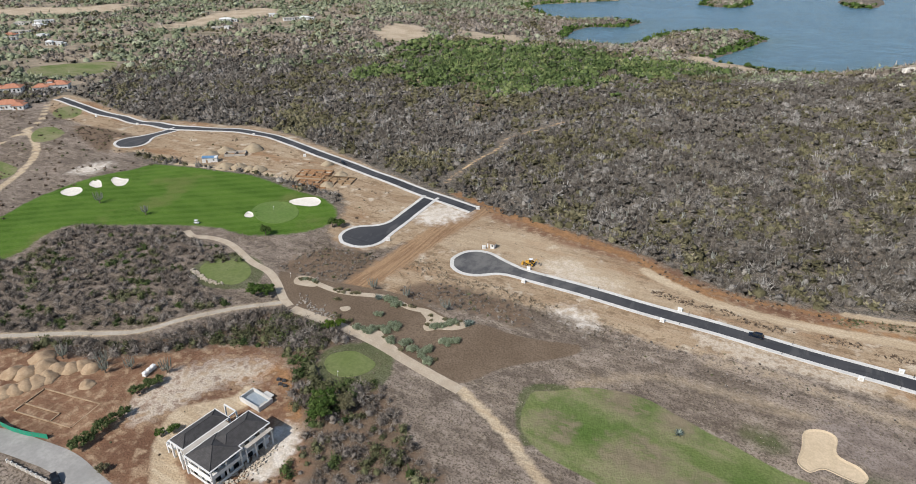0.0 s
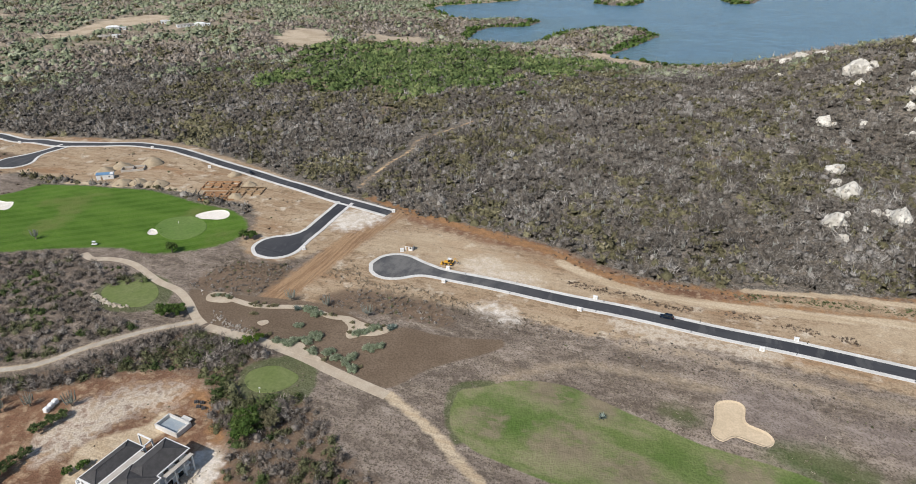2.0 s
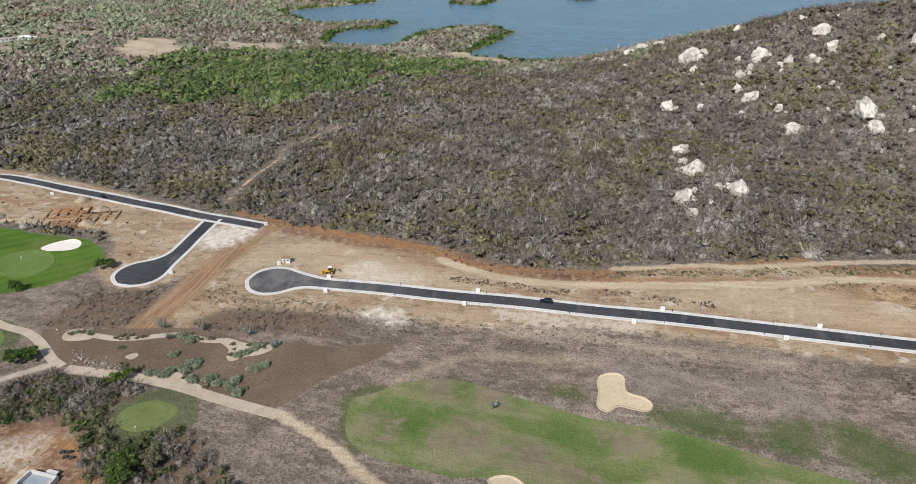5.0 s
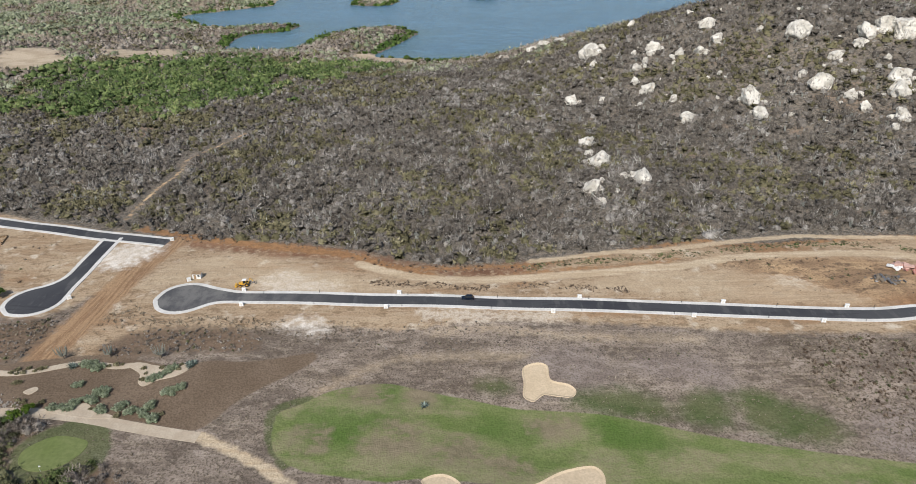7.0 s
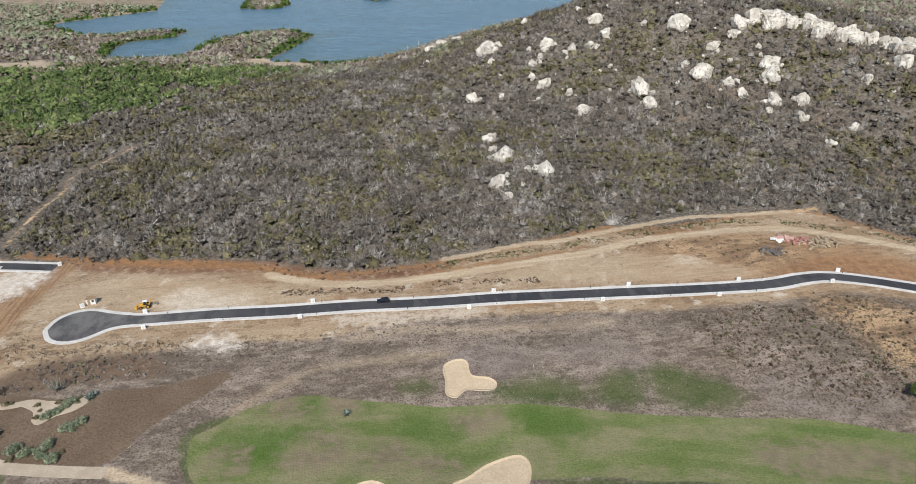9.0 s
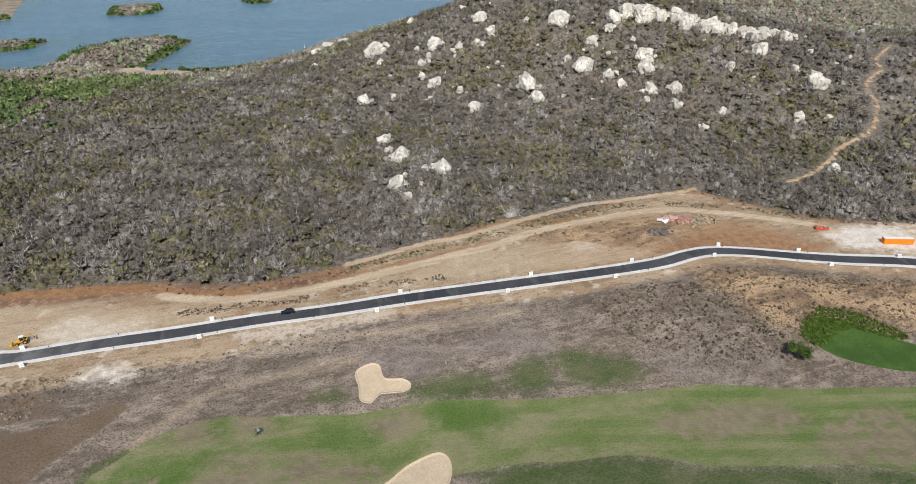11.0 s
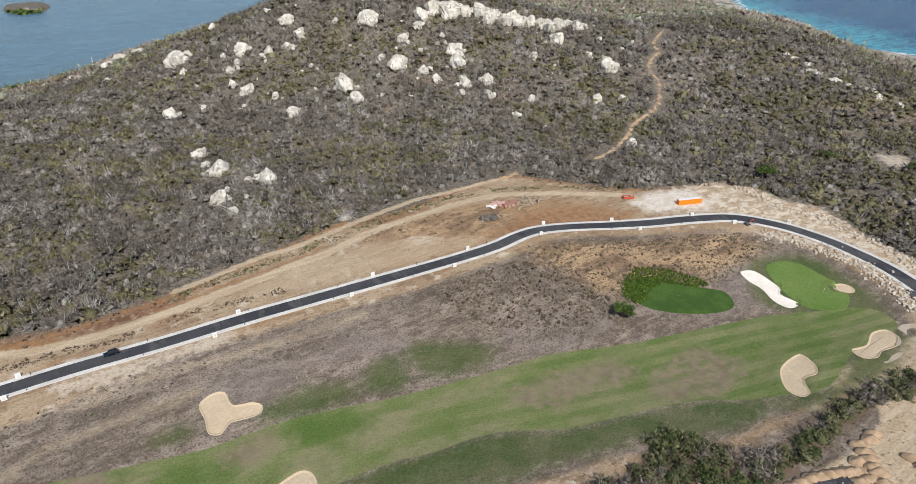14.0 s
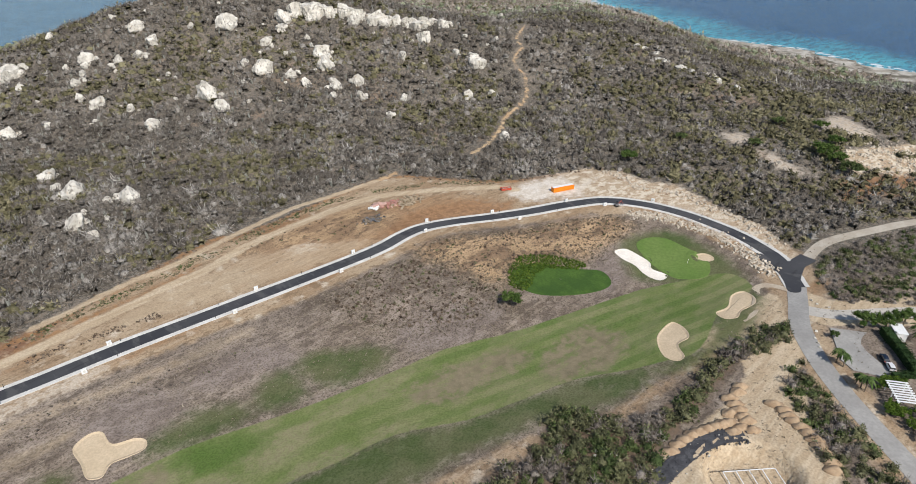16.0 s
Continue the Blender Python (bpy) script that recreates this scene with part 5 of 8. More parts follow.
BOULDERS_A = [(195, 531, 12.4), (195, 504, 9.9), (153, 521, 11.0), (169, 504, 8.8), (181, 497, 8.8), (144, 508, 6.4), (137, 504, 8.2), (114, 576, 18.5), (112, 546, 6.2), (132, 485, 8.0), (137, 468, 10.9), (148, 443, 7.4), (149, 412, 9.5), (127, 448, 5.2), (105, 469, 4.1), (82, 470, 11.7), (191, 420, 14.2), (190, 402, 10.0), (240, 474, 14.6), (253, 442, 9.4), (235, 418, 14.3), (247, 403, 9.7), (249, 389, 7.3), (278, 408, 12.8), (272, 396, 13.4), (261, 372, 10.2), (253, 363, 5.4), (275, 364, 10.2), (264, 347, 8.2), (318, 365, 6.7), (264, 317, 6.2), (267, 293, 4.5)]
BOULDERS_B = [(283, 326, 6.1), (319, 300, 7.4), (335, 293, 5.0), (292, 243, 6.2), (354, 325, 11.6), (78, 385, 10.5), (79, 350, 11.8), (97, 323, 11.2), (68, 310, 9.3), (70, 294, 4.8), (89, 328, 5.3), (81, 307, 3.7), (77, 366, 5.4), (76, 323, 3.9), (278, 456, 12.7), (269, 447, 8.6), (155, 602, 7.4), (190, 560, 5.4), (222, 495, 6.5), (162, 495, 4.3), (141, 532, 4.6), (185, 462, 4.2), (218, 418, 4.4), (207, 395, 3.8), (229, 434, 5.5), (280, 430, 5.7), (278, 421, 4.2), (257, 424, 4.6), (347, 377, 5.7), (352, 344, 6.4)]
CLIFF_A = [(300, 451, 29.8), (320, 436, 16.9), (321, 424, 16.6), (332, 413, 19.5), (336, 406, 14.5), (345, 403, 16.6), (356, 387, 20.3), (374, 380, 17.6), (347, 373, 17.8), (378, 359, 7.7), (356, 322, 13.4), (358, 332, 11.8), (397, 343, 5.8), (270, 448, 12.5), (250, 443, 7.5), (353, 344, 6.4), (530, 453, 12.8)]
SHORE_ROCKS_A = [(90, 708, 19.7), (106, 692, 15.5), (78, 711, 11.9), (112, 579, 8.7), (88, 629, 7.0), (46, 708, 7.9), (66, 623, 7.0)]
for i, (x, y, size) in enumerate(BOULDERS_A + BOULDERS_B):
    word = "large " if size > 9 else "small " if size < 5 else ""
    boulder(x, y, size * 0.88, i, 0.95, "boulder", word + "weathered grey-white limestone boulder among the hillside scrub", "boulder", "boulders on the hillside")
rng = np.random.RandomState(76)
for i, (x, y, size) in enumerate(BOULDERS_A + BOULDERS_B):
    for k in range(2 if size > 8 else 1 if size > 5 else 0):
        a, r = rng.uniform(0, 6.28), size * rng.uniform(0.42, 0.7)
        boulder(x + r * math.cos(a), y + r * math.sin(a) * 0.8, size * rng.uniform(0.25, 0.5), i * 3 + k + 700, 0.8, "boulder", "broken-off limestone block beside a larger boulder", "boulder", "boulders on the hillside")
for i, (x, y, size) in enumerate(CLIFF_A):
    boulder(x, y, size * 0.58, i + 100, 0.85, "cliff_block", "craggy pale limestone block of the cliff along the crest", "rock", "cliff along the crest")
for i in range(30):
    u = i / 29
    x, y = 291 + 92 * u + rng.uniform(-2, 2), 459 - 82 * u + 5 * math.sin(u * 7) + rng.uniform(-2, 2)
    boulder(x, y, rng.uniform(8, 12) * (1.1 - 0.42 * u), i + 800, 0.85, "cliff_block", "craggy pale limestone block of the cliff along the crest", "rock", "cliff along the crest")
for i, (x, y, size) in enumerate(SHORE_ROCKS_A):
    boulder(x, y, size, i + 200, 0.4, "boulder", "flat white limestone outcrop near the bay shore", "boulder", "rocks by the bay")
rng = np.random.RandomState(78)
ledge, _ = resample(smooth_loop(LEDGE, False, 3), 2.2)
for i, (x, y) in enumerate(ledge):
    if math.sin(i * 0.55) + rng.uniform(-0.6, 0.6) > -0.25:
        boulder(x + rng.normal(0, 2.0), y + rng.normal(0, 1.5), rng.uniform(2.2, 6.5), i + 300, 0.45, "boulder", "low pale limestone ledge along the slope", "boulder", "ledge on the slope")
rng = np.random.RandomState(77)
for i in range(110):
    x, y = rng.uniform(60, 420), rng.uniform(330, 560)
    if height(x, y) > 12 and zone_distance(np.array([x]), np.array([y]), [], [(HILL_TRAIL, 3)])[0] > 0:
        boulder(x, y, rng.uniform(1.2, 3.2), i + 400, 0.7, "boulder", "small weathered limestone rock among the scrub", "boulder", "boulders on the hillside")


# ---- materials of the built things ----
WHITE = speckled("white_render", (0.78, 0.77, 0.74), (0.70, 0.69, 0.66), 0.5, 0.8)
WHITE_PAINT = speckled("white_paint", (0.82, 0.82, 0.80), (0.74, 0.74, 0.72), 1.5, 0.5)
SLATE = speckled("dark_roof_tiles", (0.060, 0.056, 0.055), (0.085, 0.080, 0.078), 0.8, 0.75)
TERRACOTTA = speckled("terracotta_tiles", (0.52, 0.25, 0.155), (0.43, 0.19, 0.115), 0.6, 0.85)
SCREED = speckled("grey_screed", (0.48, 0.44, 0.38), (0.40, 0.36, 0.31), 0.4, 0.9)
WOOD = speckled("sawn_timber", (0.36, 0.25, 0.15), (0.27, 0.18, 0.10), 1.2, 0.85)
YELLOW = speckled("yellow_paint", (0.62, 0.34, 0.04), (0.50, 0.27, 0.04), 1.5, 0.5)
ORANGE = speckled("orange_paint", (0.85, 0.26, 0.015), (0.76, 0.22, 0.015), 0.8, 0.55)
RED = speckled("red_paint", (0.55, 0.09, 0.05), (0.42, 0.07, 0.04), 1.5, 0.55)
BLUE_ROOF = speckled("blue_sheet_metal", (0.16, 0.30, 0.46), (0.13, 0.25, 0.40), 1.0, 0.5)
PINK = speckled("pink_board", (0.62, 0.40, 0.33), (0.52, 0.33, 0.28), 0.8, 0.9)
RUBBER = speckled("black_rubber", (0.018, 0.018, 0.018), (0.03, 0.03, 0.03), 3.0, 0.9)
STEEL = speckled("grey_steel", (0.25, 0.25, 0.26), (0.18, 0.18, 0.18), 2.0, 0.5, 0.6)
NAVY = speckled("dark_blue_car_paint", (0.010, 0.018, 0.035), (0.012, 0.022, 0.042), 1.0, 0.22, 0.3, spec=0.6)
BLACK_CAR = speckled("black_car_paint", (0.010, 0.010, 0.011), (0.014, 0.014, 0.015), 1.0, 0.22, 0.3, spec=0.6)
SILVER_CAR = speckled("white_car_paint", (0.70, 0.70, 0.70), (0.64, 0.64, 0.65), 1.0, 0.3)
GLASS = speckled("dark_glass", (0.012, 0.016, 0.020), (0.02, 0.025, 0.03), 1.0, 0.06, 0.0, spec=0.8)
CHROME = speckled("chrome", (0.6, 0.6, 0.6), (0.5, 0.5, 0.5), 1.0, 0.2, 0.9)
POOL_WATER = speckled("pool_lining", (0.27, 0.32, 0.36), (0.34, 0.37, 0.39), 0.4, 0.3)
GREEN_NET = speckled("green_netting", (0.02, 0.30, 0.18), (0.03, 0.24, 0.14), 0.7, 0.8)
EARTH = speckled("heaped_earth", (0.42, 0.305, 0.195), (0.30, 0.205, 0.125), 0.5, 0.95, fine=1.8, bump=0.5)
GREY_EARTH = speckled("heaped_sand", (0.40, 0.32, 0.22), (0.33, 0.26, 0.17), 0.5, 0.95, fine=1.8, bump=0.5)
DARK_STONE = speckled("dark_gravel", (0.05, 0.05, 0.055), (0.09, 0.09, 0.095), 0.4, 0.95, fine=2.0, bump=0.6)
RUBBLE = speckled("rubble_stone", (0.62, 0.55, 0.45), (0.46, 0.38, 0.29), 0.5, 0.95, fine=2.0, bump=0.5)
BARK = speckled("grey_bark", (0.20, 0.16, 0.12), (0.14, 0.11, 0.08), 1.5, 0.95)
PALE_SHRUB = foliage("pale_green_shrub", (0.17, 0.20, 0.12), (0.27, 0.31, 0.20), (0.40, 0.43, 0.31))
AGAVE = foliage("blue_green_agave", (0.09, 0.12, 0.10), (0.15, 0.19, 0.16), (0.22, 0.26, 0.22))
GREY_RUBBLE = speckled("grey_rubble", (0.38, 0.34, 0.29), (0.27, 0.235, 0.20), 0.6)
OCHRE_RUBBLE = speckled("ochre_rubble", (0.42, 0.34, 0.235), (0.28, 0.215, 0.145), 0.6)
FADED_RED = speckled("faded_red", (0.46, 0.20, 0.16), (0.38, 0.25, 0.21), 0.8)
TUFT = foliage("dry_grass_tufts", (0.17, 0.138, 0.098), (0.26, 0.215, 0.155), (0.37, 0.315, 0.24))
PALM = foliage("palm_fronds", (0.04, 0.07, 0.02), (0.075, 0.115, 0.03), (0.13, 0.15, 0.06))
HEDGE = foliage("clipped_hedge", (0.018, 0.042, 0.012), (0.032, 0.062, 0.018), (0.05, 0.08, 0.025))
BRIGHT = foliage("bright_leaves", (0.055, 0.10, 0.012), (0.095, 0.155, 0.02), (0.14, 0.18, 0.03))


# ---- vehicles ----
def car(x, y, turn, paint, label, tall=1.66, long=4.6):
    """A car along its own x axis: body, cabin glass, roof, wheels with rims, lights, bumpers, mirrors."""
    root = stand("car", x, y, label, "car", turn, "parked cars", 0.11)
    w = 1.86
    prof = [(-0.50, 0.42), (-0.495, 0.70), (-0.46, 0.98), (-0.20, 1.02), (0.16, 1.02), (0.30, 0.96), (0.47, 0.86), (0.50, 0.62), (0.495, 0.38), (0.40, 0.30), (-0.42, 0.30)]
    bm = bmesh.new()
    left = [bm.verts.new((a * long, w / 2, b)) for a, b in prof]
    right = [bm.verts.new((a * long, -w / 2, b)) for a, b in prof]
    bm.faces.new(left), bm.faces.new(right[::-1])
    for i in range(len(prof)):
        bm.faces.new((left[i - 1], right[i - 1], right[i], left[i]))
    bmesh.ops.recalc_face_normals(bm, faces=bm.faces)
    bmesh.ops.bevel(bm, geom=list(bm.edges), offset=0.06, segments=2, affect="EDGES")
    part("body", bm, paint, root, smooth=False)
    bm = bmesh.new()
    low = [(-0.45, -0.86), (-0.45, 0.86), (0.24, 0.86), (0.24, -0.86)]
    high = [(-0.36, -0.68), (-0.36, 0.68), (0.10, 0.68), (0.10, -0.68)]
    a = [bm.verts.new((px * long, py, 1.0)) for px, py in low]
    b = [bm.verts.new((px * long, py, tall - 0.06)) for px, py in high]
    bm.faces.new(b), bm.faces.new(a[::-1])
    for i in range(4):
        bm.faces.new((a[i - 1], a[i], b[i], b[i - 1]))
    bmesh.ops.recalc_face_normals(bm, faces=bm.faces)
    part("cabin_glass", bm, GLASS, root, "dark tinted windows")
    part("roof", box(bmesh.new(), -0.13 * long, 0, tall - 0.07, 0.47 * long, 1.4, 0.07, 0, 0.03), paint, root)
    for px in (-0.31, 0.31):
        for side in (-1, 1):
            wheel = part("wheel", disc(bmesh.new(), px * long, side * 0.84, 0.34, 0.34, 0.24, "Y"), RUBBER, root, "black tyre")
            part("rim", disc(bmesh.new(), px * long, side * 0.965, 0.34, 0.21, 0.03, "Y", 10), CHROME, wheel, "bright alloy rim")
    for side in (-1, 1):
        part("headlight", box(bmesh.new(), 0.487 * long, side * 0.66, 0.66, 0.12, 0.36, 0.14, 0, 0.02), CHROME, root, "clear headlight")
        part("tail_light", box(bmesh.new(), -0.49 * long, side * 0.72, 0.72, 0.08, 0.28, 0.2, 0, 0.02), RED, root, "red tail light")
        part("mirror", box(bmesh.new(), 0.15 * long, side * 1.0, 0.98, 0.14, 0.2, 0.14, 0, 0.03), paint, root)
    for end in (-0.5, 0.5):
        part("bumper", box(bmesh.new(), end * long, 0, 0.36, 0.1, 1.7, 0.18, 0, 0.04), RUBBER, root)
    return root


car(2.3, 206.2, radians(178), NAVY, "dark blue sport utility car parked at the kerb", 1.72, 4.8)
car(-227.6, 278.0, radians(-28), BLACK_CAR, "black car driving lane of the far new road", 1.5)
car(-149.3, 55.3, radians(-20), BLACK_CAR, "black car parked on the grey street", 1.6)
car(213.6, 17.4, radians(30), NAVY, "dark blue car parked beside a hedge", 1.5)
car(210.3, 14.9, radians(30), SILVER_CAR, "white car parked beside a hedge", 1.5)


def shipping_container(x, y, turn, long, paint, label):
    root = stand("shipping_container", x, y, label, "container", turn)
    part("body", box(bmesh.new(), 0, 0, 0.15, long - 0.12, 2.32, 2.36), paint, root)
    for side in (-1, 1):
        bm = bmesh.new()
        for i in range(int(long / 0.3)):
            box(bm, -long / 2 + 0.25 + i * 0.3, side * 1.18, 0.25, 0.16, 0.05, 2.15)
        part("corrugation", bm, paint, root)
        part("rail", box(bmesh.new(), 0, side * 1.18, 2.42, long, 0.1, 0.14), paint, root)
        part("rail", box(bmesh.new(), 0, side * 1.18, 0.1, long, 0.1, 0.16), paint, root)
        for end in (-1, 1):
            part("corner_post", box(bmesh.new(), end * (long / 2 - 0.08), side * 1.16, 0, 0.16, 0.16, 2.59), paint, root)
    part("roof_sheet", box(bmesh.new(), 0, 0, 2.50, long - 0.1, 2.3, 0.06), WHITE_PAINT, root, "sun-bleached pale roof")
    for k in (-0.55, 0.55):
        part("door", box(bmesh.new(), -long / 2 + 0.02, k, 0.25, 0.06, 1.02, 2.15, 0, 0.01), paint, root)
        part("lock_bar", rod(bmesh.new(), (-long / 2 - 0.03, k, 0.3), (-long / 2 - 0.03, k, 2.35), 0.03), STEEL, root)
    return root


shipping_container(254.9, 173.3, math.atan2(-4.8, 12.0), 12.2, ORANGE, "bright orange shipping container on pale cleared ground")


def waste_skip(x, y, turn):
    root = stand("waste_skip", x, y, "open red-orange waste skip full of rubble", "skip", turn)
    bm = bmesh.new()
    for side in (-1, 1):
        box(bm, 0, side * 1.05, 0.1, 5.2, 0.1, 1.1)
        box(bm, side * 2.6, 0, 0.1, 0.1, 2.2, 1.1, 0, 0, side * 0.25)
    box(bm, 0, 0, 0.1, 5.2, 2.1, 0.12)
    part("tub", bm, RED, root)
    rng = random.Random(4)
    bm = bmesh.new()
    for _ in range(26):
        box(bm, rng.uniform(-2.1, 2.1), rng.uniform(-0.7, 0.7), rng.uniform(0.5, 1.1), rng.uniform(0.3, 1.4), rng.uniform(0.2, 0.6), rng.uniform(0.1, 0.4), rng.uniform(0, 3), 0.02, rng.uniform(-0.5, 0.5))
    part("rubble", bm, SCREED, root, "broken boards and rubble")
    for k in (-1.5, 0, 1.5):
        for side in (-1, 1):
            part("rib", box(bmesh.new(), k, side * 1.14, 0.1, 0.12, 0.1, 1.05), RED, root)
    return root


waste_skip(235.3, 194.6, math.atan2(-2.9, 4.8))


def backhoe_loader(x, y, turn):
    root = stand("backhoe_loader", x, y, "yellow backhoe loader parked on chalky ground", "digger", turn)
    bm = box(bmesh.new(), 0.2, 0, 0.7, 3.4, 1.1, 0.6, 0, 0.06)
    box(bm, 1.35, 0, 1.2, 1.6, 0.95, 0.65, 0, 0.08)
    part("chassis", bm, YELLOW, root)
    bm = bmesh.new()
    for px in (-0.75, 0.55):
        for s in (-0.62, 0.62):
            rod(bm, (px, s, 1.2), (px * 0.85, s * 0.9, 2.75), 0.07)
    part("cab_frame", bm, YELLOW, root)
    part("cab_glass", box(bmesh.new(), -0.1, 0, 1.35, 1.2, 1.15, 1.3, 0, 0.05), GLASS, root, "dark cab windows")
    part("cab_roof", box(bmesh.new(), -0.1, 0, 2.7, 1.6, 1.45, 0.14, 0, 0.04), WHITE_PAINT, root, "white cab roof")
    for px, r in ((-0.9, 0.75), (1.6, 0.5)):
        for s in (-1, 1):
            wheel = part("wheel", disc(bmesh.new(), px, s * 0.95, r, r, 0.42, "Y", 18), RUBBER, root, "black ribbed tyre")
            part("rim", disc(bmesh.new(), px, s * 1.18, r, r * 0.5, 0.04, "Y", 12), YELLOW, wheel)
    bm = bmesh.new()
    for s in (-0.55, 0.55):
        rod(bm, (0.8, s, 1.5), (2.9, s, 0.6), 0.1)
    part("loader_arm", bm, YELLOW, root)
    part("loader_bucket", box(bmesh.new(), 3.2, 0, 0.15, 0.8, 2.2, 0.85, 0, 0.05, 0.25), YELLOW, root)
    part("boom", rod(bmesh.new(), (-1.4, 0, 1.0), (-2.4, 0, 3.3), 0.17, 0.13), YELLOW, root)
    part("dipper", rod(bmesh.new(), (-2.4, 0, 3.3), (-3.6, 0, 1.5), 0.13, 0.10), YELLOW, root)
    part("backhoe_bucket", box(bmesh.new(), -3.6, 0, 0.9, 0.6, 0.7, 0.7, 0, 0.05, 0.4), STEEL, root)
    return root


backhoe_loader(-85.3, 217.8, radians(190))


def mini_excavator(x, y, turn):
    root = stand("mini_excavator", x, y, "small excavator with a red arm on the embankment", "digger", turn)
    for s in (-0.7, 0.7):
        part("track", box(bmesh.new(), 0, s, 0, 2.4, 0.4, 0.55, 0, 0.15), RUBBER, root, "black rubber track")
    part("house", box(bmesh.new(), -0.3, 0, 0.6, 1.7, 1.5, 0.8, 0, 0.08), STEEL, root)
    part("cab", box(bmesh.new(), 0.1, 0.35, 1.3, 1.0, 0.8, 1.1, 0, 0.08), GLASS, root)
    part("boom", rod(bmesh.new(), (0.5, -0.2, 1.0), (2.2, -0.2, 2.7), 0.15, 0.11), RED, root, "red painted boom")
    part("dipper", rod(bmesh.new(), (2.2, -0.2, 2.7), (3.3, -0.2, 1.0), 0.11, 0.09), RED, root, "red painted dipper arm")
    part("bucket", box(bmesh.new(), 3.3, -0.2, 0.35, 0.5, 0.6, 0.6, 0, 0.05, 0.4), STEEL, root)
    return root


mini_excavator(258.4, 143.6, radians(-20))


# ---- along the road ----
def utility_box(x, y):
    root = stand("utility_box", x, y, "white concrete meter box beside the kerb", "utility box", 0.0, "meter boxes along the road")
    part("cabinet", box(bmesh.new(), 0, 0, 0, 1.5, 0.5, 1.45, 0, 0.04), WHITE_PAINT, root)
    part("cap", box(bmesh.new(), 0, 0, 1.45, 1.62, 0.62, 0.1, 0, 0.02), WHITE_PAINT, root)
    part("door", box(bmesh.new(), 0, -0.27, 0.25, 0.8, 0.05, 0.9, 0, 0.01), CONCRETE, root)
    part("plinth", box(bmesh.new(), 0, 0, -0.3, 1.7, 0.8, 0.4), CONCRETE, root)
    return root


first_box = utility_box(-23.8, 210.4)
for x, y in ((44.3, 206.1), (96.8, 202.2), (140.3, 198.2), (182.6, 197.8), (211.2, 182.6), (245.3, 164.0), (275.4, 133.7),
             (-82.2, 203.2), (-28.0, 201.0), (33.3, 197.1), (83.4, 193.8), (127.6, 189.5), (174.8, 190.4), (215.0, 168.8), (255.0, 148.1),
             (-84.3, 213.6), (-403.2, 275.8), (-314.6, 296.1), (-255.3, 277.2), (-149.6, 208.8), (-450.0, 276.9), (-129.9, 258.0), (-108.6, 221.5)):
    along = seg_distance(np.array([x]), np.array([y]), ROAD_EAST)[1][0]
    i = min(int(along), len(ROAD_EAST) - 2)
    (ax, ay), (bx, by) = ROAD_EAST[i], ROAD_EAST[i + 1]
    copy_thing(first_box, Matrix.Translation((x, y, height(x, y))) @ Matrix.Rotation(math.atan2(by - ay, bx - ax) if x > -90 else 0.5, 4, "Z"))


def bollard(x, y):
    root = stand("bollard", x, y, "short dark metal post on the footway", "bollard", 0.0, "posts along the road", 0.2)
    part("post", rod(bmesh.new(), (0, 0, 0), (0, 0, 1.0), 0.09, 0.07), RUBBER, root)
    part("base", disc(bmesh.new(), 0, 0, 0.04, 0.2, 0.08, "Z"), STEEL, root)
    part("head", disc(bmesh.new(), 0, 0, 1.02, 0.12, 0.1, "Z"), RUBBER, root)
    return root


first_post = bollard(-75.9, 211.0)
edge_n, _ = resample(EAST_L, 33.0)
edge_s, _ = resample(EAST_R, 33.0)
for line, shift, skip in ((edge_n, 1.0, 2), (edge_s, -1.0, 2)):
    nrm = normals(line)
    for (x, y), (nx, ny) in list(zip(line, nrm))[skip:-1]:
        x, y = x + nx * shift, y + ny * shift
        copy_thing(first_post, Matrix.Translation((x, y, height(x, y) + 0.2)))


# ---- sheds and yards ----
def shed(x, y, turn, sx, sy, tall, wall, roof, label):
    root = stand("shed", x, y, label, "shed", turn)
    part("wall", box(bmesh.new(), 0, 0, 0, sx, sy, tall, 0, 0.02), wall, root)
    bm = bmesh.new()
    box(bm, 0, 0, tall + 0.05, sx + 0.4, sy + 0.4, 0.1, 0, 0.01, 0.06)
    part("roof", bm, roof, root)
    part("door", box(bmesh.new(), -sx * 0.2, -sy / 2 - 0.02, 0, 0.9, 0.06, 2.0), WOOD, root)
    part("window", box(bmesh.new(), sx * 0.25, -sy / 2 - 0.02, 1.1, 0.8, 0.05, 0.7), GLASS, root)
    return root


shed(-106.2, 224.2, 0.1, 3.2, 2.2, 2.2, WHITE, WOOD, "small cream site hut with a brown roof")
shed(-298.6, 244.6, 0.7, 8.5, 4.0, 2.7, WHITE, BLUE_ROOF, "white site container with a blue metal roof")
pole = stand("signpost", -109.4, 221.0, "bent wooden post beside the turning circle", "post")
part("post", rod(bmesh.new(), (0, 0, 0), (-0.6, 0, 3.6), 0.09, 0.07), WOOD, pole)
part("crossbar", rod(bmesh.new(), (-0.9, 0, 3.5), (-0.2, 0, 3.4), 0.05), WOOD, pole)


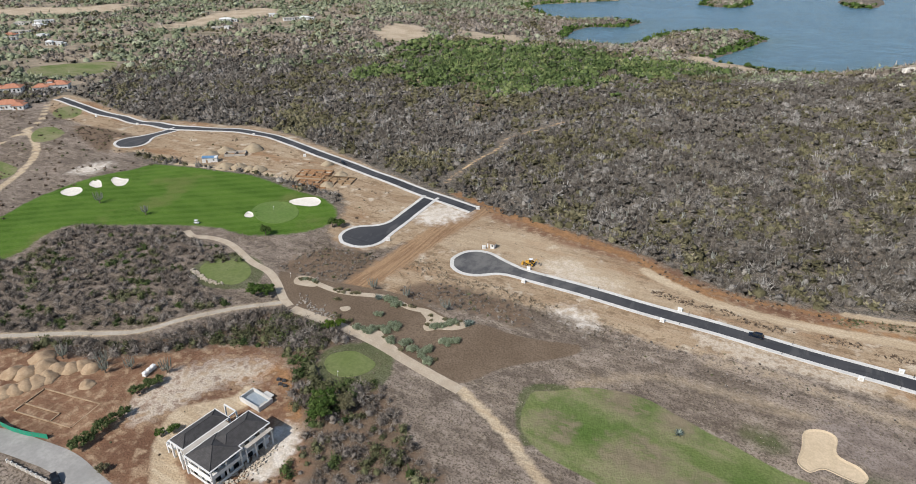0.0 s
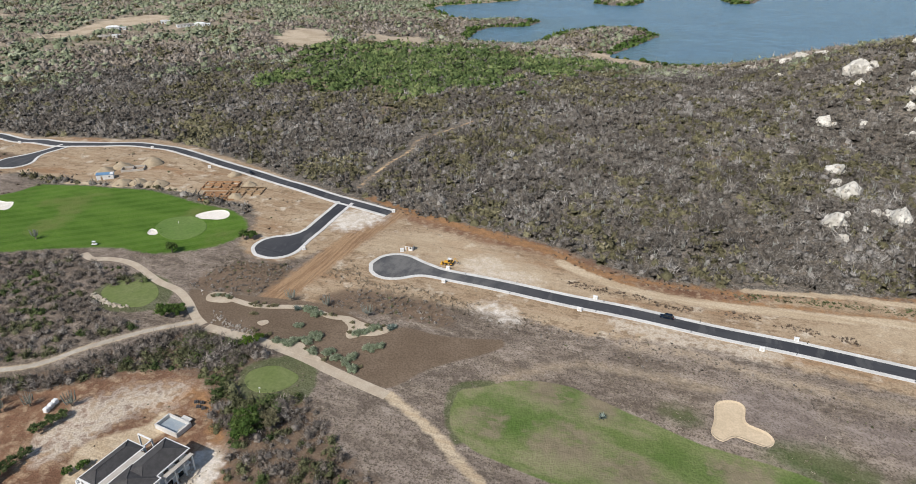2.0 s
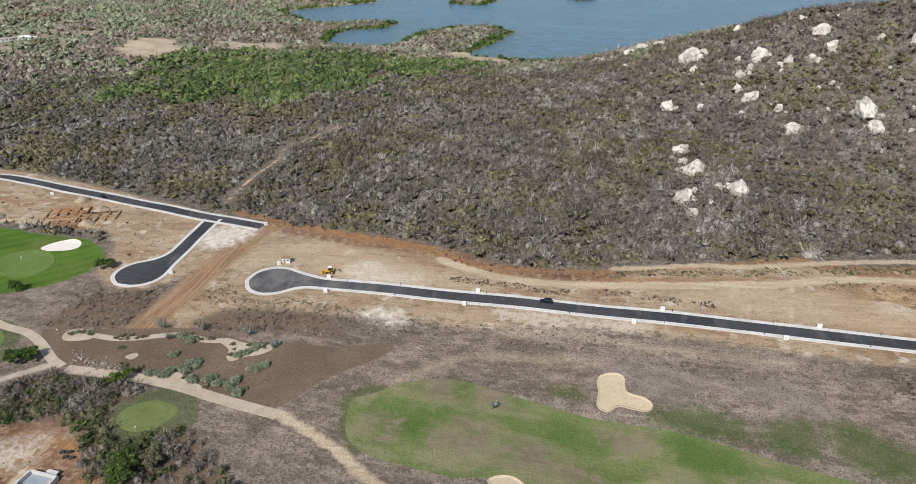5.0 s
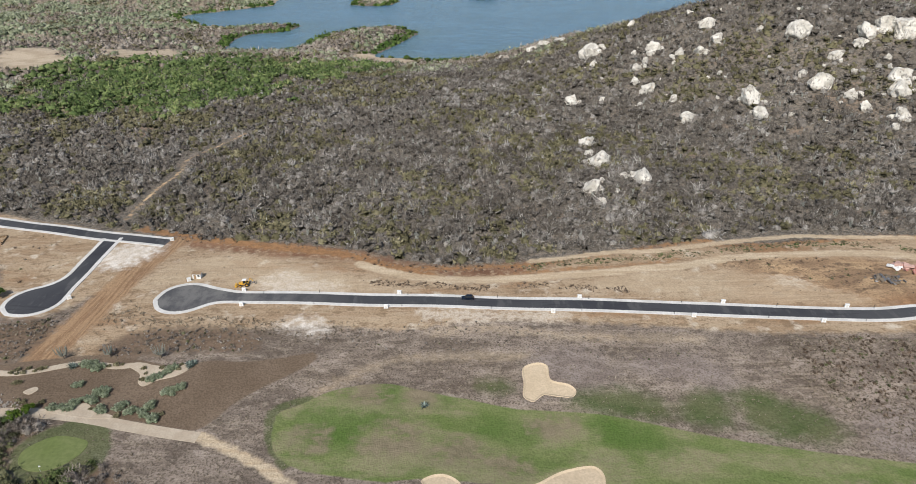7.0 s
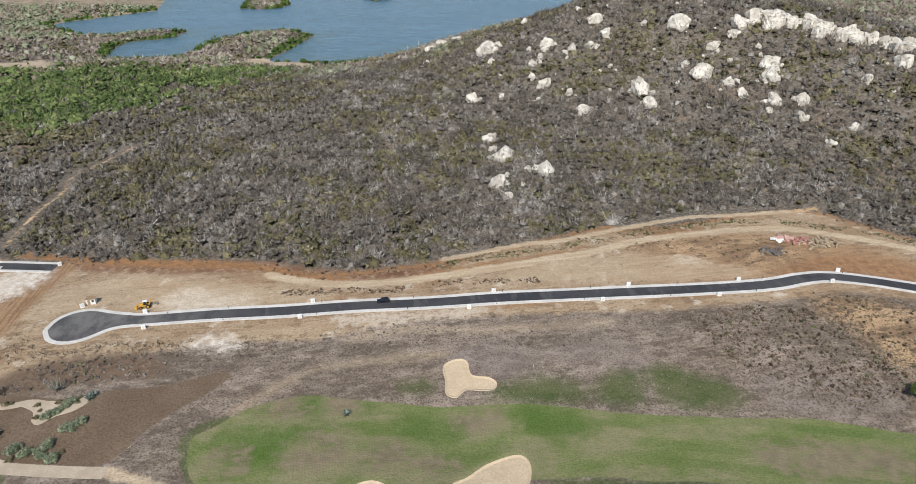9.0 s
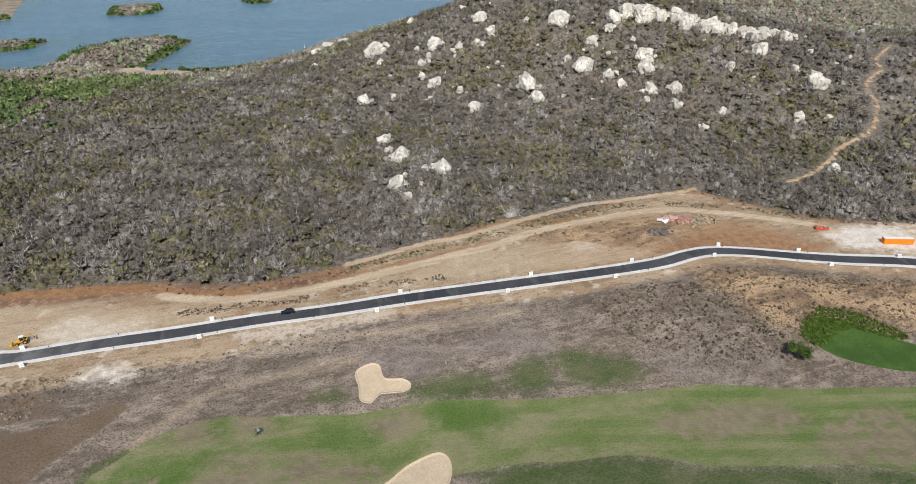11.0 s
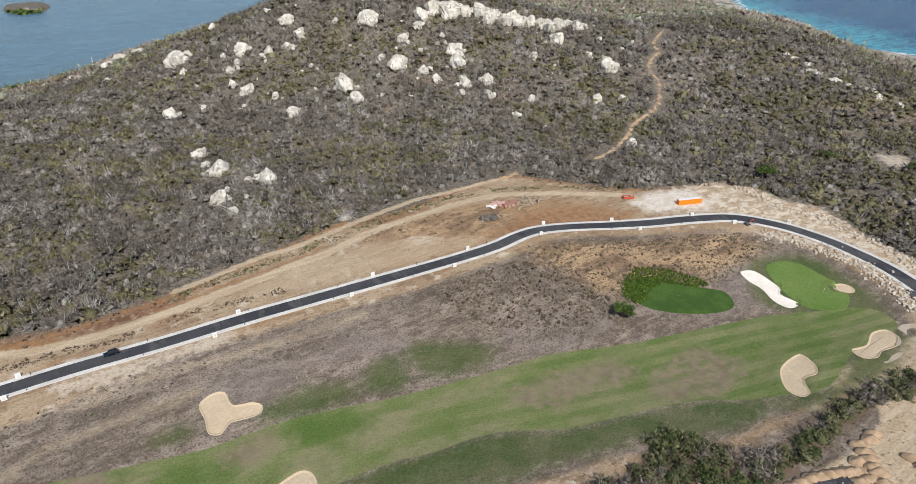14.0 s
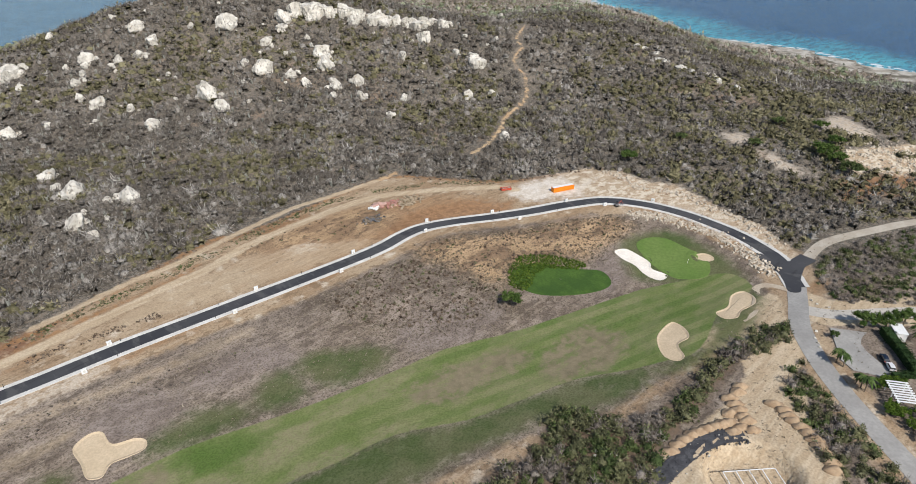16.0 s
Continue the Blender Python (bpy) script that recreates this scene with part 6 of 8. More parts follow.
def mound_mesh(seed, squash=1.0):
    """A tipped heap: steep, rounded, with slumped sides."""
    bm = bmesh.new()
    bmesh.ops.create_uvsphere(bm, u_segments=18, v_segments=12, radius=1.0)
    for v in bm.verts:
        p = v.co
        r = math.hypot(p.x, p.y)
        lift = max(0.0, 1 - r) ** 0.8 if p.z > 0 else -0.15
        v.co = (p.x * squash, p.y, lift * 0.62 if p.z > 0 else -0.2)
        v.co *= 1 + 0.28 * noise.noise(p * 1.7 + Vector((seed * 3.1, 0, 0))) + 0.10 * noise.noise(p * 5.0)
    me = bpy.data.meshes.new("earth_mound")
    bm.to_mesh(me)
    bm.free()
    return me


MOUND_MESHES = {}
for mat in (EARTH, GREY_EARTH):
    MOUND_MESHES[mat.name] = [mound_mesh(s) for s in range(4)]
    for me in MOUND_MESHES[mat.name]:
        me.materials.append(mat)
        me.polygons.foreach_set("use_smooth", np.full(len(me.polygons), True))


def mound(x, y, r, k, mat, label, group, turn=None, stretch=1.0):
    ob = new("earth_mound", MOUND_MESHES[mat.name][k % 4])
    ob.matrix_world = Matrix.Translation((x, y, height(x, y))) @ Matrix.Rotation(k * 1.7 if turn is None else turn, 4, "Z") @ Matrix.Diagonal((r * stretch, r, r, 1))
    return tagged(ob, label, "earth heap", group)


for k, (x, y, r) in enumerate(((-284, 242, 5), (-276.5, 245.5, 5), (-269.3, 245.8, 4), (-263.7, 247, 5), (-306.5, 252.3, 6), (-303.7, 261.3, 6), (-291, 271, 7), (-215, 247.7, 4), (-218, 264, 4), (-235, 273, 4))):
    mound(x, y, r, k, GREY_EARTH, "conical heap of tan sand at the road works", "sand heaps by the new road")
for k, (x, y, r) in enumerate(((-196.8, 69, 4), (-195.2, 71.3, 3.6), (-194.5, 74, 3.8), (-193.1, 77, 3.8), (-192.2, 80, 4), (-193.2, 84, 4.2), (-189.9, 86, 3.6), (-188, 88.8, 3.4), (-197.5, 82.7, 4.5), (-200, 78, 4.4), (-184, 89, 3.4), (-203, 85, 4.2), (-177.7, 83.6, 2.6), (-204, 76, 4))):
    mound(x, y, r, k, EARTH, "tipped heap of reddish-brown earth on the building plot", "earth heaps on the plot")
for k, (x, y) in enumerate(((131.4, 48.1), (135, 47.9), (138.2, 47.6), (141.2, 47.0), (144, 46), (146.6, 44.9), (149, 43.8), (151.2, 42.6), (153.2, 41.4), (150, 38.9), (153, 38.3), (157.2, 38.1), (162.1, 43.6), (160.2, 41.6), (170.9, 46), (168, 45.2), (163.8, 46), (154.2, 35.4), (158, 39.8), (157, 43))):
    mound(x, y, 2.7, k, EARTH, "rounded heap of tan earth lining the site track", "earth heaps along the track", 0.9, 0.75)
for k, (x, y) in enumerate(((168, 32), (166.5, 30), (165.3, 27.9), (164.1, 25.8), (162.9, 23.7), (161.6, 21.5), (160, 19.4), (158, 17.4), (155.9, 15.6), (153.6, 14.2), (169, 35))):
    mound(x, y, 2.8, k + 2, EARTH, "rounded heap of tan earth lining the site track", "earth heaps along the track", 0.5, 0.7)


def plate(name, outline, z0, z1, mat, label, category):
    cx, cy = sum(p[0] for p in outline) / len(outline), sum(p[1] for p in outline) / len(outline)
    return thing(name, prism(bmesh.new(), [(px - cx, py - cy) for px, py in outline], z0, z1), mat, cx, cy, label, category)


def footing(x, y, turn, cells, label, mat, up=0.0, wide=0.35, tall=0.4):
    """Low foundation beams round and between rooms: (x0, y0, x1, y1) each."""
    root = stand("foundation", x, y, label, "foundation", turn, up=up)
    for x0, y0, x1, y1 in cells:
        a = math.atan2(y1 - y0, x1 - x0)
        part("beam", box(bmesh.new(), (x0 + x1) / 2, (y0 + y1) / 2, 0, math.hypot(x1 - x0, y1 - y0) + wide, wide, tall, a), mat, root)
    return root


RED_EARTH = speckled("orange_earth", (0.38, 0.22, 0.115), (0.27, 0.15, 0.08), 0.5, 0.95, fine=1.8, bump=0.5)
for fx, fy, turn, flip in ((-232, 258, 0.35, 1), (-214, 255, 0.28, -1), (-224, 246, 0.35, 1)):
    footing(fx, fy, turn, [(-9, -5 * flip, 9, -5 * flip), (-9, 5, 8, 5), (-9, -5, -9, 5), (-4.5, -5, -4.5, 5), (0, -5, 0, 3), (4.5, -5, 4.5, 5), (9, -4, 9, 5), (-9, 0, 9, 0.3), (-7, 2.5, -1, 2.5), (2, -2.5, 9, -2.5)], "half-dug foundation trenches banked with orange earth", RED_EARTH if flip > 0 else WOOD, tall=0.9, wide=0.6)
footing(-175, 73.5, 0.16, [(-12, 4.5, 10, 4.5), (-12, -6, -12, 4.5), (10, -6, 10, 4.5), (-12, -6, 10, -6), (2, -6, 2, -2.5), (-12, -2.5, 2, -2.5)], "pegged-out foundation trench edged with tan earth", EARTH, tall=0.3)
footing(136.5, 29.0, -0.72, [(-6, 2.5, 8, 2.5), (-6, -3, -6, 2.5), (8, -3, 8, 2.5), (-2.5, -3, -2.5, 2.5), (1, -3, 1, 2.5), (4.5, -3, 4.5, 2.5), (-6, -3, 8, -3)], "white-lined parking bays in the dug-out pit", WHITE_PAINT, wide=0.22, tall=0.12)
footing(-294, 260, 0.6, [(-6, -3, 6, -3), (-6, 3, 6, 3), (-6, -3, -6, 3), (6, -3, 6, 3), (0, -3, 0, 3)], "unfinished concrete block walls beside the sand heaps", SCREED, tall=1.4, wide=0.3)

for k, (x, y) in enumerate(((-164.7, 94.6), (-165.1, 96.4), (-165.5, 98.2))):
    root = stand("water_tank", x, y, "white plastic water tank on reddish soil", "tank", 0.1, "water tanks on the plot")
    part("tank", box(bmesh.new(), 0, 0, 0.15, 1.5, 1.5, 1.5, 0, 0.2), WHITE_PAINT, root)
    part("lid", disc(bmesh.new(), 0, 0, 1.68, 0.3, 0.1, "Z"), WHITE_PAINT, root)
    part("pallet", box(bmesh.new(), 0, 0, 0, 1.55, 1.55, 0.15), WOOD, root)

root = stand("site_fence", -176, 61, "green netting fence along the street side of the plot", "fence")
FENCE = [(-187.4, 61.0), (-183.3, 60.3), (-177.9, 60.5), (-172.0, 61.5), (-165.7, 63.5)]
line, _ = resample(FENCE, 2.4)
for (ax, ay), (bx, by) in zip(line[:-1], line[1:]):
    cx, cy, a = (ax + bx) / 2 + 176, (ay + by) / 2 - 61, math.atan2(by - ay, bx - ax)
    part("net_panel", box(bmesh.new(), cx, cy, 0.1, math.hypot(bx - ax, by - ay), 0.05, 1.7, a), GREEN_NET, root)
    part("post", rod(bmesh.new(), (ax + 176, ay - 61, -0.2), (ax + 176, ay - 61, 2.0), 0.06), STEEL, root)


# ---- waste heap on the cleared land ----
def heap(name, x, y, label, pieces):
    """Loose pieces tipped together: (material, count, spread, size, height)."""
    root = stand(name, x, y, label, "waste heap")
    rng = random.Random(int(abs(x) * 10))
    for pname, mat, count, cx, cy, spread, lo, hi, tall in pieces:
        for _ in range(count):
            at = cx + rng.gauss(0, spread), cy + rng.gauss(0, spread * 0.6), abs(rng.gauss(0, tall))
            size = rng.uniform(lo, hi), rng.uniform(lo, hi) * 0.6, rng.uniform(lo, hi) * 0.3
            if pname == "tyre":
                part(pname, disc(bmesh.new(), *at, 0.5, 0.25, "Z", 12), mat, root)
            else:
                part(pname, box(bmesh.new(), *at, *size, rng.uniform(0, 3), 0.03, rng.uniform(-0.6, 0.6)), mat, root)
    return root


heap("waste_heap", 186, 223, "heap of building waste, boards, tyres and rubble", [
    ("board", PINK, 11, -8.5, 4.5, 1.6, 1.6, 4.4, 0.6), ("tyre", RUBBER, 16, -8.0, 7.0, 1.0, 0.6, 1.2, 0.7), ("panel", WHITE_PAINT, 12, -10.5, 4.0, 1.5, 1.0, 2.4, 0.4),
    ("crate", FADED_RED, 26, -3.0, 1.0, 2.2, 0.6, 2.2, 0.6), ("offcut", PINK, 14, -1.0, 0.0, 2.2, 0.4, 1.5, 0.5), ("stone", OCHRE_RUBBLE, 90, 6.0, -2.5, 3.4, 0.7, 2.4, 0.8)])
heap("scrap_heap", 166, 217.8, "low tangle of grey scrap and cut branches", [("branch", STEEL, 30, 0, 0, 2.6, 0.5, 2.4, 0.3), ("twig", BARK, 40, 0, 0, 2.8, 0.4, 2.6, 0.3)])


# ---- stone banks ----
def stones(name, line, spread, lo, hi, count, mat, label, seed):
    """Tipped stones along a line, with no two alike."""
    rng = np.random.RandomState(seed)
    p, s = resample(smooth_loop(line, False, 3), 1.0)
    bm_v, bm_f, base = [], [], 0
    cube = np.array([(a, b, c) for a in (-1, 1) for b in (-1, 1) for c in (-1, 1)], float) * 0.5
    quads = np.array([(0, 1, 3, 2), (4, 6, 7, 5), (0, 4, 5, 1), (2, 3, 7, 6), (0, 2, 6, 4), (1, 5, 7, 3)])
    for _ in range(count):
        c = p[rng.randint(len(p))] + rng.normal(0, spread, 2)
        size = rng.uniform(lo, hi)
        v = cube * (size * rng.uniform(0.7, 1.2, 3)) * rng.uniform(0.55, 1.1, (8, 1))
        a, b = rng.uniform(0, 6.28), rng.uniform(-0.6, 0.6)
        r = np.array([[math.cos(a), -math.sin(a), 0], [math.sin(a), math.cos(a), 0], [0, 0, 1]]) @ np.array([[1, 0, 0], [0, math.cos(b), -math.sin(b)], [0, math.sin(b), math.cos(b)]])
        v = v @ r.T
        bm_v.append(v + np.array([c[0], c[1], height(c[0], c[1]) + size * 0.25]))
        bm_f.append(quads + base)
        base += 8
    return tagged(new(name, fast_mesh(name, np.concatenate(bm_v), np.concatenate(bm_f), mat)), label, "stones", kind="stuff")


stones("stone_bank", [(256.2, 133.5), (261.8, 126.4), (265.2, 115.1), (266.2, 104.2), (265.0, 92.6), (259.3, 80.5), (253.4, 70.0), (250.3, 66.4)], 1.9, 0.4, 1.15, 800, RUBBLE, "tipped pale limestone blocks below the road bank", 5)
stones("stone_bank", [(289, 172), (293, 164), (285, 148), (291, 132), (289, 115), (286, 98), (282, 84), (276, 73)], 1.9, 0.25, 1.15, 420, RUBBLE, "rough cut pale stones above the road", 6)
stones("stone_bank", [(-152.5, 154.5), (-146, 151), (-139.5, 149.5), (-133, 148)], 1.2, 0.2, 0.7, 130, GREY_RUBBLE, "scattered grey stones where the paths cross", 7)
stones("stone_bank", [(-110.5, 74), (-108.5, 80), (-108.5, 90)], 1.3, 0.3, 0.8, 240, RUBBLE, "row of rubble stones beside the villa", 8)
stones("stone_bank", [(-206.5, 149.9), (-198.5, 147.3), (-192.3, 146.1), (-186.6, 146.9)], 0.5, 0.4, 1.0, 90, RUBBLE, "low pale stone edging round the small green", 17)
stones("gravel_strip", [(117.6, 45.7), (125.8, 45.2), (134.6, 44.1), (140.9, 42.7), (146.4, 40.2), (150.0, 37.3)], 1.6, 0.2, 0.7, 500, DARK_STONE, "strip of dark broken stone between earth heaps", 9)
stones("stone_bank", [(117.6, 45.7), (125.8, 45.2), (134.6, 44.1), (140.9, 42.7), (148.4, 39.2)], 2.0, 0.15, 0.5, 160, LIMESTONE, "pale stones scattered over the dark strip", 10)
stones("stone_bank", [(381, 78), (394, 70), (412, 60), (392, 52), (378, 60)], 5.0, 0.25, 1.3, 300, RUBBLE, "broken tan rock in the hillside quarry", 13)
stones("stone_bank", [(118, 62), (120, 59)], 1.0, 0.4, 1.0, 40, LIMESTONE, "small heap of white stones among the trees", 12)
lane("gravel_strip", [(112, 46), (117.6, 45.7), (125.8, 45.2), (134.6, 44.1), (140.9, 42.7), (146.4, 40.2), (151.0, 36.5)], 2.4, 0.35, DARK_STONE, "strip of dark broken stone between earth heaps", "gravel")
lane("path", [(240, 52), (241.5, 58), (240.5, 64.5), (236, 66.5), (229.4, 63.5), (217.5, 60.2), (209, 61)], 1.4, 0.07, PATH, "sandy concrete cart path curling behind the bunkers", "path")


# ---- round the villa ----
for k, (x, y) in enumerate(((-126.2, 112.9), (-124.3, 113.2), (-124.2, 111.4), (-122.3, 111.4))):
    root = stand("tile_pallet", x, y, "pallet stacked with dark roof tiles", "pallet", 0.5, "pallets behind the pool")
    part("pallet", box(bmesh.new(), 0, 0, 0, 1.3, 1.0, 0.15), WOOD, root)
    for i in range(3):
        part("tile_stack", box(bmesh.new(), -0.42 + 0.42 * i, 0, 0.15, 0.36, 0.9, 0.6 + 0.1 * (i % 2), 0, 0.02), SLATE, root)
wall = stand("garden_wall", -158, 53.6, "low stone garden wall along the grey street", "wall", 0.05)
for i in range(9):
    part("wall_panel", box(bmesh.new(), -8 + i * 2.0, 0, -0.2, 1.9, 0.35, 1.2, 0, 0.03), SCREED, wall)
    part("pier", box(bmesh.new(), -9 + i * 2.0, 0, -0.2, 0.45, 0.45, 1.5, 0, 0.03), CONCRETE, wall)
boards = stand("plank_pile", -131.5, 84.5, "loose pale planks lying beside the villa", "planks", -0.1)
for i in range(9):
    part("plank", box(bmesh.new(), 0.35 * (i % 5) - 0.7, 1.2 * (i // 5) + 0.3 * (i % 3), 0.05 * (i // 3), 0.22, 4.0, 0.06, 0.08 * (i - 4)), RUBBLE, boards)


# ---- houses ----
def hip_roof(x0, y0, x1, y1, z, rise, courses=8):
    """A hipped roof in lapped courses of tiles over a rectangle."""
    bm = bmesh.new()
    w = min(x1 - x0, y1 - y0) / 2
    def ring(u, lift):
        return [bm.verts.new((px, py, z + rise * u + lift)) for px, py in ((x0 + w * u, y0 + w * u), (x1 - w * u, y0 + w * u), (x1 - w * u, y1 - w * u), (x0 + w * u, y1 - w * u))]

    drop = ring(0.0, -0.03)
    for i in range(courses):
        low, top = ring(i / courses, 0.06), ring((i + 1) / courses, 0.0)
        for j in range(4):
            bm.faces.new((low[j - 1], low[j], top[j], top[j - 1]))
            bm.faces.new((drop[j - 1], drop[j], low[j], low[j - 1]))
        drop = top
    return bm


def ridge_caps(x0, y0, x1, y1, z, rise):
    bm = bmesh.new()
    w = min(x1 - x0, y1 - y0) / 2
    if x1 - x0 > y1 - y0:
        ends = [(x0 + w, (y0 + y1) / 2), (x1 - w, (y0 + y1) / 2)]
        pairs = [(0, (x0, y0)), (0, (x0, y1)), (1, (x1, y0)), (1, (x1, y1))]
    else:
        ends = [((x0 + x1) / 2, y0 + w), ((x0 + x1) / 2, y1 - w)]
        pairs = [(0, (x0, y0)), (0, (x1, y0)), (1, (x0, y1)), (1, (x1, y1))]
    for k, (px, py) in pairs:
        rod(bm, (px, py, z + 0.06), (*ends[k], z + rise + 0.04), 0.11, sides=6)
    if (Vector(ends[0]) - Vector(ends[1])).length > 0.2:
        rod(bm, (*ends[0], z + rise + 0.04), (*ends[1], z + rise + 0.04), 0.11, sides=6)
    return bm


def window(parent, x, y, z, wide, tall, along, frame_mat):
    """A pane in a frame on a wall; along: 'x' or 'y', the way the wall runs."""
    sx, sy = (wide, 0.08) if along == "x" else (0.08, wide)
    w = part("window", box(bmesh.new(), x, y, z, sx + (0.16 if along == "x" else 0.03), sy + (0.16 if along == "y" else 0.03), tall + 0.16), frame_mat, parent)
    part("pane", box(bmesh.new(), x, y, z + 0.08, sx + (0 if along == "x" else 0.08), sy + (0 if along == "y" else 0.08), tall), GLASS, w)
    return w


villa = stand("house", -119.5, 83.0, "unfinished white two-storey villa with dark hipped roofs", "house", -0.105)
part("wall", box(bmesh.new(), 4.4, 0.2, -0.3, 8.0, 18.4, 3.2, 0, 0.03), WHITE, villa)
part("wall", box(bmesh.new(), 4.2, 0.8, 3.2, 7.2, 16.8, 3.1, 0, 0.03), WHITE, villa)
part("wall", box(bmesh.new(), -5.5, -1.4, -0.3, 5.0, 12.8, 6.6, 0, 0.03), WHITE, villa)
part("wall", box(bmesh.new(), -1.4, -2.6, -0.3, 3.0, 12.2, 6.2, 0, 0.03), WHITE, villa)
part("floor_slab", box(bmesh.new(), 4.7, -0.3, 2.95, 9.6, 19.2, 0.3, 0, 0.03), WHITE, villa)
part("flat_roof", box(bmesh.new(), -1.45, -2.4, 6.05, 2.9, 13.6, 0.28, 0, 0.03), SCREED, villa, "flat beige screed roof strip")
part("terrace", box(bmesh.new(), -9.6, -1.6, 2.7, 3.2, 13.8, 0.3, 0, 0.03), WHITE, villa)
part("terrace_wall", box(bmesh.new(), -11.1, -1.6, 3.0, 0.2, 13.8, 0.95, 0, 0.02), WHITE, villa)
for x0, y0, x1, y1, rise in ((-0.3, -9.6, 9.6, 0.0, 2.1), (-0.1, -4.0, 8.2, 10.4, 1.8), (-8.5, -8.6, -2.7, 5.6, 1.4)):
    roof = part("roof", hip_roof(x0, y0, x1, y1, 6.35, rise, 10), SLATE, villa, "dark grey tiled hipped roof")
    part("ridge_tiles", ridge_caps(x0, y0, x1, y1, 6.35, rise), SLATE, roof)
    part("fascia", box(bmesh.new(), (x0 + x1) / 2, (y0 + y1) / 2, 6.08, x1 - x0 + 0.7, y1 - y0 + 0.7, 0.26), WHITE, roof)
for x, y in ((9.3, -9.2), (9.3, -4.7), (9.3, -0.3), (4.6, -9.3), (0.1, -9.3)):
    part("column", box(bmesh.new(), x, y, -0.4, 0.42, 0.42, 6.6, 0, 0.03), WHITE, villa, "square white column")
for x, y in ((-2.7, -9.6), (-0.3, -9.8), (-5.4, -8.5), (-8.3, -8.5), (-11.0, -8.3), (-11.0, 5.1), (-8.3, 5.4)):
    part("column", box(bmesh.new(), x, y, -0.4, 0.5, 0.5, 6.4 if x > -9 else 4.0, 0, 0.03), WHITE, villa, "square white column")
for y in (1.2, 4.2, 7.2, 9.8):
    part("column", box(bmesh.new(), 9.7, y, -0.6, 0.36, 0.36, 5.6, 0, 0.03), WHITE, villa, "square white column")
part("pergola_beam", box(bmesh.new(), 9.4, 5.6, 5.0, 1.3, 9.4, 0.3, 0, 0.03), SCREED, villa, "pale beam over the side terrace")
for i in range(5):
    part("pergola_rafter", box(bmesh.new(), 8.7, 2.0 + i * 1.8, 5.05, 1.6, 0.22, 0.22), WHITE, villa)
for z in (3.25, 0.2):
    part("balcony_rail", box(bmesh.new(), 9.5, -4.7, z, 0.14, 9.0, 0.9, 0, 0.02), WHITE, villa)
    part("balcony_rail", box(bmesh.new(), 4.7, -9.55, z, 9.2, 0.14, 0.9, 0, 0.02), WHITE, villa)
for y in (-7.2, -4.4, -1.6, 3.0, 6.5):
    window(villa, 7.83 if y < 0 else 7.82, y, 3.5, 1.8, 2.1, "y", WHITE_PAINT)
    window(villa, 8.42, y, 0.2, 1.6, 2.0, "y", WHITE_PAINT)
for x in (1.8, 4.4, 7.0):
    window(villa, x, -7.62, 3.5, 1.7, 2.1, "x", WHITE_PAINT)
    window(villa, x, -9.02, 0.3, 1.5, 1.8, "x", WHITE_PAINT)
for x in (-6.6, -4.4):
    window(villa, x, -7.82, 3.4, 1.3, 1.9, "x", WHITE_PAINT)
    window(villa, x, -7.82, 0.3, 1.3, 2.0, "x", WHITE_PAINT)
bm = bmesh.new()
for x, y in ((-3.2, 6.2), (-3.2, 8.6), (0.0, 8.6), (-8.3, 8.6)):
    box(bm, x, y, 0, 0.35, 0.35, 6.0)
box(bm, -3.2, 7.4, 5.9, 0.35, 2.8, 0.3), box(bm, -5.7, 8.6, 5.9, 5.4, 0.35, 0.3)
part("frame", bm, WHITE, villa, "open white concrete frame")
part("courtyard", box(bmesh.new(), -1.6, 6.4, 2.7, 3.0, 4.2, 0.12), BLUE_ROOF, villa, "pale blue sheeting in the courtyard")

pool = stand("swimming_pool", -125.4, 102.4, "raised unfinished concrete swimming pool", "pool", -0.12)
bm = bmesh.new()
for sx, sy, x, y in ((8.4, 0.4, 0, -2.4), (8.4, 0.4, 0, 2.4), (0.4, 5.2, -4.2, 0), (0.4, 5.2, 4.2, 0)):
    box(bm, x, y, -0.4, sx, sy, 2.0)
part("wall", bm, CONCRETE, pool)
part("lining", box(bmesh.new(), 0, 0, 0.4, 8.0, 4.6, 0.1), POOL_WATER, pool, "grey-blue pool floor")
for i in range(3):
    part("step", box(bmesh.new(), 3.4, 0, 0.4 + 0.3 * i, 0.5 + 0.3 * (2 - i), 1.8, 0.3), SCREED, pool)
part("deck", box(bmesh.new(), 1.5, 3.4, 0.9, 3.4, 1.6, 0.3), CONCRETE, pool)


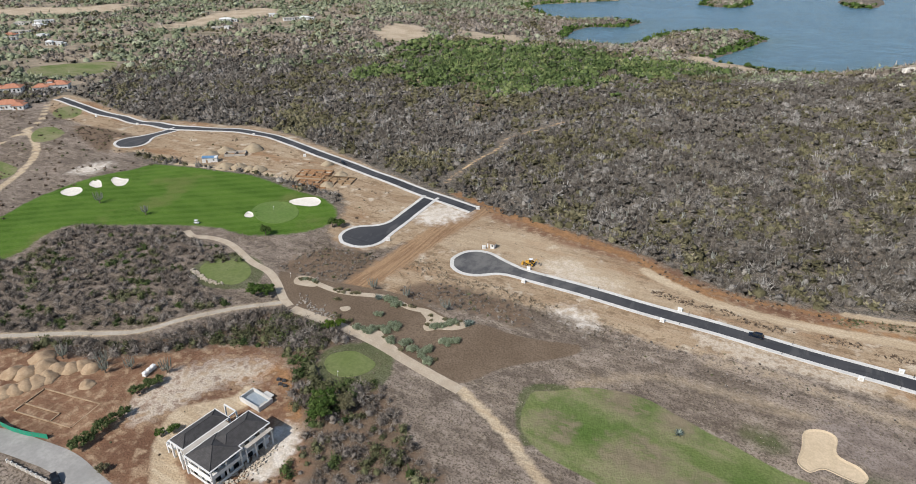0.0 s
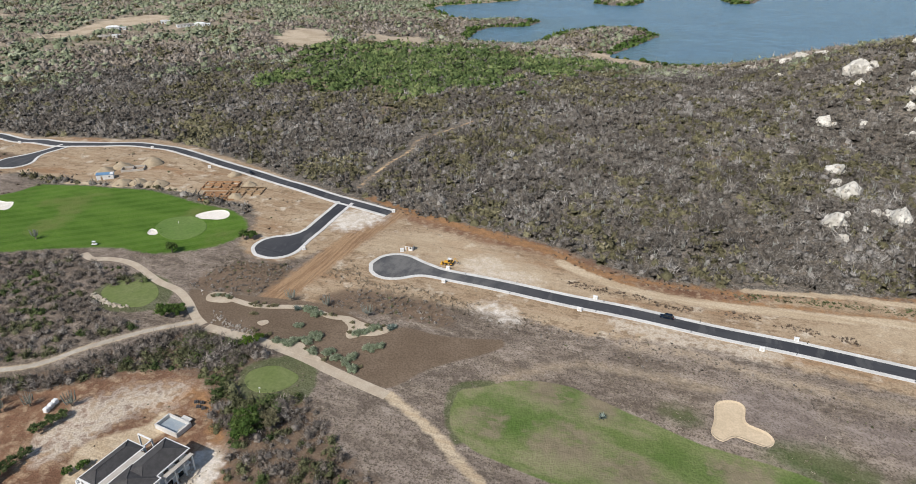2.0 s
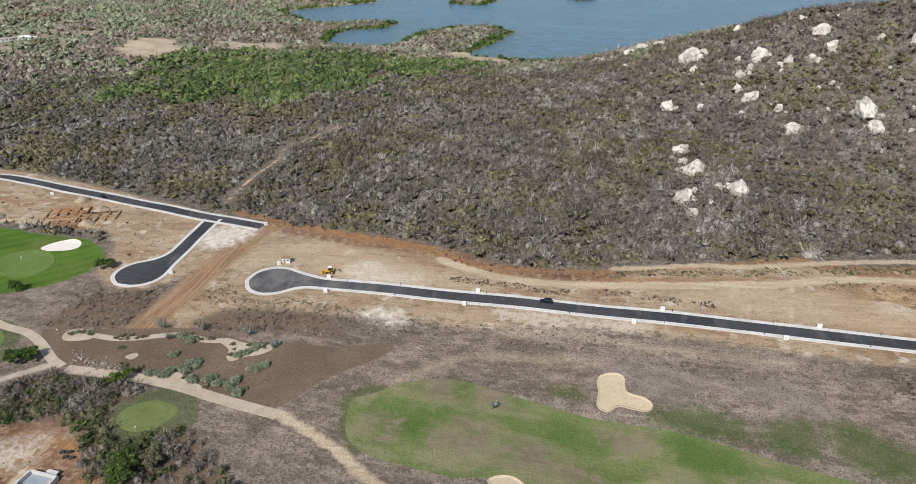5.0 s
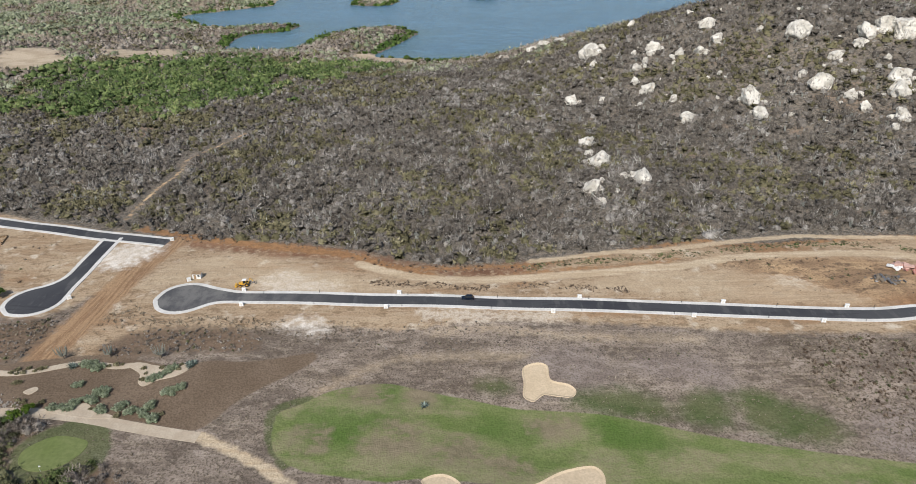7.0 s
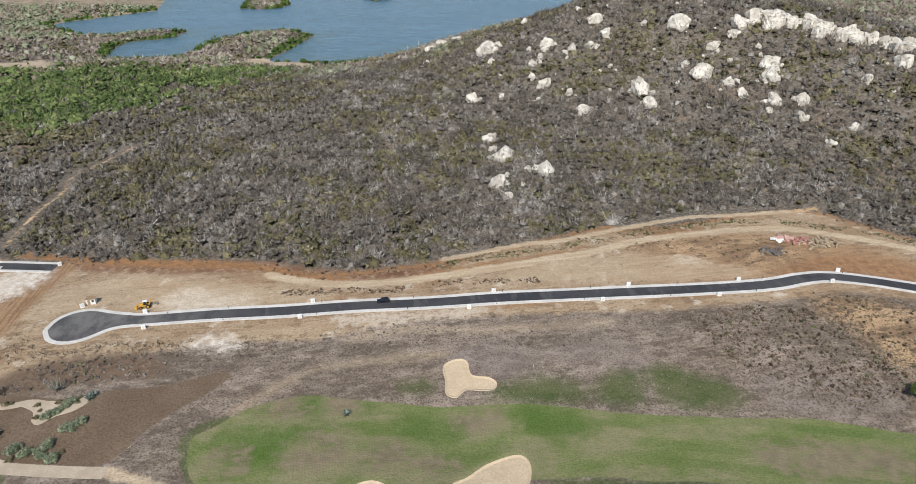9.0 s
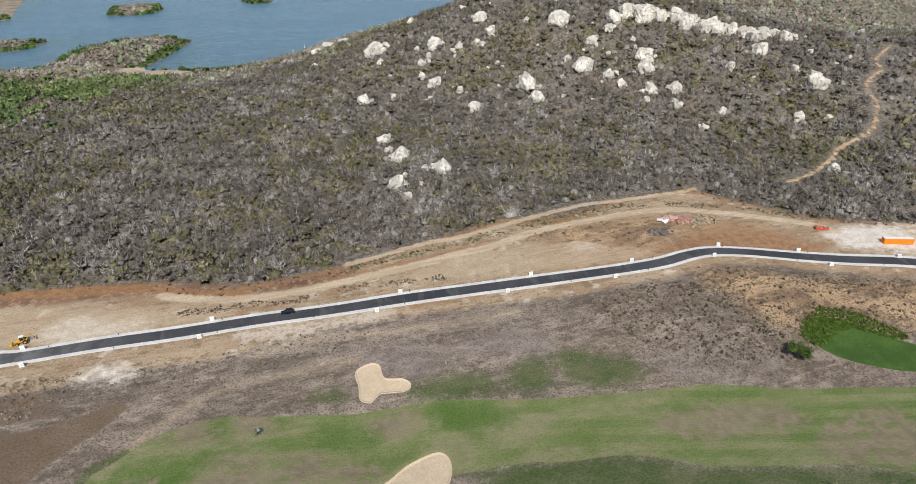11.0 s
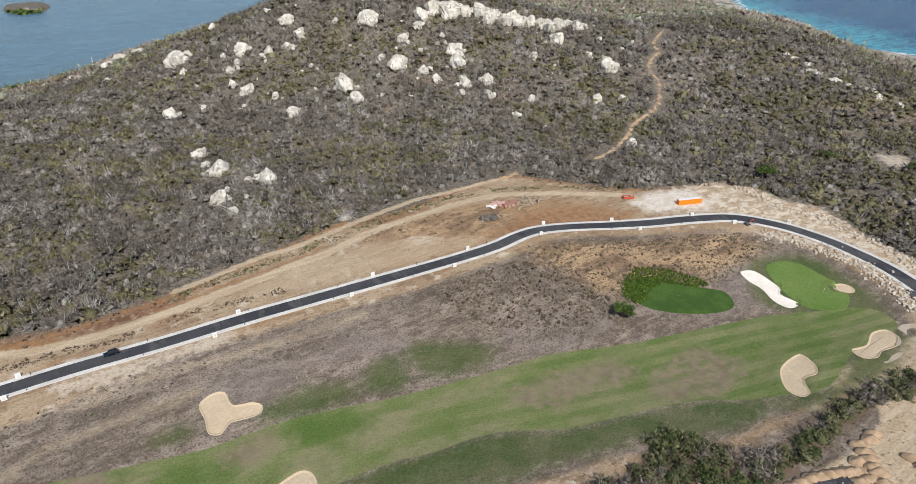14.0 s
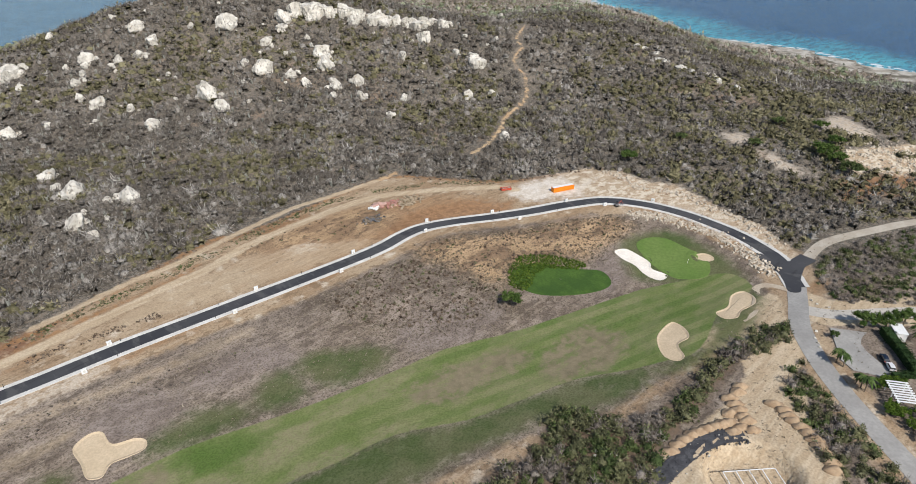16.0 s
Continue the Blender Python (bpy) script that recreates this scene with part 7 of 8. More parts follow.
def house(x, y, turn, blocks, wall, roof_mat, label, group=""):
    """A house of blocks (x, y, long, deep, tall, hipped or not)."""
    root = stand("house", x, y, label, "house", turn, group)
    for bx, by, sx, sy, tall, hip in blocks:
        part("wall", box(bmesh.new(), bx, by, -0.5, sx, sy, tall + 0.5, 0, 0.04), wall, root)
        if hip:
            roof = part("roof", hip_roof(bx - sx / 2 - 0.5, by - sy / 2 - 0.5, bx + sx / 2 + 0.5, by + sy / 2 + 0.5, tall, hip, 7), roof_mat, root)
            part("ridge_tiles", ridge_caps(bx - sx / 2 - 0.5, by - sy / 2 - 0.5, bx + sx / 2 + 0.5, by + sy / 2 + 0.5, tall, hip), roof_mat, roof)
        else:
            roof = part("roof", box(bmesh.new(), bx, by, tall, sx + 0.5, sy + 0.5, 0.3, 0, 0.04), roof_mat, root)
        for k in range(max(int(sx / 3.2), 1)):
            px = bx - sx / 2 + (k + 0.5) * sx / max(int(sx / 3.2), 1)
            for level in range(max(int(tall / 2.9), 1)):
                window(root, px, by - sy / 2, 0.9 + level * 2.9, 1.3, 1.4, "x", WHITE_PAINT)
        for k in range(max(int(sy / 3.5), 1)):
            py = by - sy / 2 + (k + 0.5) * sy / max(int(sy / 3.5), 1)
            window(root, bx + sx / 2, py, 0.9, 1.2, 1.4, "y", WHITE_PAINT)
        part("door", box(bmesh.new(), bx - sx * 0.12, by - sy / 2 - 0.05, 0, 1.0, 0.1, 2.1), WOOD, root)
    return root


red = "white villa with terracotta hipped roofs at the road's end"
house(-558, 318, 0.75, [(0, 0, 17, 10, 4.2, 2.8), (-12, -3, 12, 9, 3.4, 2.4), (-5, -1, 4, 4, 7.2, 1.5)], WHITE, TERRACOTTA, red, "terracotta-roofed villas")
house(-580, 292, 0.75, [(0, 0, 16, 10, 3.6, 2.6), (-10, 2, 10, 9, 3.2, 2.2)], WHITE, TERRACOTTA, red, "terracotta-roofed villas")
house(-531, 262, 0.65, [(0, 0, 18, 10, 3.8, 2.6), (9, -4, 8, 8, 3.2, 2.0)], WHITE, TERRACOTTA, red, "terracotta-roofed villas")
house(-862, 452, 0.5, [(0, 0, 14, 10, 3.5, 2.4)], WHITE, TERRACOTTA, "distant house with a terracotta roof", "distant houses")
for i, (x, y, sx, sy) in enumerate(((-958, 519, 22, 12), (-935, 535, 26, 10), (-918, 520, 18, 10), (-846, 440, 16, 10), (-765, 440, 12, 7), (-752, 444, 9, 6), (-681, 606, 18, 9), (-668, 612, 10, 7), (-715, 655, 26, 7), (-650, 708, 26, 9), (-632, 720, 22, 8), (-690, 718, 14, 8), (-880, 470, 24, 12), (-830, 470, 12, 8))):
    house(x, y, 0.7 + 0.2 * math.sin(i * 2.3), [(0, 0, sx * 0.6, sy * 0.8, 3.2 + (i % 3) * 0.5, 0 if i % 2 else 1.6), (sx * 0.42, 3, sx * 0.3, sy * 0.7, 2.8, 0)], WHITE, WHITE_PAINT if i % 3 else SCREED, "distant low white house with a flat roof", "distant houses")


# ---- parking lot and its buildings at the junction ----
lot = [(221.0, 35.8), (227.0, 25.0), (210.0, 13.4), (204.0, 16.0), (201.5, 23.0), (204.5, 27.5)]
plate("parking_lot", lot, -0.2, 0.09, OLD_ASPHALT, "grey asphalt parking lot with worn markings", "parking lot")["kind"] = "structure"
house(231.0, 18.0, 0.55, [(0, 0, 6, 3.5, 2.8, 0)], WHITE, WHITE_PAINT, "small white flat-roofed building behind the hedge")
trellis = stand("pergola", 195.5, 9.0, "white slatted pergola roof above planting", "pergola", 0.55)
for x in (-4.5, 0, 4.5):
    for y in (-2.5, 2.5):
        part("post", box(bmesh.new(), x, y, -0.3, 0.25, 0.25, 3.0), WHITE_PAINT, trellis)
for y in (-2.5, 2.5):
    part("beam", box(bmesh.new(), 0, y, 2.7, 10, 0.25, 0.3), WHITE_PAINT, trellis)
for i in range(9):
    part("slat", box(bmesh.new(), -4.6 + i * 1.15, 0, 3.0, 0.5, 6.2, 0.14), WHITE_PAINT, trellis)
for k, (x, y) in enumerate(((236.1, 44.4), (235.9, 40.4), (237.9, 47.0), (211.9, 37.6), (209.6, 36.0), (207.4, 34.6), (205.4, 33.2), (216.4, 38.6))):
    boulder(x, y, 1.0, k + 600, 0.6, "boulder", "pale stone edging the road verge", "boulder", "stones along the verge")


def hedge(line, wide, tall, label, seed):
    """A clipped hedge: a leafy block of many small leaves over a core tinted dark."""
    root = stand("hedge", line[0][0], line[0][1], label, "hedge")
    p, _ = resample(line, 0.45)
    o = np.array(line[0])
    rng = np.random.RandomState(seed)
    n = len(p) * 7
    i = rng.randint(len(p), size=n)
    nr = normals(p)[i]
    side, up = rng.uniform(-wide / 2, wide / 2, n), rng.uniform(0.1, 1.0, n) * tall
    push = rng.uniform(size=n) < 0.75
    face = rng.randint(3, size=n)
    side = np.where(push & (face == 0), wide / 2, np.where(push & (face == 1), -wide / 2, side))
    up = np.where(push & (face == 2), tall, up)
    c = p[i] - o + nr * side[:, None]
    v, t = tufts(c[:, 0], c[:, 1], up - 0.25, np.full(n, 0.42), np.full(n, 0.42), rng.uniform(0, 1, n), 7, 0.7, 0.45, seed)
    me = fast_mesh("leaves", v, np.arange(len(v)).reshape(-1, 3), HEDGE)
    set_attr(me, "tint", t, "FACE")
    new("leaves", me).parent = root
    bm = bmesh.new()
    for (ax, ay), (bx, by) in zip(line[:-1], line[1:]):
        box(bm, (ax + bx) / 2 - o[0], (ay + by) / 2 - o[1], -0.2, math.hypot(bx - ax, by - ay), wide * 0.8, tall * 0.9, math.atan2(by - ay, bx - ax))
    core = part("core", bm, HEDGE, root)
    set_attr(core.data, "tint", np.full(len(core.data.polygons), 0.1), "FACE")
    return root


hedge([(229.4, 21.6), (221.0, 14.8), (211.2, 8.0)], 3.2, 3.4, "tall clipped dark green hedge round the parking lot", 3)
hedge([(211.2, 8.0), (205.6, 13.2)], 2.4, 1.8, "lower clipped green hedge at the parking lot", 4)


# ---- trees ----
def leaf_mesh(name, lobes, mat, count, long, wide, seed, tint=0.5):
    x, y, z, r, h = (np.array([q[i] for q in lobes], float) for i in range(5))
    rng = np.random.RandomState(seed)
    tints = np.clip(rng.normal(tint, 0.18, len(lobes)), 0, 1)
    v, t = tufts(x, y, z, r, h, tints, count, long, wide, seed)
    # lobe cores get a darker tint, which paints the shade within the foliage
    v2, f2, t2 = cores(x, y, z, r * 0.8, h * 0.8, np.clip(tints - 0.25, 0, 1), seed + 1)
    me = fast_mesh(name, np.concatenate([v, v2]), np.concatenate([np.arange(len(v)).reshape(-1, 3), f2 + len(v)]), mat)
    t = np.concatenate([t, t2])
    set_attr(me, "tint", t, "FACE")
    return me


def tree(x, y, tall, spread, mat, label, seed, group="", lobes=14, count=70):
    """A tapered trunk with limbs, and a crown of leafy lobes round the limbs' ends."""
    root = stand("tree", x, y, label, "tree", 0.0, group)
    rng = random.Random(seed)
    bend = (rng.uniform(-0.3, 0.3), rng.uniform(-0.3, 0.3))
    fork = (bend[0], bend[1], tall * 0.38)
    part("trunk", rod(bmesh.new(), (0, 0, -0.3), fork, 0.05 * tall, 0.03 * tall), BARK, root)
    ends = []
    for i in range(lobes):
        a, r = i * 2.4 + rng.uniform(-0.4, 0.4), spread * math.sqrt((i + 0.6) / lobes) * 0.78
        ends.append((r * math.cos(a), r * math.sin(a), tall * rng.uniform(0.5, 0.72) * (1 - 0.35 * (r / spread) ** 2)))
    for i, e in enumerate(ends[:8]):
        part("limb", rod(bmesh.new(), fork, e, 0.022 * tall, 0.008 * tall, 5), BARK, root)
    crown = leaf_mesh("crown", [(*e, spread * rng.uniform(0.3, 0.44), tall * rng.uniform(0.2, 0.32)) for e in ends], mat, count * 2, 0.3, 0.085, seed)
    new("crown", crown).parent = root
    return root


def palm(x, y, tall, seed):
    root = stand("palm_tree", x, y, "fan of green palm fronds on a slender grey trunk", "palm", seed * 1.3, "palms by the parking lot")
    part("trunk", rod(bmesh.new(), (0, 0, -0.2), (0.3, 0, tall), 0.2, 0.15), BARK, root)
    rng = random.Random(seed)
    for i in range(15):
        a, dip = i * 2.4, rng.uniform(-0.6, 0.9)
        long = tall * 0.5
        v, f, t = [], [], 0
        for k in range(7):
            u = k / 6
            r, z = long * u, long * (dip * u * 0.7 - 0.75 * u * u) + 0.2
            w = 0.42 * math.sin(math.pi * (0.12 + 0.8 * u))
            for s in (-1, 0, 1):
                v.append((0.3 + r * math.cos(a) - s * w * math.sin(a), r * math.sin(a) + s * w * math.cos(a), tall + z - abs(s) * 0.16))
        for k in range(6):
            f += [(k * 3, k * 3 + 1, k * 3 + 4, k * 3 + 3), (k * 3 + 1, k * 3 + 2, k * 3 + 5, k * 3 + 4)]
        me = mesh_from("frond", v, f, PALM)
        set_attr(me, "tint", np.full(len(f), rng.uniform(0.2, 0.8)), "FACE")
        new("frond", me).parent = root
    return root


for i, (x, y, h) in enumerate(((202.1, 28.2, 4.6), (201.4, 25.9, 4.8), (193.9, 18.9, 4.6), (192.8, 17.6, 5.2), (195.2, 20.6, 3.4), (230.0, 11.8, 5.0), (233.5, 13.0, 5.4))):
    palm(x, y, h, i)


def bare_tree(x, y, tall, seed, label, group):
    """A grey many-stemmed cactus-like tree with upswept bare arms."""
    root = stand("bare_tree", x, y, label, "tree", 0.0, group)
    rng = random.Random(seed)
    part("trunk", rod(bmesh.new(), (0, 0, -0.2), (0, 0, tall * 0.3), 0.28, 0.22), BARK, root)
    for i in range(14):
        a, r = i * 2.4, tall * rng.uniform(0.12, 0.36)
        knee = (r * math.cos(a), r * math.sin(a), tall * rng.uniform(0.35, 0.5))
        bm = rod(bmesh.new(), (0, 0, tall * 0.25), knee, 0.16, 0.13, 6)
        rod(bm, knee, (knee[0] * 1.25, knee[1] * 1.25, tall * rng.uniform(0.8, 1.05)), 0.14, 0.09, 6)
        part("limb", bm, CACTUS, root)
    return root


CACTUS = speckled("grey_cactus", (0.24, 0.25, 0.21), (0.18, 0.185, 0.15), 1.0, 0.9)
for i, (x, y, h) in enumerate(((-303.5, 176.6, 6.0), (-270.3, 177.8, 5.0), (-131.4, 171.5, 5.0), (-116.7, 172.8, 4.0), (-99.6, 172.1, 5.0), (-197, 88, 5.5), (-182, 92, 5.5), (-178, 90, 5.0), (-172, 95, 4.5), (-160, 99, 5.0))):
    bare_tree(x, y, h, i, "grey columnar cactus tree with upswept bare arms", "cactus trees")
for i, (x, y, h, r, m) in enumerate(((-202.6, 188.1, 5.5, 3.2, LEAF), (-180.4, 208.6, 5.0, 3.2, LEAF), (-177.0, 210.0, 4.5, 3.0, LEAF), (-169, 147, 5.5, 4.2, LEAF), (-165, 149, 5.0, 3.6, LEAF),
                                     (160.0, 128.0, 6.0, 4.4, LEAF), (240, 18, 7, 4.5, LEAF), (229.5, 27.5, 7, 4.5, LEAF), (216, 33, 3.2, 1.8, PALM), (234, 22, 6.5, 4, LEAF),
                                     (-106, 110, 5.5, 4.4, LEAF), (-104, 106, 6, 4.6, LEAF), (-100, 112, 5, 4.0, OLIVE), (-129, 142, 4, 2.6, BRIGHT), (-127, 145, 3.2, 2.2, BRIGHT),
                                     (-154.6, 65, 4, 2.8, NEAR_LEAF), (-154.4, 68.4, 3.6, 2.6, NEAR_LEAF), (-154.9, 72.3, 3.8, 2.8, NEAR_LEAF), (-155.2, 75.6, 3.4, 2.4, NEAR_LEAF), (-154.5, 79.5, 3.2, 2.2, NEAR_LEAF), (-159.7, 87.4, 3.4, 2.4, NEAR_LEAF), (-158.8, 90.9, 3.4, 2.6, NEAR_LEAF), (-158, 94, 3, 2.2, NEAR_LEAF),
                                     (314, 171, 7, 5.5, LEAF), (362, 71, 8, 6.5, NEAR_LEAF), (388, 87, 7, 5, LEAF), (406, 101, 6, 5, LEAF), (401, 123, 6, 5, NEAR_LEAF), (366, 122, 5, 4, NEAR_LEAF), (356, 161, 5, 4, NEAR_LEAF), (372, 88, 9, 7, LEAF), (368, 80, 8, 6, LEAF), (-137, 82, 2.4, 2.0, LEAF), (-139, 79, 2.2, 1.8, LEAF), (-141.5, 63, 2.2, 2.0, OLIVE))):
    tree(x, y, h, r, m, "bushy green tree with a dense rounded crown" if h > 4 else "low bushy green shrub tree", i + 40, "", 12, 60)
for i, (x, y) in enumerate(((201.1, 13.5), (202.5, 10.7), (198, 14.5), (189, 9.7), (187.5, 6.4), (184.3, 2.9), (186.5, 9.0), (191.5, 3.0), (181, 0))):
    tree(x, y, 3.2, 2.8, BRIGHT, "bright green garden shrub beside the road", i + 90, "garden shrubs", 10, 60)


# ---- planted bed of pale shrubs ----
def shrub_mesh(seed, mat):
    rng = random.Random(seed)
    lobes = []
    for i in range(7):
        a, r = i * 2.4, 0.62 * math.sqrt(i / 7)
        lobes.append((r * math.cos(a), r * math.sin(a), 0.12, rng.uniform(0.34, 0.46), rng.uniform(0.5, 0.75)))
    return leaf_mesh("shrub", lobes, mat, 70, 0.42, 0.17, seed, 0.6)


def agave_mesh(seed):
    rng = random.Random(seed)
    bm = bmesh.new()
    for i in range(26):
        a, up = i * 2.4, 0.15 + 0.9 * i / 26
        d = Vector((math.cos(a) * math.cos(up), math.sin(a) * math.cos(up), math.sin(up)))
        s = Vector((-math.sin(a), math.cos(a), 0)) * 0.11
        tip, mid = d * rng.uniform(0.85, 1.05), d * 0.45
        q = [bm.verts.new(p) for p in (-s * 0.6, s * 0.6, mid + s + Vector((0, 0, -0.05)), tip, mid - s + Vector((0, 0, -0.05)))]
        bm.faces.new(q)
    me = bpy.data.meshes.new("agave")
    bm.to_mesh(me)
    bm.free()
    me.materials.append(AGAVE)
    set_attr(me, "tint", np.linspace(0.1, 0.9, len(me.polygons)), "FACE")
    return me


SHRUBS = [shrub_mesh(s, PALE_SHRUB) for s in (1, 2, 3)]
DARK_SHRUBS = [shrub_mesh(s, OLIVE) for s in (4, 5)]
AGAVES = [agave_mesh(s) for s in (1, 2)]


def plant(kind, x, y, r, k):
    meshes, name, label = {"pale": (SHRUBS, "shrub", "pale grey-green rounded shrub in the planted bed"), "dark": (DARK_SHRUBS, "shrub", "low dark olive shrub in the sand bed"), "agave": (AGAVES, "agave", "blue-green agave rosette in the sand bed")}[kind]
    ob = new(name, meshes[k % len(meshes)])
    ob.matrix_world = Matrix.Translation((x, y, height(x, y) + 0.05)) @ Matrix.Rotation(k * 2.1, 4, "Z") @ Matrix.Diagonal((r, r, r * 0.95, 1))
    return tagged(ob, label, "shrub", "plants in the bed")


for k, (x, y) in enumerate(((-123.3, 168.4), (-121.6, 168.0), (-120.1, 167.2), (-118.6, 166.6), (-117.7, 166.2), (-117.0, 167.4), (-119.9, 169.2), (-98.0, 161.0), (-96.6, 162.2), (-95.3, 163.6), (-94.0, 165.0), (-93.3, 166.4),
                            (-120.4, 157.6), (-119.0, 158.2), (-111.5, 155.4), (-109.4, 153.6), (-112.0, 154.0), (-110.2, 155.6), (-121.7, 147.2), (-119.5, 147.8), (-116.8, 147.2), (-116.7, 148.9), (-115.6, 150.3), (-114.0, 151.7), (-111.5, 150.7), (-112.6, 151.6),
                            (-106.4, 146.2), (-107.4, 147.0), (-101.9, 148.8), (-101.2, 149.6), (-102.6, 147.6), (-98.3, 146.3), (-97.3, 147.1), (-94.0, 147.5), (-93.1, 148.8), (-93.3, 144.6), (-94.6, 146.0), (-89.8, 143.0), (-90.8, 143.8), (-89.0, 153.9), (-90.8, 154.8), (-88.3, 156.4), (-89.6, 155.4), (-86.9, 157.2))):
    plant("pale", x, y, 2.1 + 0.4 * math.sin(k * 1.9), k)
for k, (x, y) in enumerate(((-143.9, 163.7), (-142.6, 165.2), (-141.8, 163.2), (-140.0, 163.7), (-139.5, 166.0), (-136.9, 164.7), (-135.6, 165.7), (-134.3, 166.3), (-114.7, 167.7), (-112.5, 168.3), (-110.7, 168.6), (-102.8, 166.5), (-101.0, 160.9), (-101.1, 164.0), (-96.9, 166.7), (-91.2, 165.8), (-91.2, 168.3), (-139.2, 158.5), (-138.0, 158.9), (-127.0, 148.5), (-126.1, 149.8), (-133.0, 147.9), (-129.9, 147.5), (-108.3, 148.3), (-110.4, 147.4), (-101.3, 144.6), (-88.5, 145.4), (-133.7, 150.5), (-131.5, 149.6))):
    plant("dark", x, y, 1.15 + 0.25 * math.sin(k * 2.3), k)
for k, (x, y) in enumerate(((-126.6, 167.5), (-125.6, 167.0), (-88.8, 168.0), (-87.4, 168.6), (-88.0, 167.0), (-11.6, 150.6))):
    plant("agave", x, y, 1.9, k)
for k, (x, y) in enumerate(((-161.0, 163.9), (-159.6, 165.0), (-157.7, 165.4), (-155.6, 165.3), (-153.8, 164.8))):
    plant("pale" if k % 2 else "dark", x, y, 1.5, k)


# ---- golf details ----
def flag(x, y):
    root = stand("golf_flag", x, y, "thin golf flagstick with a small white flag", "flag")
    part("stick", rod(bmesh.new(), (0, 0, 0), (0, 0, 2.2), 0.03, 0.02), WHITE_PAINT, root)
    part("flag", box(bmesh.new(), 0.25, 0, 1.8, 0.5, 0.03, 0.35, 0, 0.005), WHITE_PAINT, root)


flag(-219.0, 211.0), flag(238.0, 96.0), flag(-166, 163.5), flag(-111, 123)
kart = stand("golf_cart", -240.8, 182.6, "white golf cart parked on the path", "golf cart", 0.4)
part("body", box(bmesh.new(), 0, 0, 0.3, 2.3, 1.1, 0.5, 0, 0.08), WHITE_PAINT, kart)
part("roof", box(bmesh.new(), -0.1, 0, 1.75, 1.7, 1.15, 0.08, 0, 0.03), WHITE_PAINT, kart)
part("seat", box(bmesh.new(), -0.2, 0, 0.8, 0.6, 1.0, 0.35, 0, 0.06), SCREED, kart)
for x in (-0.8, 0.8):
    for y in (-0.5, 0.5):
        part("wheel", disc(bmesh.new(), x, y, 0.24, 0.24, 0.18, "Y", 12), RUBBER, kart)
        part("post", rod(bmesh.new(), (x * 0.8, y, 0.8), (x * 0.75, y, 1.78), 0.025), STEEL, kart)


# ---- woods, thickets and tufts on the near side ----
def scatter(outline, cell, seed, keep=1.0, avoid=()):
    xs, ys = [p[0] for p in outline], [p[1] for p in outline]
    x, y, rng = jitter(min(xs) - 5, max(xs) + 5, min(ys) - 5, max(ys) + 5, cell, seed)
    ok = inside(x, y, smooth_loop(outline, True, 3)) & (rng.uniform(size=len(x)) < keep)
    x, y = x[ok], y[ok]
    if len(avoid) and len(x):
        d = zone_distance(x, y, (), avoid)
        x, y = x[d > 0], y[d > 0]
    return x, y, rng


PATHS = [(WOOD_PATH, 2.4), (CART_PATH, 3.0), (CONCRETE_PATH, 3.5), (DIRT_PATH, 3.0), (SITE_ROAD, 6), (OLD_ROAD, 4.6), (ROAD_EAST, 8)]
for k, (outline, cell, green, big, keep, label) in enumerate((
    (PLANT_WEST, 2.8, 0.26, 1.25, 0.88, "grey-brown leafless thicket with olive trees beside the golf course"),
    (PLANT_MID, 2.6, 0.36, 1.65, 1.0, "mixed brown and olive thicket above the building plot"),
    (PLANT_HOUSE, 2.6, 0.42, 1.3, 0.85, "mixed dry and green scrub beside the villa"),
    (PLANT_GREEN, 2.6, 0.45, 1.7, 1.0, "dense brown and olive trees round the small green"),
    (PLANT_EAST, 2.6, 0.82, 1.8, 0.97, "dense green and grey trees along the fairway"),
    (PLANT_VERGE, 2.5, 0.75, 1.45, 0.85, "dense green bushes along the road verge"),
    (PLANT_CORNER, 2.5, 0.6, 1.15, 0.95, "dry scrub between the two roads"),
)):
    x, y, rng = scatter(outline, cell, 50 + k, keep, PATHS)
    n = len(x)
    r = rng.uniform(0.8, 1.9, n) ** 1.15 * big
    h = r * rng.uniform(0.75, 1.3, n)
    kin = waves(x, y, 30, 60 + k) + 0.7 * waves(x, y, 11, 160 + k) + rng.normal(0, 0.45, n)
    leafy = kin > np.quantile(kin, 1 - green)
    tint = np.clip(0.45 + 0.15 * waves(x, y, 18, 260 + k) + rng.normal(0, 0.2, n), 0, 1)
    kind = np.where(~leafy, 0, np.where(waves(x, y, 16, 360 + k) + rng.normal(0, 0.5, n) > 0.35, 2, 1))
    for code, mat, name, long, wide in ((0, TWIGS, "thicket", 0.42, 0.035), (1, NEAR_OLIVE, "thicket", 0.22, 0.065), (2, NEAR_LEAF, "thicket", 0.22, 0.07)):
        m = kind == code
        if m.any():
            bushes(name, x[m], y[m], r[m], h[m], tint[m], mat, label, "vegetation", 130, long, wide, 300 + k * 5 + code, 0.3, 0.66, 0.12)

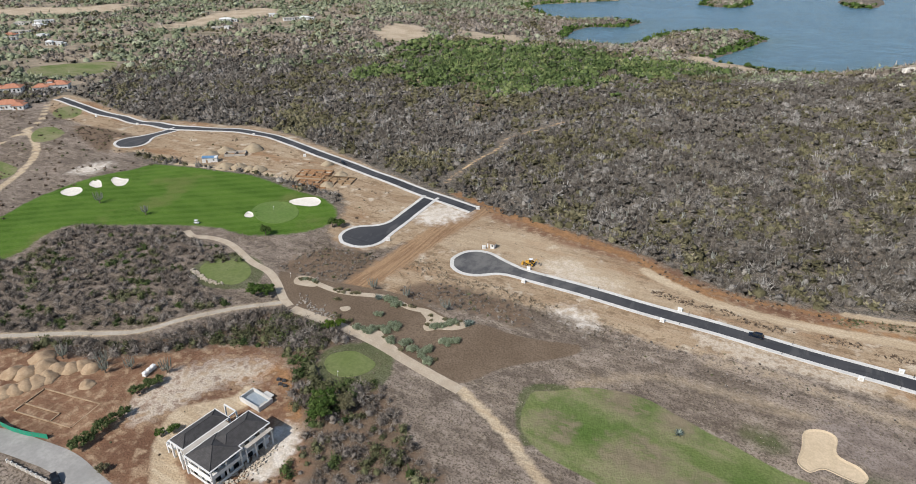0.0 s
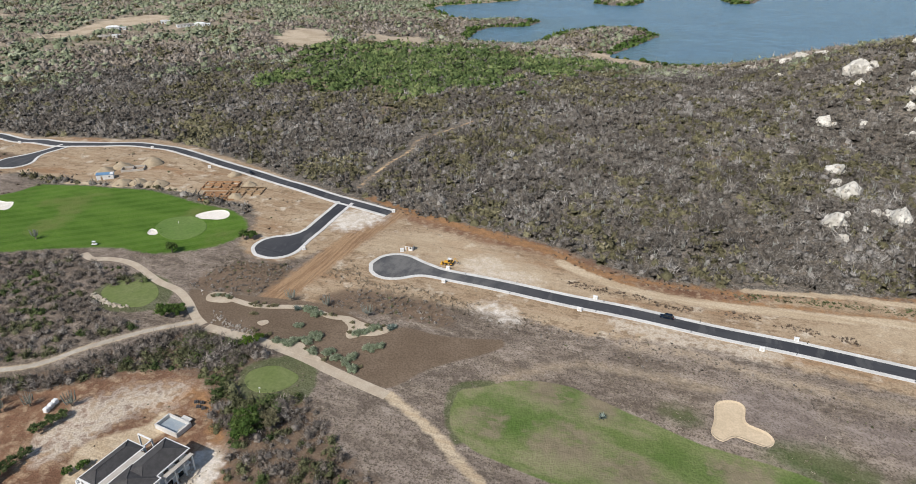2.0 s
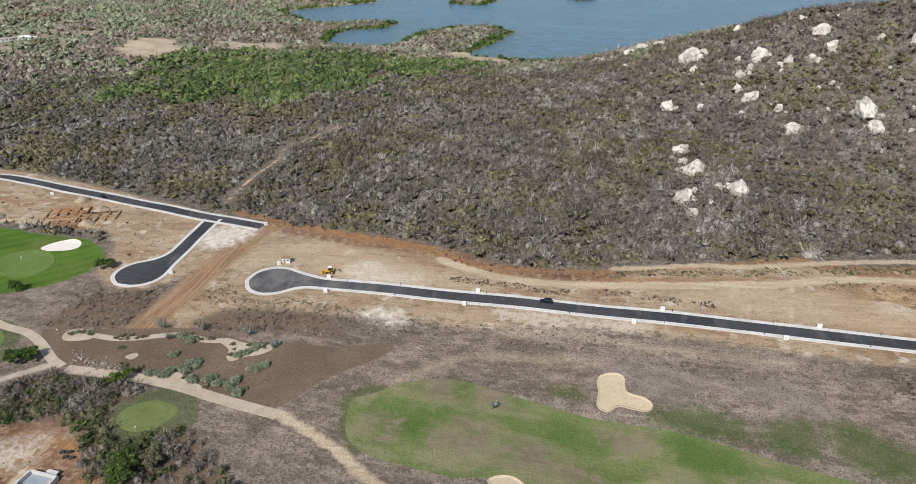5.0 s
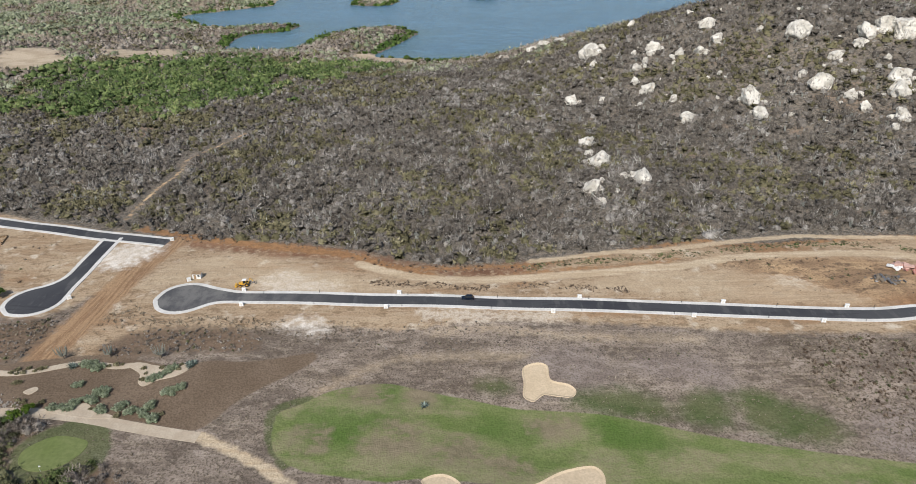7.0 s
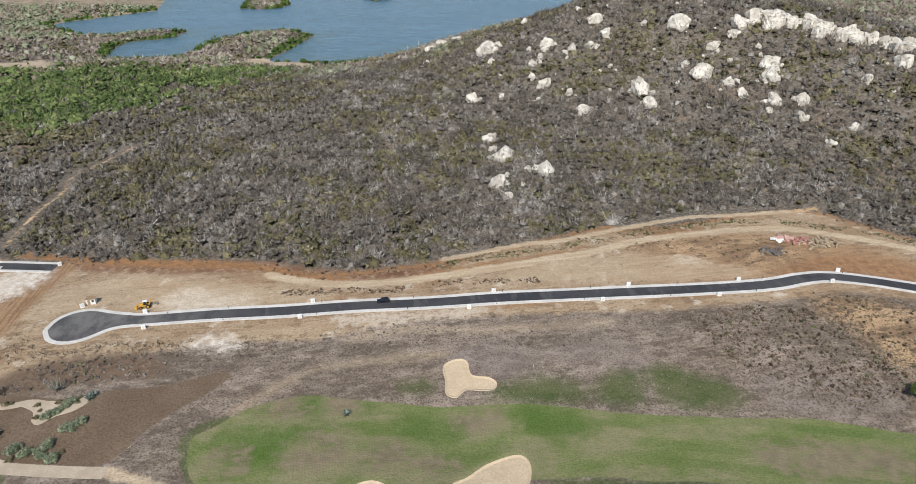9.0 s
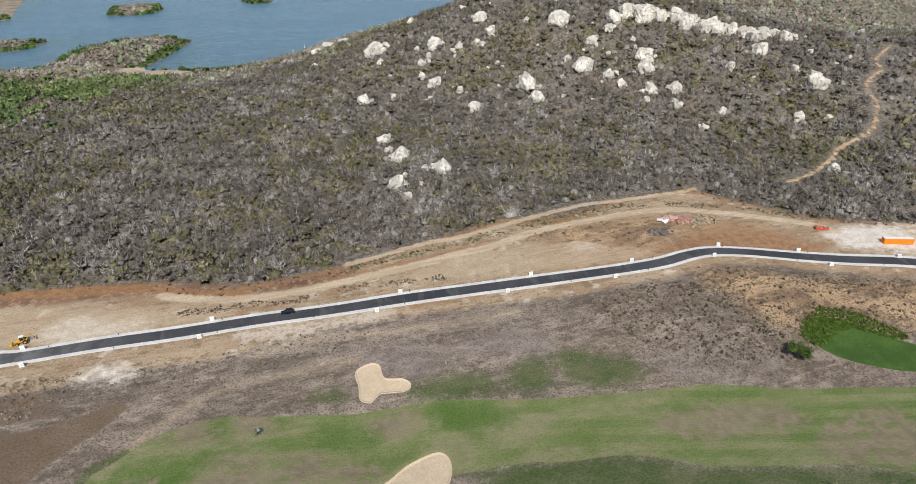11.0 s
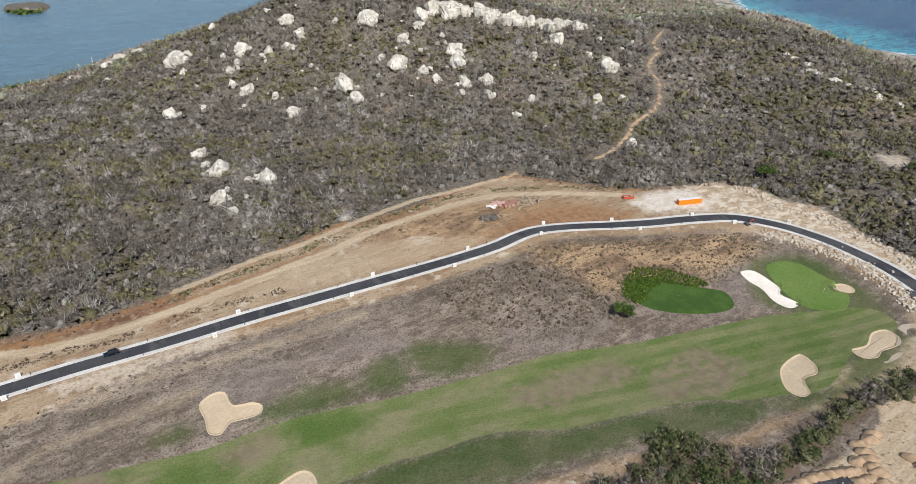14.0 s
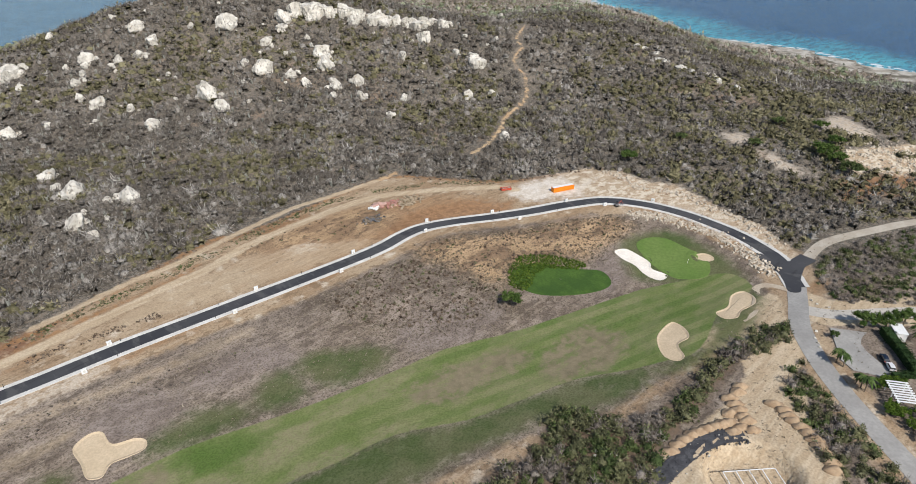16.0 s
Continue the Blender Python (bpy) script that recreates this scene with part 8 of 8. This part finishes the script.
# low brush on the dug-over ground
for k, (outline, cell, keep, lo, hi) in enumerate(((WEST_DIRT, 3.0, 0.16, 0.5, 1.3), (GOLF_WEST, 3.4, 0.3, 0.7, 1.9), (BRUSH_A, 1.5, 0.8, 0.35, 1.25), (BRUSH_B, 1.5, 0.8, 0.35, 1.25), (BRUSH_D, 1.4, 0.85, 0.3, 1.3), (BRUSH_C, 2.0, 0.6, 0.7, 1.4), (DRY_BANK, 1.5, 0.5, 0.3, 1.2), (BRUSHBAND, 1.7, 0.55, 0.25, 0.8), (MOUND_BROWN, 1.8, 0.5, 0.25, 0.9), (BUILD_SITE, 4.5, 0.12, 0.4, 1.0))):
    x, y, rng = scatter(outline, cell, 150 + k, keep, [(ROAD_WEST, 7), (STEM_A, 13), (STEM_B, 13), (FAR_PATH_A, 3), (FAR_PATH_B, 3), (FAIR_TRACK, 3), (HAUL_ROAD, 6)] + PATHS)
    clump = waves(x, y, 17, 170 + k) + 0.6 * waves(x, y, 6, 180 + k) + rng.normal(0, 0.3, len(x)) > (-0.6 if cell < 1.8 else -0.05)
    x, y = x[clump], y[clump]
    r = lo + (hi - lo) * rng.uniform(0, 1, len(x)) ** 1.8
    green = rng.uniform(size=len(x)) < (0.1 if outline in (BRUSH_A, BRUSH_B, BRUSHBAND) else 0.2)
    for m, mat, label in ((~green, TWIGS if outline in (BRUSH_A, BRUSH_B, BRUSHBAND) else BROWN_BRUSH, "low leafless brush on bare earth"), (green, NEAR_OLIVE, "low olive-green brush on bare earth")):
        if m.any():
            bushes("brush", x[m], y[m], r[m], r[m] * 0.8, rng.uniform(0, 1, m.sum()), mat, label, "vegetation", 16, 0.5, 0.1, 400 + k)

# knee-high dry tufts over the rough and the banks
x, y, rng = jitter(-330, 300, 20, 300, 1.3, 81)
rough = zone_distance(x, y, [ROUGH_EDGE])
bare = zone_distance(x, y, [CHALK_YARD, CHALK_G, CHALK_C, CHALK_D, CHALK_F, MULCH, LEFT_FAIRWAY, RIGHT_FAIRWAY, LOWER_BAND, POND_LAWN, EAST_APRON, SMALL_GREEN_A, SMALL_GREEN_B, BUILD_SITE, HOUSE_PAD] + BUNKERS,
                     PATHS + [(STEM_A, 9), (STEM_B, 9), (SAND_STRIP, 2), (HAUL_ROAD, 6.5), (NORTH_TRACK, 3.4), (NORTH_TRACK_E, 3.4), (ROAD_WEST, 7), (ROAD_EAST, 14)])
bare = np.minimum(bare, np.minimum(np.hypot(x + 105, y - 209), np.hypot(x + 161, y - 207)) - 15)
cleared = zone_distance(x, y, [CORRIDOR, WEST_DIRT])
patchy = waves(x, y, 38, 82) + 0.7 * waves(x, y, 13, 83)
band = np.maximum(np.exp(-((seg_distance(x, y, [(-170, 190), (-120, 197), (-75, 193), (-50, 190)])[0]) / 9) ** 2), np.exp(-(zone_distance(x, y, [DRY_BANK, BRUSH_D]) / 10) ** 2))
chance = np.where(cleared > 0, 0.20 + 0.25 * (patchy > 0.2), 0.03 + 0.12 * (patchy > 0.6)) + 0.6 * band
keep = (bare > 0.5) & (rough < 30) & (rng.uniform(size=len(x)) < chance)
x, y, b = x[keep], y[keep], band[keep]
n = len(x)
r = rng.uniform(0.25, 0.6, n) * (1 + 0.8 * b)
bushes("dry_grass", x, y, r, r * rng.uniform(0.6, 1.2, n), np.clip(rng.normal(0.4, 0.3, n) - 0.25 * b, 0, 1), TUFT, "dry tufts of grass and low weeds on bare ground", "grass", 7, 0.8, 0.2, 84, 0.3, 0)
for line, half, cell, share, mat, label, seed in ((WEED_STRIP, 2.8, 1.1, 0.95, OLIVE, "green and dry weeds on the bank between two dirt tracks", 85),
                                                  (WEED_STRIP, 1.6, 1.3, 0.5, NEAR_LEAF, "fresh green weeds on the bank between two dirt tracks", 185),
                                                  (WEED_LOW, 2.2, 0.9, 0.7, BROWN_BRUSH, "low dry weeds between the dirt track and the road", 285),
                                                  (NORTH_EDGE, 3.5, 1.7, 0.5, BROWN_BRUSH, "low brush along the edge of the cleared strip", 385)):
    pts = smooth_loop(line, False, 3)
    x, y, rng = jitter(min(p[0] for p in pts) - 5, max(p[0] for p in pts) + 5, min(p[1] for p in pts) - 5, max(p[1] for p in pts) + 5, cell, seed)
    keep = (seg_distance(x, y, pts)[0] < half * (1 + 0.4 * waves(x, y, 11, seed))) & (waves(x, y, 21, seed + 1) + 0.6 * waves(x, y, 7, seed + 2) > 0.9 - 1.6 * share)
    keep &= (rng.uniform(size=len(x)) < 0.8) & (zone_distance(x, y, [CHALK_YARD], [(ROAD_EAST, 6), (NORTH_TRACK, 2.6), (NORTH_TRACK_E, 1.8)]) > 0)
    x, y = x[keep], y[keep]
    r = 0.3 + 0.8 * rng.uniform(0, 1, len(x)) ** 2
    bushes("weeds", x, y, r, r * 0.55, rng.uniform(0, 1, len(x)), mat, label, "weeds", 12, 0.55, 0.13, seed + 3)

x, y, rng = scatter(REEDS, 0.9, 89)
r = rng.uniform(0.5, 1.0, len(x))
bushes("reeds", x, y, r, r * 1.1, rng.uniform(0, 1, len(x)), BRIGHT, "bright green reeds round the grass basin", "reeds", 24, 0.5, 0.12, 90)

# pale columnar cacti scattered over the hillside
x, y, rng = jitter(-250, 420, 215, 560, 14, 88)
keep = (wild(x, y) > 4) & (rng.uniform(size=len(x)) < 0.5)
x, y = x[keep], y[keep]
v, f, base = [], [], 0
z = land(x, y)
for i in range(len(x)):
    for k in range(9):
        a, lean, tall = rng.uniform(0, 6.28), rng.uniform(0.1, 0.5), rng.uniform(1.8, 3.4)
        ox, oy = rng.normal(0, 0.35, 2)
        tx, ty = ox + lean * tall * math.cos(a) * 0.6, oy + lean * tall * math.sin(a) * 0.6
        for px, py, pz, w in ((ox, oy, 0.0, 0.13), (tx, ty, tall, 0.10)):
            v += [(x[i] + px + w, y[i] + py, z[i] + pz), (x[i] + px - w * 0.5, y[i] + py + w, z[i] + pz), (x[i] + px - w * 0.5, y[i] + py - w, z[i] + pz)]
        f += [(base, base + 1, base + 4, base + 3), (base + 1, base + 2, base + 5, base + 4), (base + 2, base, base + 3, base + 5)]
        base += 6
tagged(new("cacti", fast_mesh("cacti", v, f, PALE_CACTUS)), "pale grey columnar cacti standing among the scrub", "cactus", kind="stuff")
